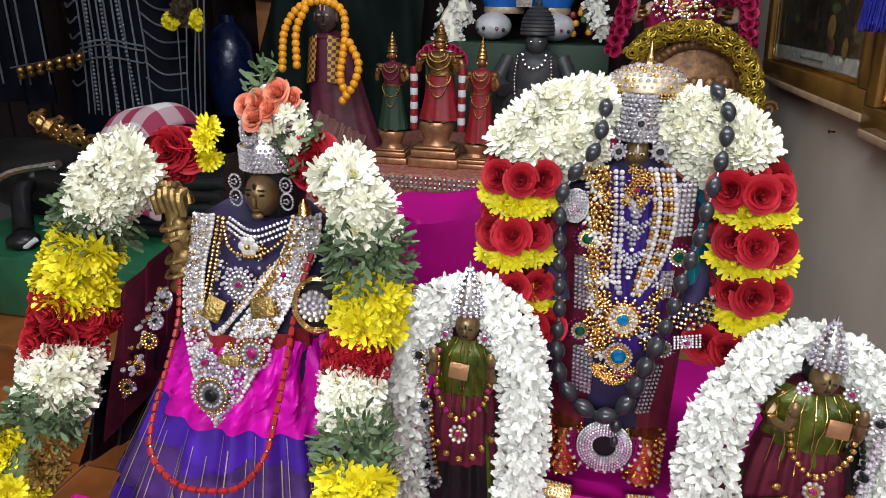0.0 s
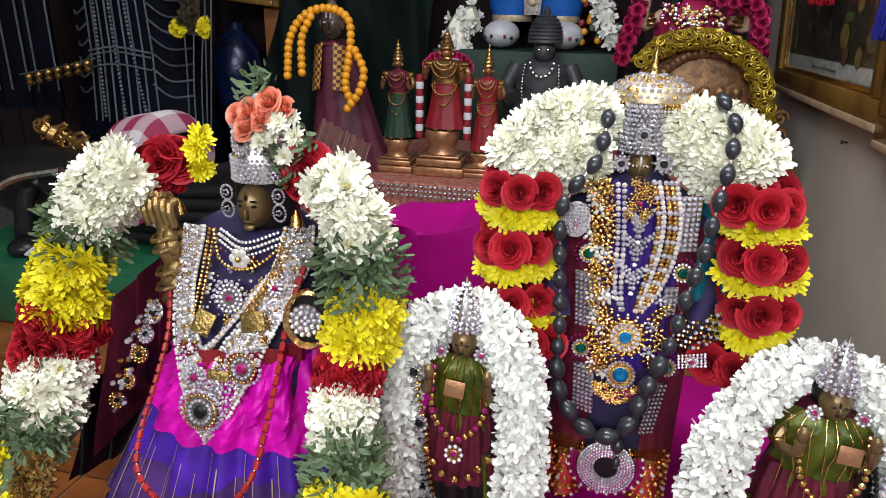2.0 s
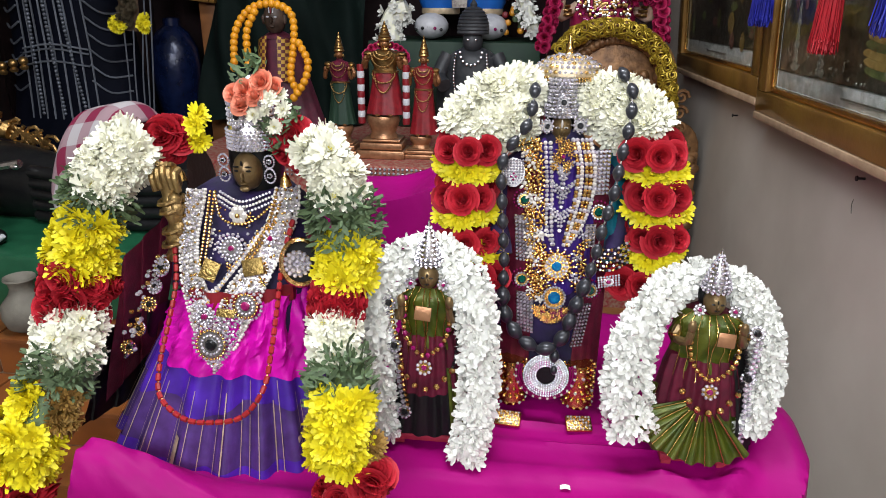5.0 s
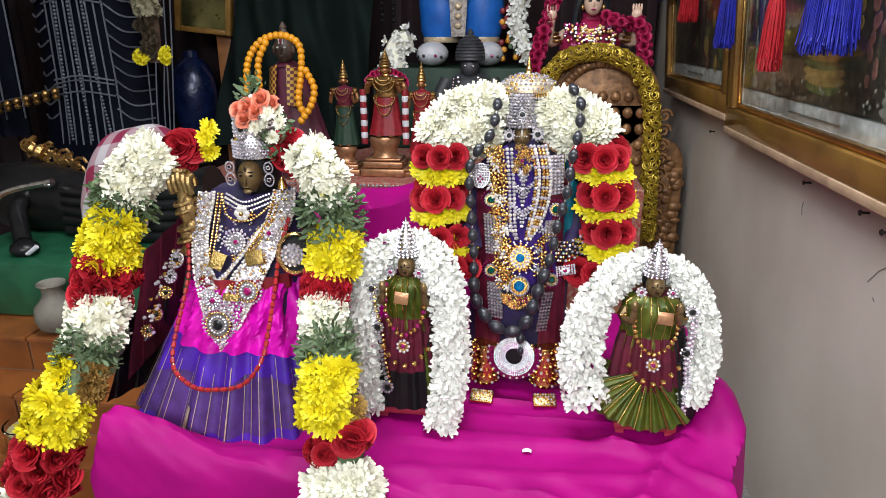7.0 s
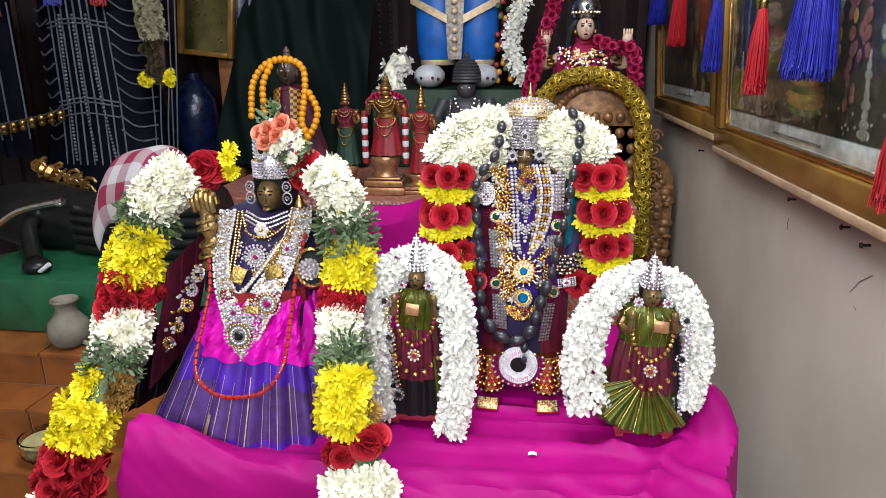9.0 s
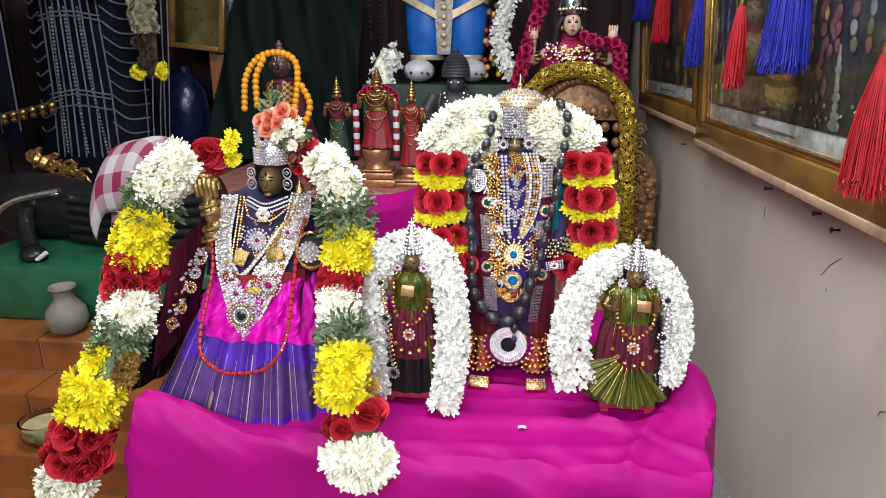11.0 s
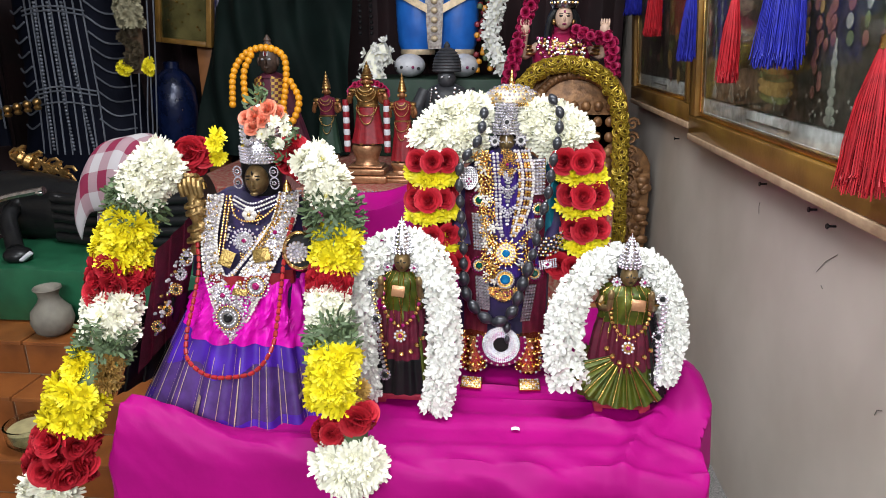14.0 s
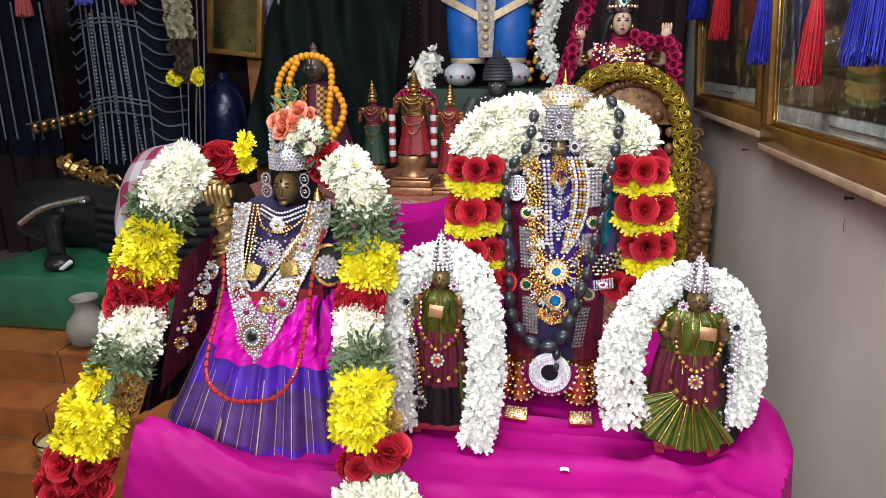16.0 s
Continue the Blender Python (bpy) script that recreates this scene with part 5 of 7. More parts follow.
for x, z, w, h, tl in ((-0.428, 0.952, 0.010, 0.012, 22), (-0.377, 0.957, 0.013, 0.010, -14), (-0.404, 0.908, 0.011, 0.005, 4)):
    m = Matrix.Translation(gfront(x, z, 0.020)) @ pose(0, 0, 0, 70, tl, 0)
    solo("gold_plate", Shape().box((-w, -h, -0.0012), (w, h, 0.0012), 0, m, 0.001), mat("gilt_sheet", (0.45, 0.31, 0.10), 0.3, 0.9, second=(0.25, 0.16, 0.05), scale=400, bump=0.8, bscale=300), "small embossed gold plate pinned on the dress", "plate", "gold plates")
coral = thing("coral_mala", "long string of red coral beads joined by gold links", "bead string", (GX, 0.0, 0.72))
line = [gfront(-0.492, 0.98, 0.01), (-0.481, 0.045, 0.931), (-0.480, 0.015, 0.889), (-0.478, -0.020, 0.851), (-0.468, -0.045, 0.824), (-0.434, -0.062, 0.809), (-0.399, -0.067, 0.810), (-0.363, -0.064, 0.819), (-0.341, -0.052, 0.848), (-0.338, -0.030, 0.880), (-0.343, 0.010, 0.915), (-0.345, 0.045, 0.962), gfront(-0.34, 1.0, 0.01)]
pts = spline(line, 50)
for i, p in enumerate(pts):
    d = pts[min(i + 1, 50)] - pts[max(i - 1, 0)]
    b = new("bead", KINDS.setdefault("_coral", LONG.data("bead", M_CORAL)))
    place(b, coral, Matrix.Translation(p + Vector((0, -0.004, 0))) @ aim(d) @ Matrix.Scale(0.0031, 4))
part("link_chain", Shape().tube([p + Vector((0, -0.004, 0)) for p in pts], 0.0011, 6), M_GOLD, coral)
disc = thing("bangle_disc", "round black mirror with gold rim and white stones", "ornament", (-0.3255, 0.050, 0.960))
c = Vector((-0.3255, 0.050, 0.960))
tilt = aim((0.25, -1, 0.15))
part("rim", Shape().lathe([(0.0235, 0), (0.0285, 0.002), (0.0300, 0.006), (0.0285, 0.010), (0.0300, 0.014), (0.0270, 0.018), (0.0240, 0.010)], 30, turn=Matrix.Translation(c) @ tilt @ Matrix.Diagonal((0.82, 1, 1, 1)), caps=False), M_GOLD, disc)
face = part("face", Shape().lathe([(0.026, 0.001), (0.026, 0.004)], 30, turn=Matrix.Translation(c) @ tilt @ Matrix.Diagonal((0.82, 1, 1, 1))), M_BLACK, disc)
s = Shape()
medal(s, c + Vector((-0.003, -0.006, -0.002)), 0.016, ((0.9, 14, 0.0034, 0), (0.55, 9, 0.0036, 0), (0.2, 4, 0.003, 0)), None, (0.25, -1, 0.15), 6)
part("stones", s, JEWEL, face, kind="stuff", smooth=False)
hand = Shape()
arm = spline([(-0.490, 0.075, 1.052), (-0.489, 0.068, 1.026), (-0.486, 0.066, 0.998), (-0.492, 0.070, 0.968), (-0.500, 0.076, 0.945)], 40)
hand.tube(arm, lambda t: 0.0125 - 0.004 * t + 0.002 * math.sin(t * 20), 14)
for q in range(5):
    k = arm[1] + Vector((-0.014 + 0.007 * q, -0.012, 0.004 - 0.003 * abs(q - 2)))
    hand.tube(spline([k + Vector((0, 0.008, 0.012)), k + Vector((0, -0.004, 0.008)), k + Vector((0.002, -0.002, -0.012))], 6), 0.0042, 8)
for q in (11, 15, 24, 31):
    p = arm[q]
    hand.ball(p + Vector((0.008, -0.006, 0.002)), 0.0085, 0.007, 0.010, 10)
    hand.tube([p + Vector((0.015 * math.cos(a * 0.8), 0.015 * math.sin(a * 0.8), 0.004 * math.sin(a))) for a in range(9)], 0.0028, 6)
for q in range(4):
    hand.tube(spline([arm[0] + Vector((0.004 * q - 0.006, 0, 0)), arm[0] + Vector((0.006 * q - 0.008, -0.006, 0.012)), arm[0] + Vector((0.005 * q - 0.006, -0.014, 0.016))], 5), 0.003, 6)
solo("brass_hand", hand, mat("dull_gilt_brass", (0.42, 0.28, 0.11), 0.4, 0.8, second=(0.24, 0.15, 0.06), scale=60, bump=0.6, bscale=200), "raised polished brass arm ornament of the idol", "ornament")
s = Shape()
for y, a in ((0.05, (-0.503, 0.050, 0.941)), (0.045, (-0.512, 0.045, 0.917)), (0.04, (-0.520, 0.040, 0.895)), (0.035, (-0.538, 0.040, 0.860)), (0.03, (-0.558, 0.040, 0.832))):
    medal(s, a, 0.0095 if y < 0.05 else 0.012, ((0.9, 12, 0.0024, 0 if y > 0.043 else 1), (0.5, 8, 0.0022, 1 if y < 0.045 else 0)), (0.3, 8), (rnd.uniform(-.6, .2), -1, rnd.uniform(0, .6)), 6)
for q in range(40):
    p = Vector((-0.500, 0.050, 0.960)).lerp(Vector((-0.562, 0.040, 0.822)), q / 39) + Vector((rnd.uniform(-.01, .01), -0.004, rnd.uniform(-.005, .005)))
    s.add(GEM, Matrix.Translation(p) @ Matrix.Scale(0.004, 4), rnd.choice((0, 0, 1, 6)))
jewel("arm_chain", "hanging stone-set arm ornament", "ornament", s, (-0.508, 0.050, 0.946))
for c in ((-0.480, 0.090, 1.054), (-0.347, 0.085, 1.054)):
    solo("small_bell", Shape().lathe([(0.0075, 0), (0.0065, 0.003), (0.005, 0.010), (0.0022, 0.013), (0.0015, 0.016)], 14, at=Vector(c) + Vector((0, -0.01, -0.01))), M_GOLD, "tiny brass bell hanging by the garland", "bell", "bells")


# ---- two small goddess idols ----
def small_goddess(cx, cy, top, green, lean):
    h = top - 0.70
    base = thing("idol_board", "small red painted board under the little idol", "board", (cx, cy, 0.704))
    part("board", Shape().box((cx - 0.043, cy - 0.04, 0.712), (cx + 0.043, cy + 0.05, 0.722), bevel=0.002), M_REDBASE, base)
    for sx in (-0.04, 0.028):
        for sy in (-0.036, 0.036):
            part("foot", Shape().box((cx + sx, cy + sy, 0.7045), (cx + sx + 0.012, cy + sy + 0.012, 0.711)), M_REDBASE, base, smooth=False)
    z0 = 0.723
    f = lambda q: z0 + (top - z0) * q
    PROF = ((0.0, 0.046), (0.22, 0.043), (0.40, 0.037), (0.50, 0.031), (0.60, 0.033), (0.67, 0.031), (0.705, 0.018), (0.73, 0.010))

    wide = 1.20 if green else 1.04

    def rad(q):
        for (a, ra), (b, rb) in zip(PROF, PROF[1:]):
            if q <= b:
                return ra + (rb - ra) * (q - a) / (b - a)
        return PROF[-1][1]

    def skin(a, q, lift=0.0):
        """On the body, a radians round from the front."""
        r = rad(q) * wide + lift
        return Vector((cx + r * math.sin(a), cy + 0.006 - r * 0.85 * math.cos(a), f(q)))

    s = Shape()
    s.lathe([(r * wide, f(q)) for q, r in PROF], 26, 0, (cx, cy + 0.006, 0), 1.0, 0.85)
    s.ball((cx, cy - 0.012, f(0.765)), 0.0130, 0.015, 0.0165, 14, 1)
    s.ball((cx, cy - 0.0275, f(0.760)), 0.0018, 0.003, 0.0040, 8, 1)
    s.ball((cx, cy - 0.0265, f(0.783)), 0.0010, 0.0012, 0.0030, 6, 2)
    for sg in (-1, 1):
        s.ball((cx + sg * 0.0048, cy - 0.0256, f(0.772)), 0.0027, 0.0014, 0.0012, 8, 2)
        s.tube(spline([(cx + sg * 0.028, cy - 0.004, f(0.675)), (cx + sg * 0.040, cy - 0.014, f(0.585)), (cx + sg * 0.031, cy - 0.036, f(0.60)), (cx + sg * 0.029, cy - 0.040, f(0.66))], 10), lambda t: 0.0065 - 0.002 * t, 8, 1)
        s.ball((cx + sg * 0.029, cy - 0.041, f(0.685)), 0.0052, 0.0042, 0.0088, 8, 1)
        s.tube([(cx + sg * 0.040 + 0.007 * math.cos(a), cy - 0.014 + 0.007 * math.sin(a), f(0.60)) for a in (0, 1.05, 2.1, 3.14, 4.2, 5.25, 6.28)], 0.0016, 6, 3)
    s.ball((cx, cy - 0.0262, f(0.742)), 0.0032, 0.0016, 0.0010, 8, 2)
    s.ball((cx, cy + 0.002, f(0.775)), 0.0165, 0.013, 0.019, 12, 2)
    solo("small_goddess_idol", s, [M_MAROON, M_FACE, M_BLACK, M_GOLD], "small bronze goddess idol dressed in maroon and green silk", "idol", "small goddess idols")
    c = thing("pointed_headdress", "pointed headdress of white stones", "headdress", (cx, cy - 0.01, f(0.81)))
    prof = ((0.0150, 0.822), (0.0165, 0.838), (0.0150, 0.855), (0.0140, 0.875), (0.0120, 0.895), (0.0105, 0.915), (0.0082, 0.935), (0.0060, 0.955), (0.0042, 0.972), (0.0028, 0.988))
    cone = part("cone", Shape().lathe([(r * 0.9, f(q)) for r, q in prof] + [(0.0006, f(1.02))], 14, at=(cx, cy - 0.010, 0)), M_SILVER, c)
    g = Shape()
    for j, (r, q) in enumerate(prof):
        n = max(5, int(r * 1050))
        for i in range(n):
            a = 2 * math.pi * (i + 0.5 * (j % 2)) / n
            g.add(GEM, Matrix.Translation((cx + r * math.cos(a), cy - 0.010 + r * math.sin(a), f(q))) @ Matrix.Scale(0.0026 * rnd.uniform(0.8, 1.15), 4), 0)
    part("stones", g, JEWEL, cone, kind="stuff", smooth=False)
    wrap = thing("silk_wrap", "green and gold silk drape over the little idol", "cloth", (cx, cy, f(0.3)))

    def bodice(u, v):
        a = -1.5 + 3.0 * u
        q = 0.705 - (0.21 + 0.10 * (abs(a) < 0.9)) * v
        return skin(a, q, 0.0035 + 0.0022 * math.sin(u * 34 + (v * 12 if u < 0.5 else -v * 12)))

    bod = part("bodice", Shape().grid(60, 14, bodice), M_OLIVE, wrap)
    for k in range(8):
        part("fold_edge", Shape().tube([bodice(0.14 + k * 0.10 + (0.06 if k < 4 else -0.06) * q / 6, q / 6) + Vector((0, -0.0025, 0)) for q in range(7)], 0.0007, 5), M_GOLD, bod)
    part("maroon_sash", Shape().grid(70, 14, lambda u, v: skin(-1.15 + 2.3 * u, 0.49 - (0.24 + 0.04 * math.sin(u * 3.1)) * v, 0.006 + 0.005 * v + 0.0026 * math.sin(u * 46 + 5 * v * (u - 0.5)))), M_MAROON, wrap)
    part("skirt", Shape().grid(80, 14, lambda u, v: skin(-1.6 + 3.2 * u, 0.30 - 0.295 * v, 0.004 + 0.010 * v + 0.0026 * math.sin(u * 58))), M_BLACK if not green else M_OLIVE, wrap, "black pleated skirt" if not green else "green pleated skirt")
    if green:
        def fan(u, v):
            a = math.radians(-78 + 118 * u)
            r = 0.024 + 0.062 * v
            return Vector((cx - 0.002 + r * math.sin(a), cy - 0.046 - 0.018 * v * math.cos(a) + 0.004 * math.sin(u * 50), f(0.335) - r * math.cos(a) * 0.95))
        pf = part("pleat_fan", Shape().grid(100, 8, fan), M_OLIVE, wrap, "fan of green pleats")
        for k in range(8):
            part("gold_edge", Shape().tube([fan(0.04 + k * 0.13, q / 6) + Vector((0, -0.0035, 0)) for q in range(7)], 0.0008, 5), M_GOLD, pf)
        part("black_panel", Shape().grid(24, 12, lambda u, v: skin(0.62 + 0.75 * u, 0.52 - 0.50 * v, 0.009 + 0.010 * v + 0.002 * math.sin(u * 24))), M_BLACK, wrap)
    else:
        part("green_panel", Shape().grid(24, 14, lambda u, v: skin(0.55 + 0.6 * u, 0.34 - 0.33 * v, 0.008 + 0.010 * v + 0.002 * math.sin(u * 18))), M_OLIVE, wrap)
    n1 = Shape()
    beads(n1, [(cx - 0.026, cy - 0.030, f(0.68)), (cx - 0.024, cy - 0.042, f(0.52)), (cx, cy - 0.046, f(0.43)), (cx + 0.026, cy - 0.042, f(0.52)), (cx + 0.028, cy - 0.030, f(0.68))], 0.0034, every=lambda i: 1 if i % 3 else (4 if not green else 1))
    medal(n1, (cx, cy - 0.048, f(0.375)), 0.009, ((0.9, 9, 0.0028, 0),), (0.4, 4), plate=1)
    jewel("small_gold_necklace", "little gold bead necklace with a pendant", "necklace", n1, (cx, cy, f(0.5)))
    n2 = Shape()
    beads(n2, [(cx - 0.03, cy - 0.044, f(0.36)), (cx - 0.012, cy - 0.05, f(0.285)), (cx + 0.012, cy - 0.05, f(0.275)), (cx + 0.034, cy - 0.044, f(0.36))], 0.0042, 1, step=3.4)
    beads(n2, [(cx + 0.034, cy - 0.03, f(0.62)), (cx + 0.040, cy - 0.04, f(0.48)), (cx + 0.034, cy - 0.044, f(0.36))], 0.0026, 8)
    jewel("pearl_string", "string of gold pearls and black beads", "necklace", n2, (cx, cy, f(0.3)))
    n3 = Shape()
    sx = 0.046 if green else -0.046
    for q in range(22):
        p = (cx + sx * (1 + 0.04 * math.sin(q * 0.5)) + (0 if green else 0.018 * step01(q / 21)), cy - 0.034 - 0.006 * q / 21, f(0.66) - (0.155 if green else 0.15) * q / 21)
        n3.add(GEM, Matrix.Translation(p) @ Matrix.Scale(0.0040, 4), 0)
        n3.add(GEM, Matrix.Translation((p[0] + 0.005, p[1], p[2] + 0.003)) @ Matrix.Scale(0.0034, 4), 1 if not green else 0)
        if q in (0, 8, 21):
            medal(n3, p, 0.0085, ((0.9, 10, 0.0026, 0),), (0.5, 8), plate=6)
    jewel("braid_ornament", "hanging braid ornament of white stones", "ornament", n3, (cx + sx, cy, f(0.4)))
    for sg in (-1, 1):
        e = Shape()
        medal(e, (cx + sg * 0.020, cy - 0.026, f(0.745)), 0.0065, ((0.9, 8, 0.0024, 0),), (0.4, 4), plate=6)
        jewel("small_earring", "tiny round stone earring", "earring", e, (cx, cy, f(0.745)))
    pl = Shape().box((-0.010, -0.0008, -0.0085), (0.010, 0.0008, 0.0085), 0, Matrix.Translation((cx + lean, cy - 0.040, f(0.625))) @ pose(0, 0, 0, -12, 6, 0), 0.0006)
    solo("copper_plate", pl, M_COPPER, "tiny engraved copper plate on the idol's chest", "plate", "copper plates")


small_goddess(-0.178, 0.098, 1.000, False, -0.003)
small_goddess(0.163, 0.100, 0.982, True, 0.012)
g1 = thing("jasmine_garland", "fat white jasmine garland round the small idol", "garland", (-0.18, 0.1, 0.9), "jasmine garlands")
P1 = [(-0.232, 0.060, 0.722), (-0.243, 0.066, 0.790), (-0.245, 0.072, 0.865), (-0.236, 0.085, 0.918), (-0.216, 0.105, 0.944), (-0.180, 0.125, 0.950), (-0.146, 0.105, 0.942), (-0.122, 0.080, 0.912), (-0.112, 0.062, 0.850), (-0.112, 0.048, 0.774), (-0.122, 0.030, 0.718)]
part("core", Shape().tube(spline(P1, 40), 0.013, 8), M_JASMINE, g1)
rope("jasmine", g1, P1, lambda t: 0.0165 + 0.004 * math.sin(math.pi * t), 0.0130, 0.0098, 8)
g2 = thing("jasmine_garland", "fat white jasmine garland round the small idol", "garland", (0.16, 0.1, 0.9), "jasmine garlands")
P2 = [(0.079, 0.058, 0.762), (0.070, 0.064, 0.805), (0.071, 0.072, 0.855), (0.084, 0.082, 0.895), (0.110, 0.105, 0.922), (0.142, 0.125, 0.934), (0.172, 0.128, 0.936), (0.204, 0.110, 0.925), (0.226, 0.092, 0.889), (0.234, 0.080, 0.830), (0.224, 0.072, 0.765)]
part("core", Shape().tube(spline(P2, 40), 0.013, 8), M_JASMINE, g2)
rope("jasmine", g2, P2, lambda t: 0.027 - 0.014 * min(1, t * 1.7), 0.0130, 0.0098, 9)

# ---- rear shelf and figures ----
solo("rear_shelf", Shape().box((-1.05, 1.08, 0.28), (0.30, 2.2, 0.832), bevel=0.004), M_CARPET, "rear platform covered in red patterned cloth", "platform", smooth=False)
s = Shape()
for i in range(70):
    for j in range(3):
        s.add(GEM, Matrix.Translation((-0.75 + i * 0.0125, 1.074, 0.825 - 0.012 * j)) @ Matrix.Scale(0.0055, 4), 0 if (i + j) % 3 else 6)
solo("sequin_border", s, JEWEL, "silver sequin border along the platform cloth", "trim", kind="stuff")


def figure(name, label, cx, cy, z0, z1, w, mats, group=""):
    """A small standing figure: pleated dress, jewelled torso, head, arms and tiered headdress. Slots: dress, skin, gold, bodice."""
    h = z1 - z0
    f = lambda q: z0 + h * q

    def dress(u, v):
        a = 2 * math.pi * u
        r = w * (0.62 + 0.34 * (1 - v) ** 1.4) * (1 + 0.05 * math.sin(u * 2 * math.pi * 11) * (1 - v))
        return Vector((cx + r * math.cos(a), cy + 0.68 * r * math.sin(a), f(0.02 + 0.46 * v)))

    s = Shape().grid(44, 10, dress, 0, True)
    s.lathe([(w * 0.62, f(0.46)), (w * 0.56, f(0.52)), (w * 0.72, f(0.60)), (w * 0.78, f(0.65)), (w * 0.60, f(0.685)), (w * 0.22, f(0.705)), (w * 0.20, f(0.73))], 22, 3, (cx, cy, 0), 1, 0.68)
    s.ball((cx, cy - w * 0.08, f(0.765)), w * 0.27, w * 0.29, h * 0.045, 14, 1)
    s.ball((cx, cy - w * 0.38, f(0.760)), w * 0.05, w * 0.06, h * 0.014, 6, 1)
    tiers = [(w * 0.30, f(0.795)), (w * 0.36, f(0.805)), (w * 0.30, f(0.82))]
    for j in range(4):
        q, r = 0.825 + 0.034 * j, w * (0.29 - 0.055 * j)
        tiers += [(r, f(q)), (r * 1.12, f(q + 0.012)), (r * 0.92, f(q + 0.026))]
    s.lathe(tiers + [(w * 0.05, f(0.965)), (w * 0.07, f(0.975)), (w * 0.01, f(1.0))], 16, 2, (cx, cy - w * 0.05, 0))
    for sg in (-1, 1):
        s.tube(spline([(cx + sg * w * 0.74, cy, f(0.665)), (cx + sg * w * 1.00, cy - w * 0.1, f(0.56)), (cx + sg * w * 0.86, cy - w * 0.55, f(0.53)), (cx + sg * w * 0.80, cy - w * 0.72, f(0.60))], 10), lambda t: w * (0.17 - 0.05 * t), 8, 1)
        s.ball((cx + sg * w * 0.80, cy - w * 0.74, f(0.625)), w * 0.10, w * 0.08, h * 0.024, 8, 1)
        for q, r in ((0.665, 0.26), (0.63, 0.20)):
            s.ball((cx + sg * w * 0.80, cy - w * 0.04, f(q)), w * r, w * 0.24, h * 0.025, 8, 2)
        s.ball((cx + sg * w * 0.29, cy - w * 0.12, f(0.755)), w * 0.07, w * 0.06, h * 0.020, 6, 2)
        s.ball((cx + sg * w * 0.32, cy - w * 0.50, f(0.015)), w * 0.16, w * 0.26, h * 0.016, 8, 1)
    for wd, z, dip in ((0.30, 0.685, 0.035), (0.44, 0.68, 0.075), (0.56, 0.66, 0.13), (0.55, 0.46, 0.10), (0.42, 0.46, 0.20)):
        n = 22
        for q in range(n + 1):
            a = math.pi * q / n
            zz = z - dip * math.sin(a)
            x = w * wd * math.cos(a)
            yy = 0.68 * w * (0.80 if z > 0.5 else 0.66 + 0.26 * max(0, 0.46 - zz) / 0.46 * 1.2) * math.sqrt(max(0.1, 1 - (wd * math.cos(a)) ** 2))
            s.ball((cx + x, cy - yy - w * 0.06, f(zz)), w * 0.045, n=6, k=2)
    s.tube([(cx + w * 0.62 * math.cos(a / 16 * math.pi * 2), cy + w * 0.45 * math.sin(a / 16 * math.pi * 2), f(0.475)) for a in range(17)], w * 0.06, 6, 2)
    return solo(name, s, mats, label, "figurine", group)


def pedestal(cx, cy, z0, z1, w):
    h = z1 - z0
    p = thing("brass_pedestal", "stepped coppery brass pedestal under a figurine", "pedestal", (cx, cy, z0), "figurine pedestals")
    for k, (a, b, e) in enumerate(((0.0, 0.20, 1.0), (0.22, 0.38, 0.90), (0.40, 0.46, 0.80))):
        part("step", Shape().box((cx - w * e, cy - w * e * 0.75, z0 + h * a), (cx + w * e, cy + w * e * 0.75, z0 + h * b), bevel=0.003), M_COPPER, p)
    part("lotus_drum", Shape().lathe([(w * 0.62, z0 + h * 0.47), (w * 0.52, z0 + h * 0.60), (w * 0.60, z0 + h * 0.72), (w * 0.72, z0 + h * 0.90), (w * 0.66, z1)], 24, at=(cx, cy, 0), sy=0.8), M_COPPER, p)


pedestal(-0.592, 1.21, 0.833, 0.918, 0.052)
pedestal(-0.466, 1.21, 0.833, 0.950, 0.068)
pedestal(-0.358, 1.21, 0.833, 0.895, 0.046)
figure("consort_figurine", "painted consort figurine in dark green with gold headdress", -0.588, 1.21, 0.919, 1.175, 0.042, [M_GREENSILK, M_FIGSKIN, M_BRASS, M_MAROON])
figure("deity_figurine", "painted deity figurine in red with gold ornaments", -0.458, 1.21, 0.951, 1.206, 0.058, [M_REDSILK, M_FIGSKIN, M_BRASS, M_BRASS])
figure("consort_figurine", "painted consort figurine in red with gold headdress", -0.349, 1.21, 0.896, 1.170, 0.042, [M_REDSILK, M_FIGSKIN, M_BRASS, M_REDSILK])
for sg in (-1, 1):
    sgar = thing("striped_garland", "red and white striped garland beside the figurine", "garland", (-0.459 + sg * 0.064, 1.185, 0.930), "striped garlands")
    for q in range(9):
        part("band", Shape().lathe([(0.010, 0), (0.011, 0.009), (0.010, 0.018)], 10, 0, (-0.459 + sg * 0.064, 1.185, 0.930 + q * 0.018)), M_WHITEPAINT if q % 2 else M_REDSILK, sgar)
arch = thing("pink_flower_arch", "small arch of pink flowers behind the figurine", "garland", (-0.458, 1.24, 1.11))
part("core", Shape().tube([(-0.458 + 0.056 * math.cos(math.pi * q / 14), 1.236, 1.105 + 0.035 * math.sin(math.pi * q / 14)) for q in range(15)], 0.006, 6), M_LEAF, arch)
for q in range(13):
    a = math.pi * q / 12
    flower("pinkf", arch, (-0.458 + 0.058 * math.cos(a), 1.222, 1.105 + 0.038 * math.sin(a)), (0, -1, 0.2), 0.012)

# seated elder figure with orange beads
EX = -0.762


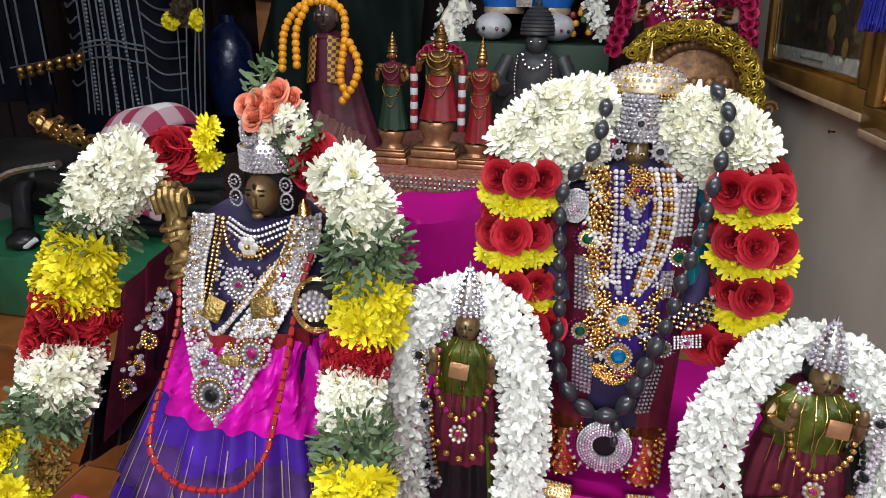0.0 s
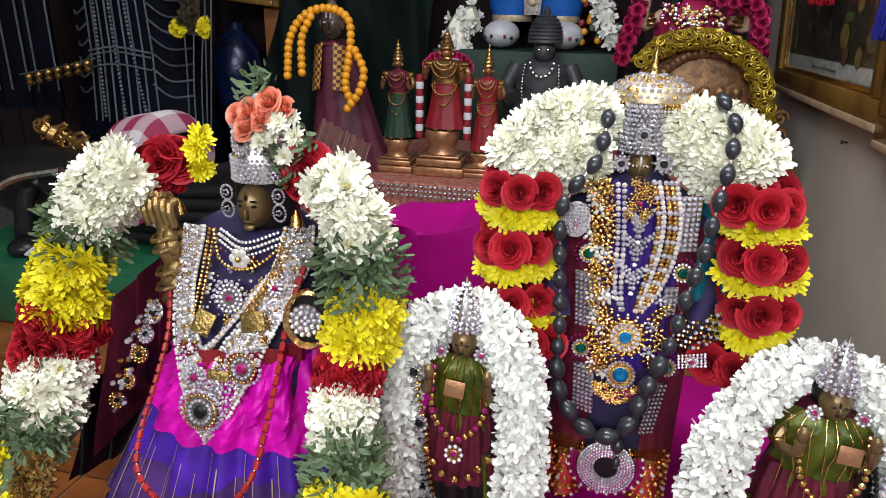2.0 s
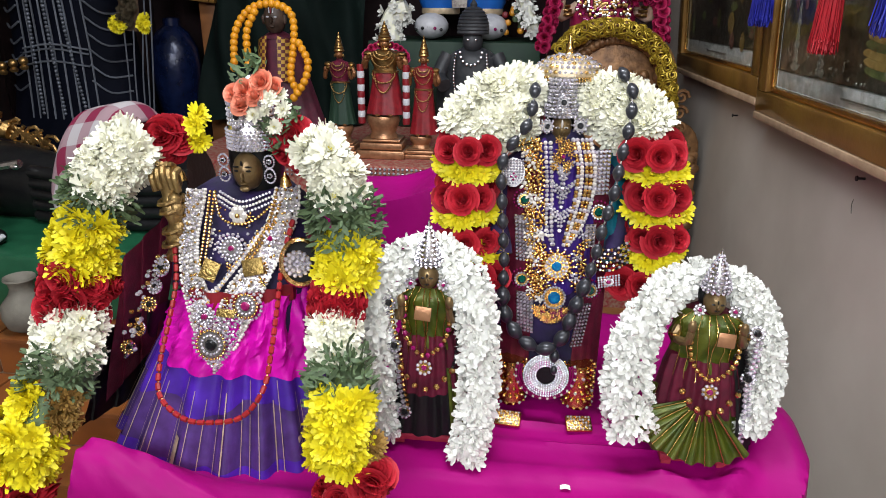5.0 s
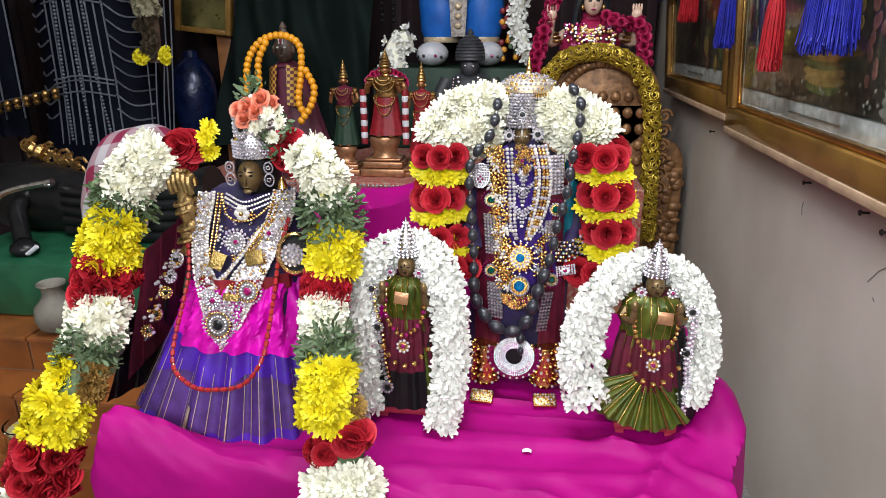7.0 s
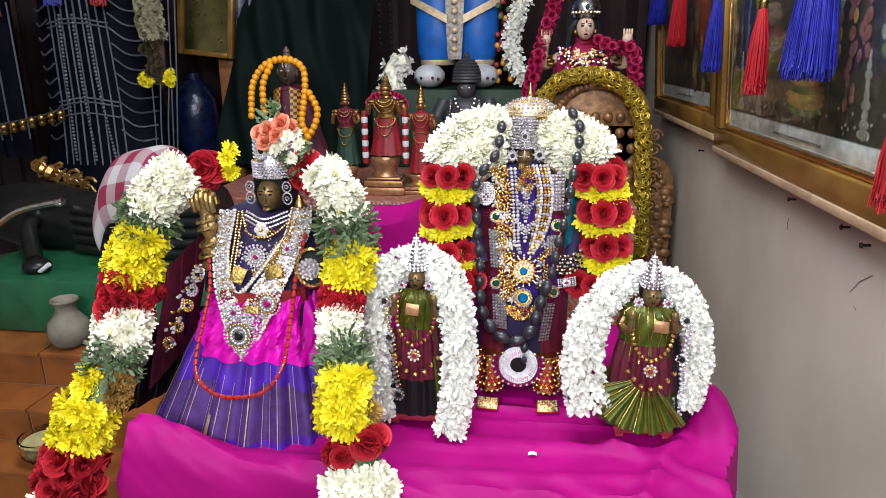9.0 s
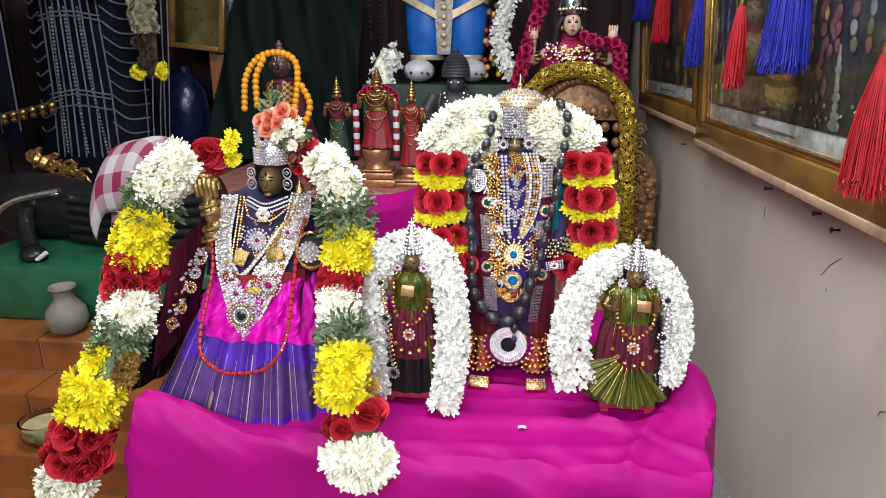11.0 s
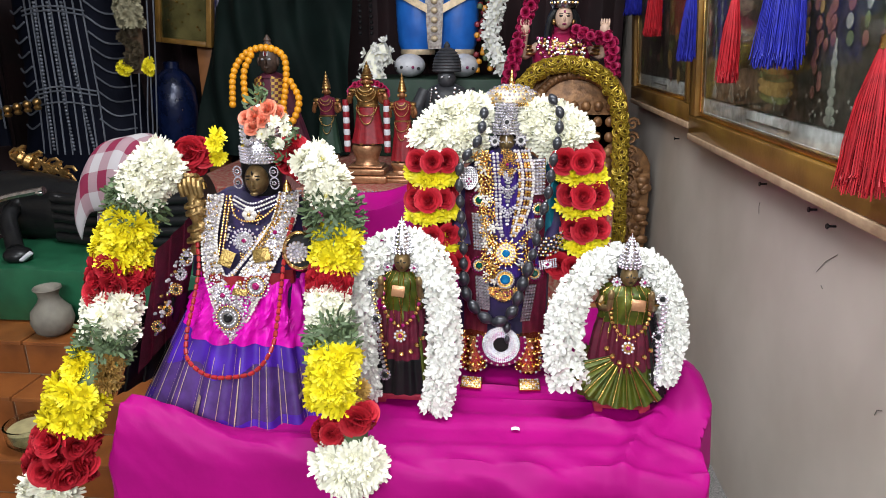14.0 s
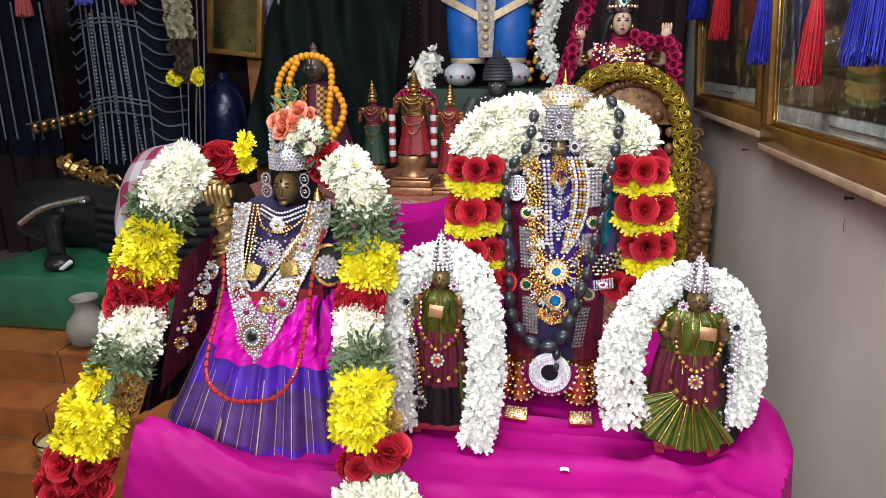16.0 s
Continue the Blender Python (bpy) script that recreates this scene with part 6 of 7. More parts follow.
def robe(u, v):
    a = 2 * math.pi * u
    r = (0.120 - 0.070 * v ** 0.8) * (1 + 0.04 * math.sin(u * 75) * (1 - v))
    return Vector((EX + 0.035 * (1 - v) + r * math.cos(a), 1.215 + 0.7 * r * math.sin(a), 0.834 + 0.325 * v))


s = Shape().grid(70, 14, robe, 0, True)
s.lathe([(0.050, 1.155), (0.030, 1.168), (0.016, 1.175), (0.015, 1.185)], 20, 0, (EX, 1.21, 0), 1, 0.7)
s.lathe([(0.012, 1.170), (0.024, 1.180), (0.030, 1.200), (0.029, 1.222), (0.022, 1.245), (0.012, 1.258), (0.010, 1.264), (0.012, 1.268), (0.003, 1.284)], 20, 1, (EX, 1.195, 0), 1, 0.9)
s.ball((EX, 1.165, 1.204), 0.005, 0.008, 0.009, 8, 1)
s.ball((EX, 1.1665, 1.188), 0.008, 0.004, 0.003, 8, 1)
for sg in (-1, 1):
    s.ball((EX + sg * 0.011, 1.1685, 1.212), 0.005, 0.002, 0.003, 8, 3)
    s.tube([(EX + sg * 0.005, 1.168, 1.222), (EX + sg * 0.007, 1.170, 1.238)], 0.0018, 6, 3)
    s.ball((EX + sg * 0.030, 1.19, 1.205), 0.006, 0.008, 0.014, 8, 1)
s.ball((EX, 1.166, 1.228), 0.0022, 0.002, 0.008, 8, 4)
for sg in (-1, 1):
    s.grid(8, 14, lambda u, v: Vector((EX + sg * (0.014 + 0.036 * u + 0.004 * v), 1.160 + 0.03 * u * u - 0.022 * v, 1.164 - 0.012 * u - 0.115 * v)), 2)
solo("elder_figure", s, [mat("plum_cloth", (0.10, 0.012, 0.030), 0.6, second=(0.06, 0.008, 0.02), bump=0.3), mat("dark_brown_clay", (0.085, 0.050, 0.035), 0.5, second=(0.05, 0.03, 0.02), bump=0.3), M_CHECK, M_WHITEPAINT, M_REDSILK], "dark clay seated figure in plum drape and gold-checked shawl", "figurine")
om = thing("orange_bead_mala", "string of round orange beads looped on the figure", "bead string", (-0.78, 1.13, 1.15))
BALL = BEAD.data("bead", M_ORANGE)
for line, n in (([(-0.855, 1.110, 1.081), (-0.847, 1.120, 1.173), (-0.807, 1.130, 1.230), (-0.744, 1.130, 1.246), (-0.690, 1.120, 1.222), (-0.682, 1.110, 1.157), (-0.694, 1.100, 1.067), (-0.679, 1.100, 1.025)], 30), ([(-0.810, 1.100, 1.091), (-0.811, 1.110, 1.173), (-0.789, 1.120, 1.225)], 8), ([(-0.666, 1.100, 1.149), (-0.641, 1.090, 1.101), (-0.651, 1.080, 1.052), (-0.682, 1.080, 1.010)], 9)):
    for p in spline(line, n):
        b = new("bead", BALL)
        place(b, om, Matrix.Translation(p) @ Matrix.Scale(0.0115, 4))
solo("pale_drape", Shape().grid(40, 16, lambda u, v: Vector((-0.76 + 0.13 * u - 0.03 * v, 1.10 - 0.02 * v + 0.008 * math.sin(u * 40), 0.98 - 0.10 * v - 0.06 * u))), mat("dusty_pink_cloth", (0.22, 0.10, 0.09), 0.7, bump=0.3), "dusty pink pleated cloth at the figure's knee", "cloth")

# carved brass arch with foil-flower garland
AX, AY = 0.215, 1.40
s = Shape()
s.lathe([(0.17, -0.02), (0.18, -0.01), (0.18, 0.01), (0.165, 0.02)], 40, 0, turn=Matrix.Translation((AX - 0.02, AY, 1.04)) @ Matrix.Rotation(math.pi / 2, 4, "X") @ Matrix.Diagonal((1, 0.95, 1, 1)))
s.box((AX - 0.19, AY - 0.02, 0.40), (AX + 0.15, AY + 0.02, 1.04), 0, bevel=0.008)
s.box((AX + 0.10, AY - 0.015, 0.40), (AX + 0.25, AY + 0.015, 0.84), 0, bevel=0.008)
s.ball((AX + 0.175, AY, 0.84), 0.075, 0.016, 0.09, 18)
for q in range(44):
    s.ball((AX + rnd.uniform(0.13, 0.24), AY - 0.018, rnd.uniform(0.45, 0.88)), rnd.uniform(0.008, 0.018), 0.008, rnd.uniform(0.008, 0.016), 8)
for q in range(11):
    s.ball((AX + 0.215 + 0.022 * math.sin(q * 1.7), AY - 0.012, 0.58 + q * 0.026), 0.024, 0.014, 0.018, 10)
for q in range(26):
    a = 0.1 + 2.9 * q / 25
    s.ball((AX - 0.02 + 0.13 * math.cos(a), AY - 0.03, 1.04 + 0.12 * math.sin(a)), 0.016, 0.012, 0.014, 8)
for i in range(7):
    for j in range(5):
        s.ball((AX - 0.14 + 0.04 * i, AY - 0.025, 0.86 + 0.05 * j), 0.016, 0.012, 0.018, 8)
s.box((AX - 0.2, AY - 0.1, 0.281), (AX + 0.24, AY + 0.06, 0.40), 0, bevel=0.01)
for q in range(10):
    s.tube([(AX + 0.17 + 0.022 * math.cos(a * 0.7) * (1 - a / 16), AY - 0.045, 0.60 + 0.045 * q + 0.022 * math.sin(a * 0.7) * (1 - a / 16)) for a in range(14)], 0.005, 6, 0)
solo("brass_arch", s, M_BROWNBRASS, "tall carved brown brass throne arch standing behind the idol", "arch")
fg = thing("foil_garland", "garland of looped gold foil flowers on the arch", "garland", (AX, 1.35, 1.15))
part("core", Shape().tube(spline([(0.045, 1.36, 1.14), (0.10, 1.365, 1.18), (0.19, 1.365, 1.20), (0.28, 1.365, 1.15), (0.34, 1.365, 1.05), (0.35, 1.365, 0.9), (0.35, 1.365, 0.66)], 30), 0.02, 8), M_BROWNBRASS, fg)
rope("goldf", fg, [(0.030, 1.330, 1.130), (0.064, 1.330, 1.168), (0.141, 1.330, 1.194), (0.220, 1.330, 1.185), (0.292, 1.330, 1.139), (0.332, 1.330, 1.061), (0.347, 1.330, 0.937), (0.352, 1.330, 0.808), (0.361, 1.330, 0.626)], 0.022, 0.017, 0.021, 6, back=-0.2)

# ceramic goddess with pink garlands
LX, LY = 0.155, 1.50
s = Shape()
s.lathe([(0.16, 0.833), (0.155, 0.95), (0.11, 1.10), (0.095, 1.18), (0.10, 1.24), (0.07, 1.275), (0.03, 1.29), (0.028, 1.32)], 26, 0, (LX, LY, 0), 1, 0.7)
s.ball((LX, LY - 0.045, 1.338), 0.0285, 0.030, 0.038, 18, 1)
s.ball((LX, LY - 0.075, 1.334), 0.004, 0.006, 0.008, 8, 1)
s.ball((LX, LY - 0.071, 1.318), 0.008, 0.004, 0.003, 8, 5)
s.ball((LX, LY - 0.074, 1.356), 0.003, 0.003, 0.005, 8, 5)
for sg in (-1, 1):
    s.ball((LX + sg * 0.011, LY - 0.072, 1.343), 0.007, 0.003, 0.003, 8, 2)
    s.ball((LX + sg * 0.011, LY - 0.072, 1.350), 0.008, 0.003, 0.0012, 8, 2)
    s.ball((LX + sg * 0.032, LY - 0.045, 1.325), 0.007, 0.006, 0.010, 8, 4)
    s.tube(spline([(LX + sg * 0.02, LY - 0.03, 1.37), (LX + sg * 0.042, LY - 0.03, 1.33), (LX + sg * 0.05, LY - 0.035, 1.26)], 10), 0.014, 8, 2)
    s.tube(spline([(LX + sg * 0.08, LY - 0.02, 1.25), (LX + sg * 0.13, LY - 0.05, 1.22), (LX + sg * 0.13, LY - 0.09, 1.29)], 10), 0.015, 10, 1)
    s.ball((LX + sg * 0.128, LY - 0.095, 1.303), 0.016, 0.010, 0.018, 10, 1)
    for q in range(4):
        s.ball((LX + sg * 0.128 + (q - 1.5) * 0.008, LY - 0.098, 1.322), 0.004, 0.004, 0.012, 6, 1)
    for q in range(3):
        s.lathe([(0.018, -0.004), (0.020, 0), (0.018, 0.004)], 12, 4, (LX + sg * (0.108 + 0.006 * q), LY - 0.05, 1.225 + 0.012 * q))
s.ball((LX, LY - 0.015, 1.352), 0.042, 0.036, 0.048, 18, 2)
s.lathe([(0.040, 1.368), (0.046, 1.385), (0.044, 1.41), (0.030, 1.432), (0.010, 1.442)], 20, 3, (LX, LY - 0.03, 0))
for q in range(11):
    a = math.pi * (1.05 + 0.9 * q / 10)
    s.ball((LX + 0.044 * math.cos(a), LY - 0.03 + 0.044 * math.sin(a), 1.384), 0.006, n=6, k=4 if q % 2 else 3)
s.ball((LX, LY - 0.074, 1.40), 0.007, 0.004, 0.010, 8, 6)
for q in range(150):
    a, r = rnd.uniform(0, math.pi), rnd.uniform(0.02, 0.095)
    s.ball((LX + r * math.cos(a), LY - 0.078, 1.275 - r * math.sin(a) * 0.9), 0.0065, n=6, k=(4, 3, 4, 5)[q % 4])
solo("ceramic_goddess", s, [M_PINKFLOWER, M_SKIN, M_BLACK, M_SILVER, M_BRASS, M_RUBY, M_GREEN], "painted ceramic goddess figure with silver crown and raised palms", "figurine")
pg = thing("pink_garland", "deep pink flower garland over the ceramic figure", "garland", (LX, LY - 0.1, 1.3))
for line in ([(0.056, 1.420, 1.422), (0.025, 1.420, 1.320), (0.001, 1.410, 1.233), (-0.023, 1.400, 1.135)], [(0.196, 1.420, 1.293), (0.239, 1.400, 1.275), (0.302, 1.410, 1.266), (0.319, 1.410, 1.162)]):
    part("core", Shape().tube(spline(line, 12), 0.012, 8), M_PINKFLOWER, pg)
    rope("pinkf", pg, line, 0.017, 0.018, 0.024, 5, back=-0.2)

# tall blue-robed figure and dark stone idol
solo("green_plinth", Shape().box((-0.62, 1.70, 0.833), (-0.02, 2.15, 1.13), bevel=0.006), M_GREENSILK, "plinth covered in dark green cloth", "plinth")
s = Shape()
for sg in (-1, 1):
    s.lathe([(0.062, 1.225), (0.078, 1.26), (0.084, 1.35), (0.088, 1.50), (0.09, 1.75)], 22, 0, (-0.305 + sg * 0.078, 1.86, 0), 1, 0.85)
    s.lathe([(0.066, 1.218), (0.070, 1.224), (0.069, 1.238)], 22, 1, (-0.305 + sg * 0.078, 1.86, 0), 1, 0.85)
    s.ball((-0.305 + sg * 0.105, 1.81, 1.178), 0.062, 0.08, 0.045, 16, 2)
    for t in range(5):
        s.ball((-0.305 + sg * 0.105 + (t - 2) * 0.022, 1.735, 1.168 + 0.004 * (2 - abs(t - 2))), 0.006, 0.004, 0.006, 6, 4 if t != 3 else 5)
s.lathe([(0.16, 1.52), (0.17, 1.62), (0.15, 1.8), (0.16, 1.95), (0.05, 2.02), (0.06, 2.1)], 22, 0, (-0.305, 1.88, 0), 1, 0.7)
s.grid(4, 20, lambda u, v: Vector((-0.345 + 0.075 * u + (0.012 - 0.024 * u) * v * v, 1.775, 1.56 - 0.32 * v)), 3)
for q in range(9):
    s.ball((-0.308, 1.768, 1.55 - 0.034 * q), 0.014, 0.006, 0.012, 8, 1)
for sg in (-1, 1):
    s.grid(8, 4, lambda u, v: Vector((-0.305 + sg * (0.03 + 0.145 * u), 1.768 + 0.035 * u * u, 1.40 + 0.075 * u - 0.03 * v)), 1)
solo("blue_robed_figure", s, [M_BLUESILK, M_ZARI, M_WHITEPAINT, mat("silver_brocade", (0.30, 0.27, 0.24), 0.4, 0.5, second=(0.12, 0.09, 0.08), scale=90, bump=0.6, bscale=200), M_BLACK, M_RUBY], "tall figure in bright blue silk with gold borders and white feet", "figurine")
s = Shape()
s.lathe([(0.085, 0.98), (0.092, 1.05), (0.088, 1.085), (0.060, 1.105), (0.030, 1.118)], 20, 0, (-0.245, 1.62, 0), 1, 0.7)
s.ball((-0.245, 1.60, 1.138), 0.034, 0.036, 0.038, 14)
dome = []
for q in range(9):
    t = q / 8
    r = 0.050 * math.sqrt(max(0.02, 1 - (1.15 * t - 0.15) ** 2)) + 0.004
    dome += [(r * 0.95, 1.160 + 0.085 * t), (r, 1.164 + 0.085 * t)]
s.lathe(dome + [(0.012, 1.252), (0.003, 1.266)], 22, 0, (-0.245, 1.61, 0))
for sg in (-1, 1):
    s.tube(spline([(-0.245 + sg * 0.080, 1.60, 1.095), (-0.245 + sg * 0.108, 1.58, 1.03), (-0.245 + sg * 0.085, 1.54, 1.00)], 8), 0.024, 10, 0)
    s.ball((-0.245 + sg * 0.013, 1.566, 1.143), 0.005, 0.003, 0.003, 6, 1)
    beads(s, [(-0.245 + sg * 0.05, 1.548, 1.10), (-0.245 + sg * 0.055, 1.540, 1.04), (-0.245 + sg * 0.05, 1.540, 0.98)], 0.005, 1)
for q in range(9):
    a = math.pi * q / 8
    s.ball((-0.245 + 0.035 * math.cos(a), 1.545, 1.105 - 0.040 * math.sin(a)), 0.006, n=6, k=1)
s.lathe([(0.12, 0.833), (0.12, 0.98), (0.10, 1.01)], 8, 0, (-0.245, 1.62, 0), 1, 0.6)
solo("dark_stone_idol", s, [mat("dark_grey_stone", (0.028, 0.030, 0.034), 0.5, second=(0.05, 0.05, 0.055), scale=40, bump=0.4), M_SILVER], "dark grey stone idol with ringed conical crown", "idol")
for line, r in (([(-0.487, 1.760, 1.235), (-0.537, 1.760, 1.210), (-0.552, 1.740, 1.147), (-0.525, 1.740, 1.073)], 0.040), ([(-0.055, 1.780, 1.451), (-0.094, 1.780, 1.312), (-0.070, 1.760, 1.230), (-0.047, 1.760, 1.168)], 0.024)):
    wg = thing("white_garland", "faded white flower garland hanging among the figures", "garland", line[0], "rear garlands")
    part("core", Shape().tube(spline(line, 12), r * 0.9, 8), M_WHITE, wg)
    rope("jasmine", wg, line, r, 0.024, 0.030, 5, back=-0.2)
s = Shape()
for i in range(60):
    s.ball((-0.12 + rnd.uniform(-.03, .05), 1.80 + rnd.uniform(-.02, .02), 1.16 + i * 0.0065), 0.012, n=6, k=rnd.choice((0, 0, 1, 2)))
solo("mixed_garland", s, [M_REDSILK, M_ORANGE, M_LEAF], "thin red and orange flower garland", "garland")
bd = Shape()
for x, y0 in (((-0.581, 1.900, 1.468)[0], 0), ((-0.627, 1.900, 1.468)[0], 1)):
    beads(bd, [(x, 1.9, 1.7), (x + 0.004, 1.9, 1.3)], 0.008, 0, 2.6)
solo("hanging_beads", bd, M_BLACK, "strings of dark beads hanging at the back", "bead string", kind="stuff")
solo("red_curtain", Shape().grid(60, 10, lambda u, v: Vector((-0.64 + 1.1 * u, 2.16 + 0.02 * math.sin(u * 60), 1.9 - 1.05 * v))), M_DARKWALL, "dark maroon pleated curtain at the back", "curtain")


def green_drape(u, v):
    x = -1.16 + 0.52 * u - 0.10 * v * (1 - u)
    y = 1.86 - 0.16 * v - 0.10 * math.sin(math.pi * u) + 0.03 * math.sin(u * 13 + v * 5) + 0.02 * math.sin(u * 29 - v * 9)
    return Vector((x, y, 1.70 - 0.86 * v))


solo("green_backcloth", Shape().grid(60, 50, green_drape), M_DARKGREEN, "dark green cloth gathered in deep folds at the back", "cloth")
hf = thing("gilt_box_frame", "gilt framed shiny panel hanging at the back", "frame", (-1.28, 1.80, 1.35))
m = Matrix.Translation((-1.292, 1.78, 1.455)) @ pose(0, 0, 0, 0, 6, 0)
part("panel", Shape().box((-0.095, 0, -0.18), (0.095, 0.02, 0.18), 0, m), M_MIRROR, hf, smooth=False)
for lo, hi in (((-0.115, -0.012, -0.20), (-0.093, 0.024, 0.20)), ((0.093, -0.012, -0.20), (0.115, 0.024, 0.20)), ((-0.092, -0.012, -0.20), (0.092, 0.024, -0.179)), ((-0.092, -0.012, 0.179), (0.092, 0.024, 0.20))):
    part("edge", Shape().box(lo, hi, 0, m, 0.004), M_FRAME, hf)
s = Shape()
for i in range(34):
    s.add(GEM, m @ Matrix.Translation((rnd.uniform(-.08, .08), -0.004, rnd.uniform(-.18, .17))) @ Matrix.Scale(rnd.uniform(0.003, 0.006), 4), 1)
part("spangles", s, JEWEL, hf, kind="stuff")
solo("violet_cloth", Shape().grid(20, 16, lambda u, v: Vector((-1.175 + 0.10 * u - 0.03 * v, 1.80 + 0.012 * math.sin(u * 14), 1.66 - 0.36 * v + 0.03 * u))), mat("silver_figured_violet_silk", (0.012, 0.010, 0.075), 0.45, second=(0.30, 0.29, 0.32), scale=26, bump=0.3), "violet silk with silver figures hanging behind the frame", "cloth")
solo("cabinet_post", Shape().box((-1.29, 1.83, 0.281), (-1.215, 1.90, 1.75), bevel=0.006), M_WOOD, "dark brown wooden post behind the cloth", "post")
solo("wrapped_bottle", Shape().lathe([(0.07, 0.835), (0.080, 0.88), (0.088, 0.95), (0.092, 1.02), (0.085, 1.09), (0.060, 1.14), (0.030, 1.165), (0.030, 1.19), (0.012, 1.195)], 22, at=(-1.39, 1.80, 0)), mat("blue_foil", (0.003, 0.007, 0.030), 0.25, 0.2, second=(0.007, 0.014, 0.055), scale=30, bump=0.6, bscale=60), "dark blue glossy foil-wrapped bottle", "bottle")
hw = thing("hanging_garland", "faded cream and yellow garland hanging by cords", "garland", (-1.319, 1.420, 1.442))
part("core", Shape().tube(spline([(-1.336, 1.440, 1.552), (-1.330, 1.440, 1.443), (-1.330, 1.440, 1.294), (-1.338, 1.440, 1.159)], 16), 0.034, 10, flat=0.5), mat("dried_flower_mass", (0.10, 0.055, 0.025), 0.85, second=(0.035, 0.02, 0.012), scale=70, bump=1.0, bscale=90), hw)
rope("faded", hw, [(-1.334, 1.420, 1.549), (-1.325, 1.420, 1.442), (-1.320, 1.420, 1.328)], 0.036, 0.024, 0.022, 7, back=-0.2)
for q in range(16):
    flower("dried", hw, Vector((-1.331, 1.410, 1.313)).lerp(Vector((-1.321, 1.410, 1.189)), q / 15) + Vector((rnd.uniform(-.03, .03), rnd.uniform(-.01, .01), 0)), (rnd.uniform(-.4, .4), -1, 0.2), 0.018)
cluster("yellow", hw, (-1.360, 1.410, 1.180), (0.026, 0.02, 0.025), 5, 0.018)
cluster("yellow", hw, (-1.271, 1.410, 1.184), (0.020, 0.02, 0.028), 5, 0.018)
for a, b in (((-1.235, 1.400, 1.510), (-1.301, 1.420, 0.858)), ((-1.211, 1.400, 1.509), (-1.288, 1.420, 0.858)), ((-1.348, 1.420, 1.160), (-1.367, 1.420, 0.857)), ((-1.316, 1.420, 1.160), (-1.341, 1.420, 0.857)), ((-1.284, 1.420, 1.160), (-1.316, 1.420, 0.858))):
    part("cord", Shape().tube(spline([a, (Vector(a) + Vector(b)) / 2 + Vector((rnd.uniform(-.006, .006), 0, 0)), b], 10), 0.0025, 5), M_SILVERCORD, hw)

# large dark dressed figure with silver cords
DX, DY = -1.66, 1.62
s = Shape()
s.lathe([(0.30, 0.60), (0.28, 0.80), (0.235, 1.0), (0.215, 1.2), (0.22, 1.4), (0.2, 1.7), (0.08, 1.78)], 40, 0, (DX, DY, 0), 1, 0.55)
s.lathe([(0.32, 0.281), (0.32, 0.60)], 24, 0, (DX, DY, 0), 1, 0.6)
solo("dark_robed_figure", s, M_INKBLUE, "large figure robed in ink-blue cloth", "figure")


def dface(x, z, lift=0.0):
    w = 0.225 + max(0, 1.1 - z) * 0.12
    return Vector((DX + x, DY - 0.55 * w * math.sqrt(max(0.02, 1 - (x / w) ** 2)) - lift, z))


dc = thing("robe_trimming", "rows of silver cord and bead trimming on the dark robe", "trimming", (DX, DY - 0.15, 1.2))
for i in range(9):
    x = -0.10 + 0.026 * i
    part("cord", Shape().tube([dface(x + 0.10 * (1.5 - z) * (x + 0.02) * 3, z, 0.006) for z in (1.55, 1.4, 1.25, 1.1, 0.98, 0.86)], 0.0034, 6), M_SILVERCORD, dc)
for z in (1.38, 1.365, 1.10, 1.085, 1.045):
    part("cord", Shape().tube([dface(x, z + 0.01 * math.cos(x * 20), 0.009) for x in (-0.12, -0.08, -0.04, 0, 0.04, 0.08, 0.12)], 0.0034, 6), M_SILVERCORD, dc)
for sg, x0, x1 in ((1, 0.12, 0.225), (-1, -0.215, -0.12)):
    for i in range(10):
        z = 1.43 - i * 0.052
        part("swag", Shape().tube(spline([dface(x0, z + 0.03 * (sg > 0), 0.006), dface((x0 + x1) / 2, z - 0.012, 0.008), dface(x1, z - 0.01 + 0.02 * (sg < 0), 0.004)], 8), 0.0036, 6), M_SILVERCORD, dc)
bs = Shape()
for x in (-0.055, 0.0, 0.05):
    beads(bs, [dface(x, 1.40, 0.012), dface(x * 1.2, 1.15, 0.012), dface(x * 1.5 + 0.02, 0.88, 0.012)], 0.0062, 0)
part("bead_rows", bs, M_SILVERCORD, dc, kind="stuff")
dsc = thing("dark_side_cloth", "ink-blue cloth with silver cords beside the figure", "cloth", (-2.1, 1.52, 1.2))
part("cloth", Shape().grid(24, 12, lambda u, v: Vector((-2.25 + 0.33 * u, 1.52 + 0.03 * math.sin(u * 16), 1.50 - 0.62 * v))), M_INKBLUE, dsc)
for i in range(8):
    part("cord", Shape().tube([(-2.22 + 0.04 * i, 1.50 + 0.03 * math.sin((i / 8) * 16) - 0.01, z) for z in (1.45, 1.2, 0.95)], 0.0035, 6), M_SILVERCORD, dsc)
# Two added dark sheets stand in for the unlit far-left background.
solo("dark_curtain", Shape().grid(80, 10, lambda u, v: Vector((-2.93 + 1.75 * u, 2.12 + 0.025 * math.sin(u * 90), 2.1 - 1.82 * v))), M_DARKWALL, "added dark pleated backdrop for the unlit space behind the robed figure", "curtain")
solo("dark_curtain", Shape().grid(80, 10, lambda u, v: Vector((-2.94 + 0.02 * math.sin(u * 90), 0.3 + 1.8 * u, 2.1 - 1.82 * v))), M_DARKWALL, "added dark pleated backdrop covering the lit side wall", "curtain")
bst = thing("bell_string", "row of small brass bells on a cord", "bells", (-1.833, 1.420, 1.034))
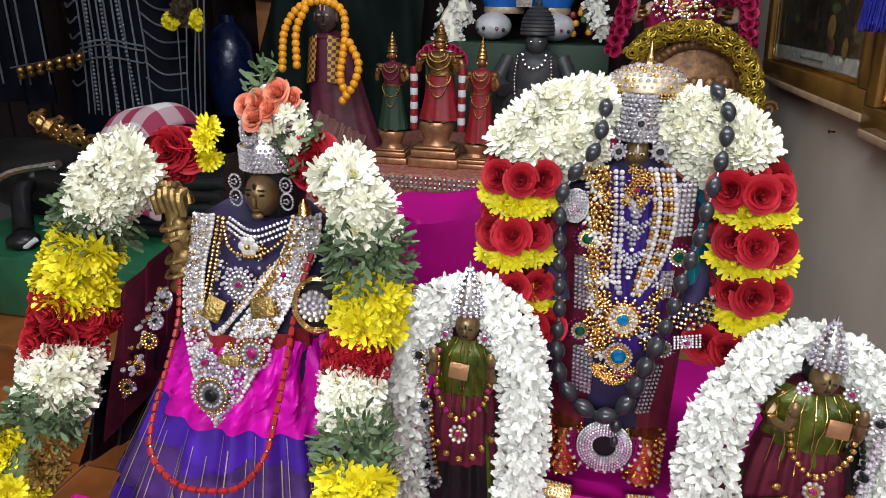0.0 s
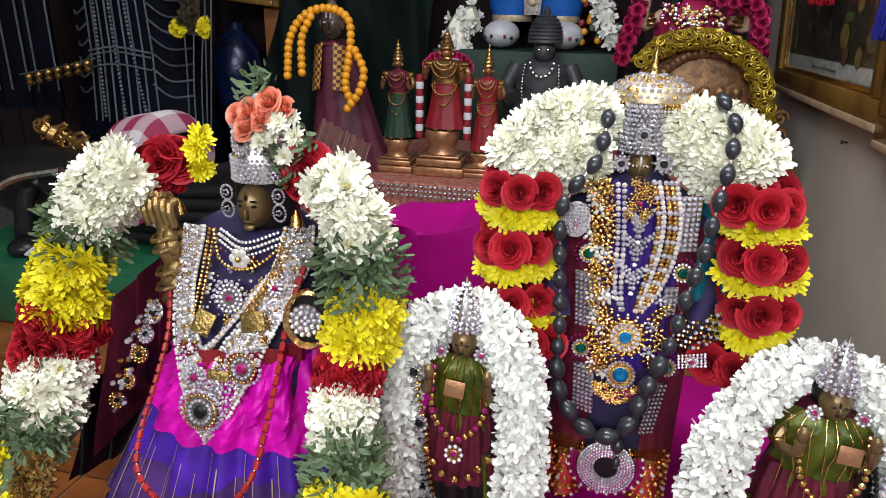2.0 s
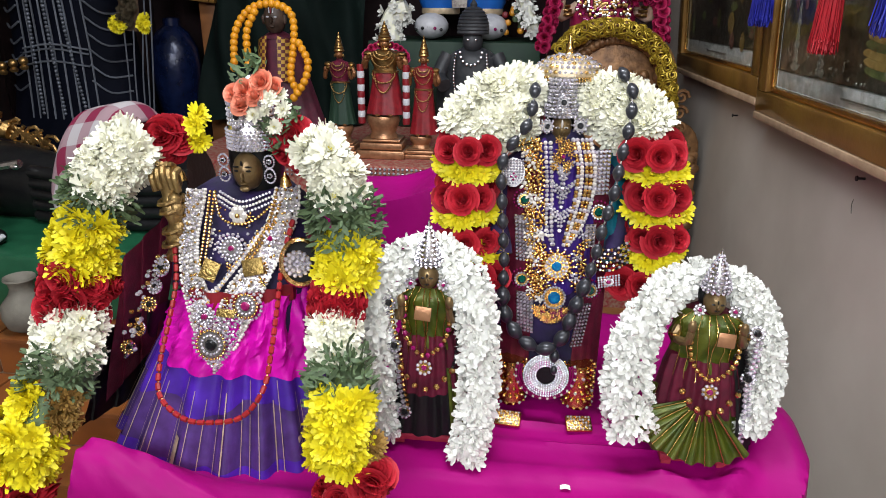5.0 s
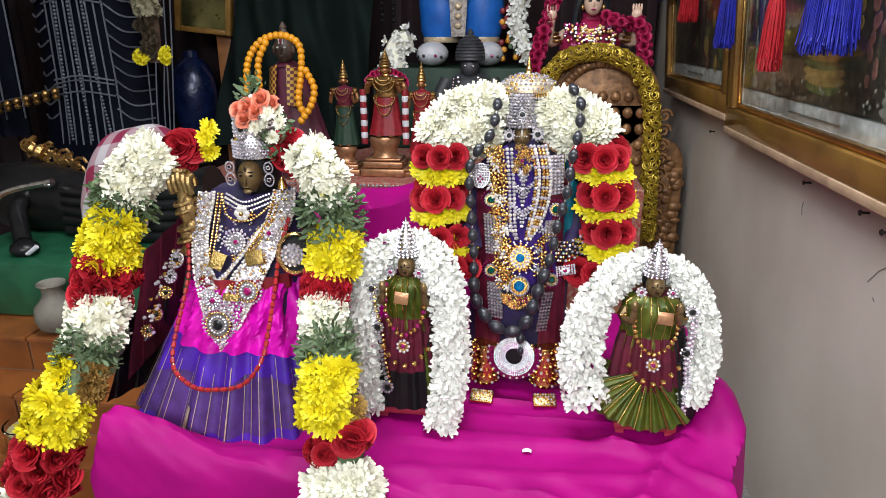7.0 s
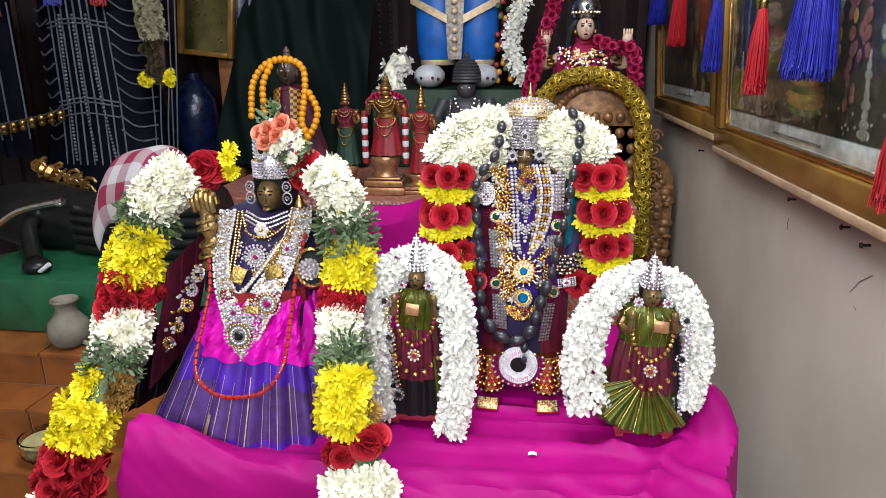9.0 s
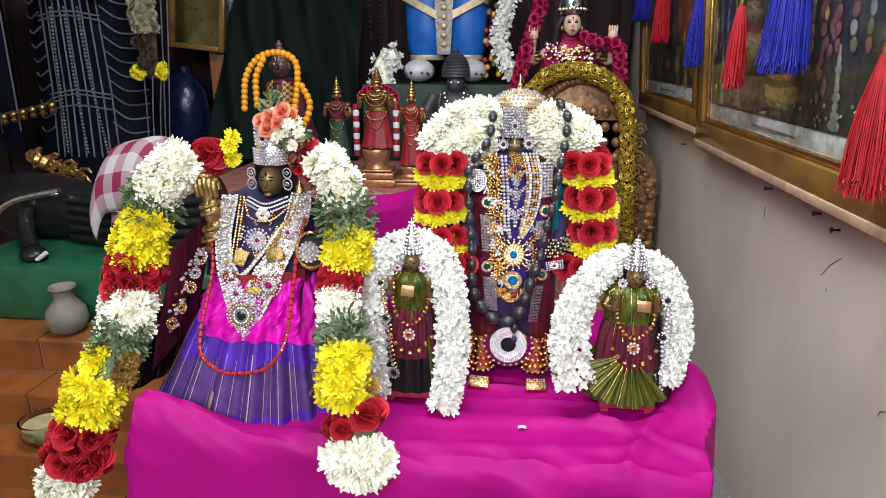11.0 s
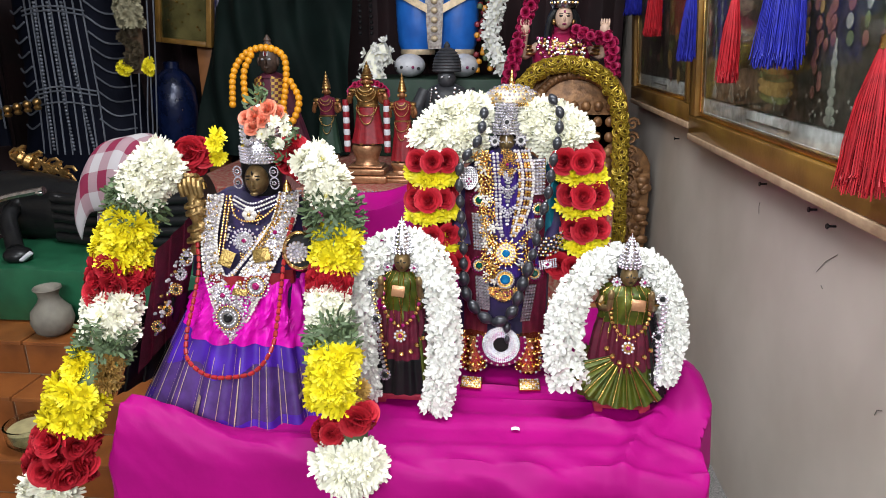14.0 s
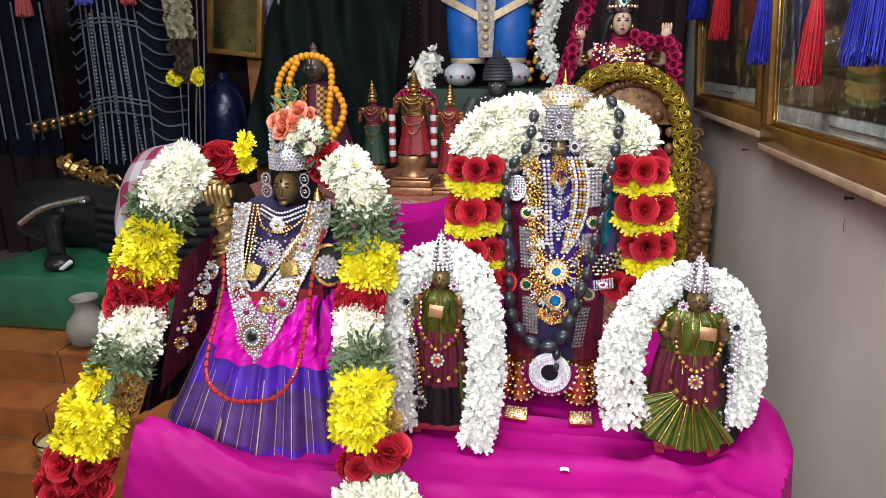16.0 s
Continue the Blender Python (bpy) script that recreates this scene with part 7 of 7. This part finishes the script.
part("cord", Shape().tube([(-2.007, 1.430, 1.011), (-1.839, 1.430, 1.041), (-1.697, 1.430, 1.075)], 0.003, 6), M_SILVERCORD, bst)
for i in range(7):
    p = Vector((-1.958, 1.420, 1.006)).lerp(Vector((-1.719, 1.420, 1.059)), i / 6)
    part("bell", Shape().ball(p, 0.015, n=10).lathe([(0.010, -0.02), (0.014, -0.012), (0.005, 0.0)], 10, 0, p + Vector((0, 0, -0.008))), M_BRASS, bst)
for c, red in (((-1.944, 1.500, 1.418), True), ((-1.526, 1.500, 1.451), True), ((-1.701, 1.500, 1.453), False)):
    s = Shape()
    for i in range(60):
        a, r = rnd.uniform(0, 6.28), rnd.uniform(0, 0.03)
        s.tube([(c[0] + r * 0.6 * math.cos(a), c[1] - 0.05 + r * 0.6 * math.sin(a), c[2] + 0.09), (c[0] + r * math.cos(a), c[1] - 0.05 + r * math.sin(a), c[2] - 0.02 + rnd.uniform(-.006, .006))], 0.003, 4)
    solo("cloth_tassel", s, M_TRED if red else M_TBLUE, "red thread tassel hanging in the dark" if red else "blue thread tassel hanging in the dark", "tassel", "rear tassels")

# reclining black figure on the green box
NEAR = Matrix.Translation((-0.03, -0.87, 1.246)) @ Matrix.Scale(0.935, 4) @ Matrix.Translation((0.03, 0.87, -1.246))
s = Shape()
s.tube(spline([(-1.60, 0.95, 0.80), (-1.35, 0.90, 0.80), (-1.10, 0.86, 0.80), (-0.85, 0.86, 0.82)], 20), lambda t: 0.085 + 0.02 * math.sin(t * 7), 18, 0, flat=0.8)
for q in range(5):
    s.tube(spline([(-1.28, 0.83, 0.735 + 0.028 * q), (-1.10, 0.79, 0.735 + 0.028 * q), (-0.85, 0.80, 0.74 + 0.03 * q)], 14), 0.017, 10, 0)
s.ball((-1.281, 0.660, 0.732), 0.036, 0.034, 0.022, 14, 0)
s.tube(spline([(-1.318, 0.700, 0.730), (-1.353, 0.740, 0.752), (-1.400, 0.800, 0.799), (-1.396, 0.860, 0.835)], 12), 0.022, 10, 0)
s.tube([(-1.314, 0.655, 0.732), (-1.283, 0.640, 0.726), (-1.254, 0.640, 0.727), (-1.232, 0.645, 0.744)], 0.006, 8, 1)
s.tube(spline([(-1.505, 0.800, 0.796), (-1.417, 0.800, 0.845), (-1.282, 0.800, 0.875)], 10), 0.010, 8, 2)
s.ball((-1.296, 0.800, 0.867), 0.016, 0.012, 0.010, 8, 2)
solo("reclining_black_figure", Shape().add(s, NEAR), [M_BLACK, M_WHITEPAINT, M_SILVER], "glossy black reclining figure on the green box", "figure")
s = Shape()
for i in range(20):
    p = Vector((-1.452, 0.950, 0.947)).lerp(Vector((-1.298, 0.950, 0.894)), i / 19)
    s.tube([p + Vector((0.022 * math.cos(a * 0.9), -0.01, 0.018 * math.sin(a * 0.9 + i) + 0.012 * math.sin(i * 2))) for a in range(6)], 0.005, 6)
s.lathe([(0.022, 0), (0.026, 0.015), (0.014, 0.03), (0.018, 0.04), (0.004, 0.07)], 14, turn=Matrix.Translation((-1.404, 0.940, 0.923)) @ Matrix.Rotation(-1.2, 4, "Y"))
solo("brass_ornament", Shape().add(s, NEAR), M_BRASS, "dull brass head ornament lying on the black figure", "ornament")


def ging(u, v):
    a = -1.7 + 3.7 * v
    return Vector((-1.075 + 0.15 * u + 0.012 * math.sin(v * 7) - 0.060 * step01((v - 0.4) / 0.6), 0.78 - 0.085 * math.sin(a) - 0.0 * u, 0.925 + 0.085 * math.cos(a) - 0.14 * max(0, v - 0.6) + 0.03 * u - 0.07 * max(0, 1 - u / 0.3) ** 2 - 0.05 * max(0, (u - 0.7) / 0.3) ** 2))


gsh = Shape().grid(30, 36, ging)
gsh.grid(20, 14, lambda u, v: Vector((-1.10 + 0.12 * u, 0.755 - 0.02 * v, 0.86 - 0.075 * v + 0.006 * math.sin(u * 12))))
go = solo("gingham_cloth", Shape().add(gsh, NEAR), M_GINGHAM, "red and white gingham cloth folded over the figure", "cloth")
uvl = go.data.uv_layers.new(name="uv")
for lp in go.data.loops:
    co = go.data.vertices[lp.vertex_index].co
    i = lp.vertex_index
    if i < 31 * 37:
        uvl.data[lp.index].uv = ((i % 31) / 30 * 3.0, (i // 31) / 36 * 4.5)
    else:
        uvl.data[lp.index].uv = (co.x * 18, co.z * 18)
s = go.modifiers.new("thick", "SOLIDIFY")
s.thickness = 0.003

# ---- framed pictures on the east wall ----


def picture(y0, y1, z0, z1, art):
    """A framed print leaning a little into the room; y0 is the end nearer the back."""
    fr = thing("framed_picture", "gold wood framed religious print under glass" if art else "gold wood framed dark print under glass", "picture", (0.46, (y0 + y1) / 2, z0), "framed pictures")
    w, h = y0 - y1, z1 - z0
    m = Matrix.Translation((0.478, y0, z0)) @ Matrix.Rotation(radians(-4), 4, "Y") @ Matrix.Rotation(radians(-90), 4, "Z")

    def bar(name, x0, x1, zz0, zz1, d0, d1, mt, **k):
        return part(name, Shape().box((x0, -d1, zz0), (x1, -d0, zz1), 0, m, 0.0025), mt, fr, **k)

    b = 0.062
    bar("backing", 0.004, w - 0.004, 0.004, h, -0.004, 0.006, M_PALEWOOD)
    bar("bottom_ledge", 0, w, 0.0, 0.016, 0.008, 0.033, M_PALEWOOD, label="bare pale wood lower edge")
    for n, x0, x1, a, c in (("bottom_rail", 0, w, 0.017, b), ("left_stile", 0, b * 0.85, b + 0.001, h), ("right_stile", w - b * 0.85, w, b + 0.001, h)):
        bar(n, x0, x1, a, c, 0.008, 0.030, M_FRAME)
    bar("inner_lip", b * 0.86, w - b * 0.86, b + 0.001, b + 0.012, 0.008, 0.020, M_GOLD)
    bar("inner_lip", b * 0.86, b * 0.86 + 0.010, b + 0.013, h, 0.008, 0.020, M_GOLD)
    bar("inner_lip", w - b * 0.86 - 0.010, w - b * 0.86, b + 0.013, h, 0.008, 0.020, M_GOLD)
    x0, x1, zz = b * 0.86 + 0.011, w - b * 0.86 - 0.011, b + 0.013
    bar("mount", x0, x1, zz, zz + 0.035, 0.008, 0.0095, M_MOUNT)
    printed = bar("print", x0, x1, zz + 0.036, h, 0.008, 0.0095, M_ART)
    bar("caption_bar", x0 + (x1 - x0) * 0.36, x0 + (x1 - x0) * 0.62, zz + 0.012, zz + 0.0155, 0.0097, 0.0102, M_CLAY)
    s = Shape()
    zb, cw = zz + 0.036, x1 - x0
    rr = random.Random(3 if art else 4)

    def blob(x, z, rx, rz, k, d=0.0105):
        s.lathe([(1, 0), (0.9, 0.0006)], 18, k, turn=m @ Matrix.Translation((x, -d, z)) @ Matrix.Rotation(math.pi / 2, 4, "X") @ Matrix.Diagonal((rx, rz, 1, 1)))

    if art:
        mid = x0 + cw * 0.52
        for q in range(11):
            blob(mid, zb + 0.030 + q * 0.013, 0.085 - 0.0045 * abs(q - 2) ** 1.3, 0.012, 1 if q % 3 else 0, 0.0098 + 0.0003 * q)
        for sx in (0.10, 0.24, 0.78):
            for q in range(9):
                blob(x0 + cw * sx, zb + 0.012 + q * 0.014, (0.020, 0.015, 0.010, 0.014, 0.009, 0.007, 0.011, 0.007, 0.005)[q], 0.008, 2)
        for col in range(11):
            xx = x0 + cw * (0.03 + 0.055 * col if col < 5 else 0.66 + 0.055 * (col - 5))
            for q in range(24):
                blob(xx + rr.uniform(-.004, .004), zb + 0.13 + q * 0.024, rr.uniform(0.007, 0.011), 0.011, rr.choice((0, 1, 2, 3, 3, 4)), 0.0115)
        for q in range(60):
            blob(x0 + rr.uniform(0.03, cw - 0.03), zb + rr.uniform(0.004, 0.045), 0.0035, 0.003, 2, 0.0125)
        for q in range(44):
            blob(mid + 0.055 + 0.008 * (q % 6), zb + 0.15 + 0.018 * (q // 6) + 0.008 * (q % 6), 0.006, 0.010, 1, 0.0128)
        for q in range(14):
            blob(mid + 0.17 + rr.uniform(-.02, .03), zb + 0.05 + q * 0.012, 0.008, 0.010, 4, 0.0115)
    else:
        for q in range(50):
            blob(x0 + rr.uniform(0.03, cw - 0.03), zb + rr.uniform(0.01, h - zb - 0.03), rr.uniform(0.01, 0.04), rr.uniform(0.01, 0.03), rr.choice((0, 0, 1, 4, 4)), 0.0100 + 0.0005 * (q % 5))
    part("painted_motifs", s, [M_ARTGREEN, M_ARTGOLD, M_ARTPALE, M_ARTGREEN, M_ARTPINK], printed, kind="stuff", smooth=False)
    gl = part("glass", Shape().box((x0, -0.0165, zz), (x1, -0.0150, h), 0, m), M_GLASS, fr, smooth=False)
    gl.visible_shadow = False
    return fr


picture(1.76, 0.923, 1.045, 1.80, False)
picture(0.917, -0.055, 1.018, 1.80, True)


def tassel(c, width, long, mt, label):
    t = thing("thread_tassel", label, "tassel", c, "tassels along the frames")
    part("cap", Shape().lathe([(0.004, long + 0.012), (0.008, long + 0.010), (0.008, long - 0.004), (0.006, long - 0.008)], 12, at=c), M_GOLD, t)
    s = Shape()
    for i in range(480):
        a, r = rnd.uniform(0, 6.28), math.sqrt(rnd.random())
        dx, dy = r * math.cos(a), r * math.sin(a)
        w = width * rnd.uniform(0.75, 1.12)
        low = rnd.uniform(-0.010, 0.016)
        j1, j2, j3 = (rnd.uniform(-0.003, 0.003) for _ in range(3))
        s.tube([(c[0] + dx * 0.006, c[1] + dy * 0.006, c[2] + long), (c[0] + dx * w * 0.34, c[1] + dy * w * 0.66 + j1, c[2] + long * 0.62), (c[0] + dx * w * 0.42, c[1] + dy * w * 0.88 + j2, c[2] + long * 0.30), (c[0] + dx * w * 0.46, c[1] + dy * w * 0.95 - j1, c[2] + long * 0.1), (c[0] + dx * w * 0.5 + j3, c[1] + dy * w + 2 * j3, c[2] + low)], 0.00095, 4, caps=False)
    part("threads", s, mt, t, kind="stuff")
    part("cord", Shape().tube([(c[0], c[1], c[2] + long + 0.01), (c[0] + 0.01, c[1], c[2] + long + 0.35)], 0.0015, 5), M_GOLD, t)


for y, z, w, ln, blue in ((0.530, 1.188, 0.036, 0.15, False), (0.29, 1.222, 0.066, 0.20, True), (-0.028, 1.085, 0.046, 0.165, False), (0.855, 1.222, 0.040, 0.17, True), (1.27, 1.285, 0.050, 0.18, False), (1.62, 1.36, 0.055, 0.18, True)):
    tassel((0.405, y, z), w, ln, M_TBLUE if blue else M_TRED, "royal blue thread tassel with gold cap" if blue else "bright red thread tassel with gold cap")


for c in ((0.487, 0.466, 0.989), (0.487, 0.246, 0.991), (0.487, 0.177, 0.981), (0.487, 1.155, 0.986)):
    solo("wall_nail", Shape().lathe([(0.002, 0), (0.002, 0.012), (0.005, 0.0125), (0.004, 0.0145)], 8, turn=Matrix.Translation(c) @ Matrix.Rotation(radians(-90), 4, "Y")), M_BLACK, "small dark nail in the cream wall", "nail", "wall nails")
for a, b in (((0.489, 0.491, 0.947), (0.489, 0.488, 0.923)), ((0.489, 0.216, 0.894), (0.489, 0.161, 0.940)), ((0.489, -0.010, 0.763), (0.489, -0.024, 0.778)), ((0.489, 0.193, 0.877), (0.489, 0.188, 0.874))):
    solo("wall_scratch", Shape().tube([a, (Vector(a) + Vector(b)) / 2 + Vector((0, 0.004, 0.002)), b], 0.0007, 4), M_CLAY, "thin grey scratch in the wall paint", "scratch", "wall scratches")
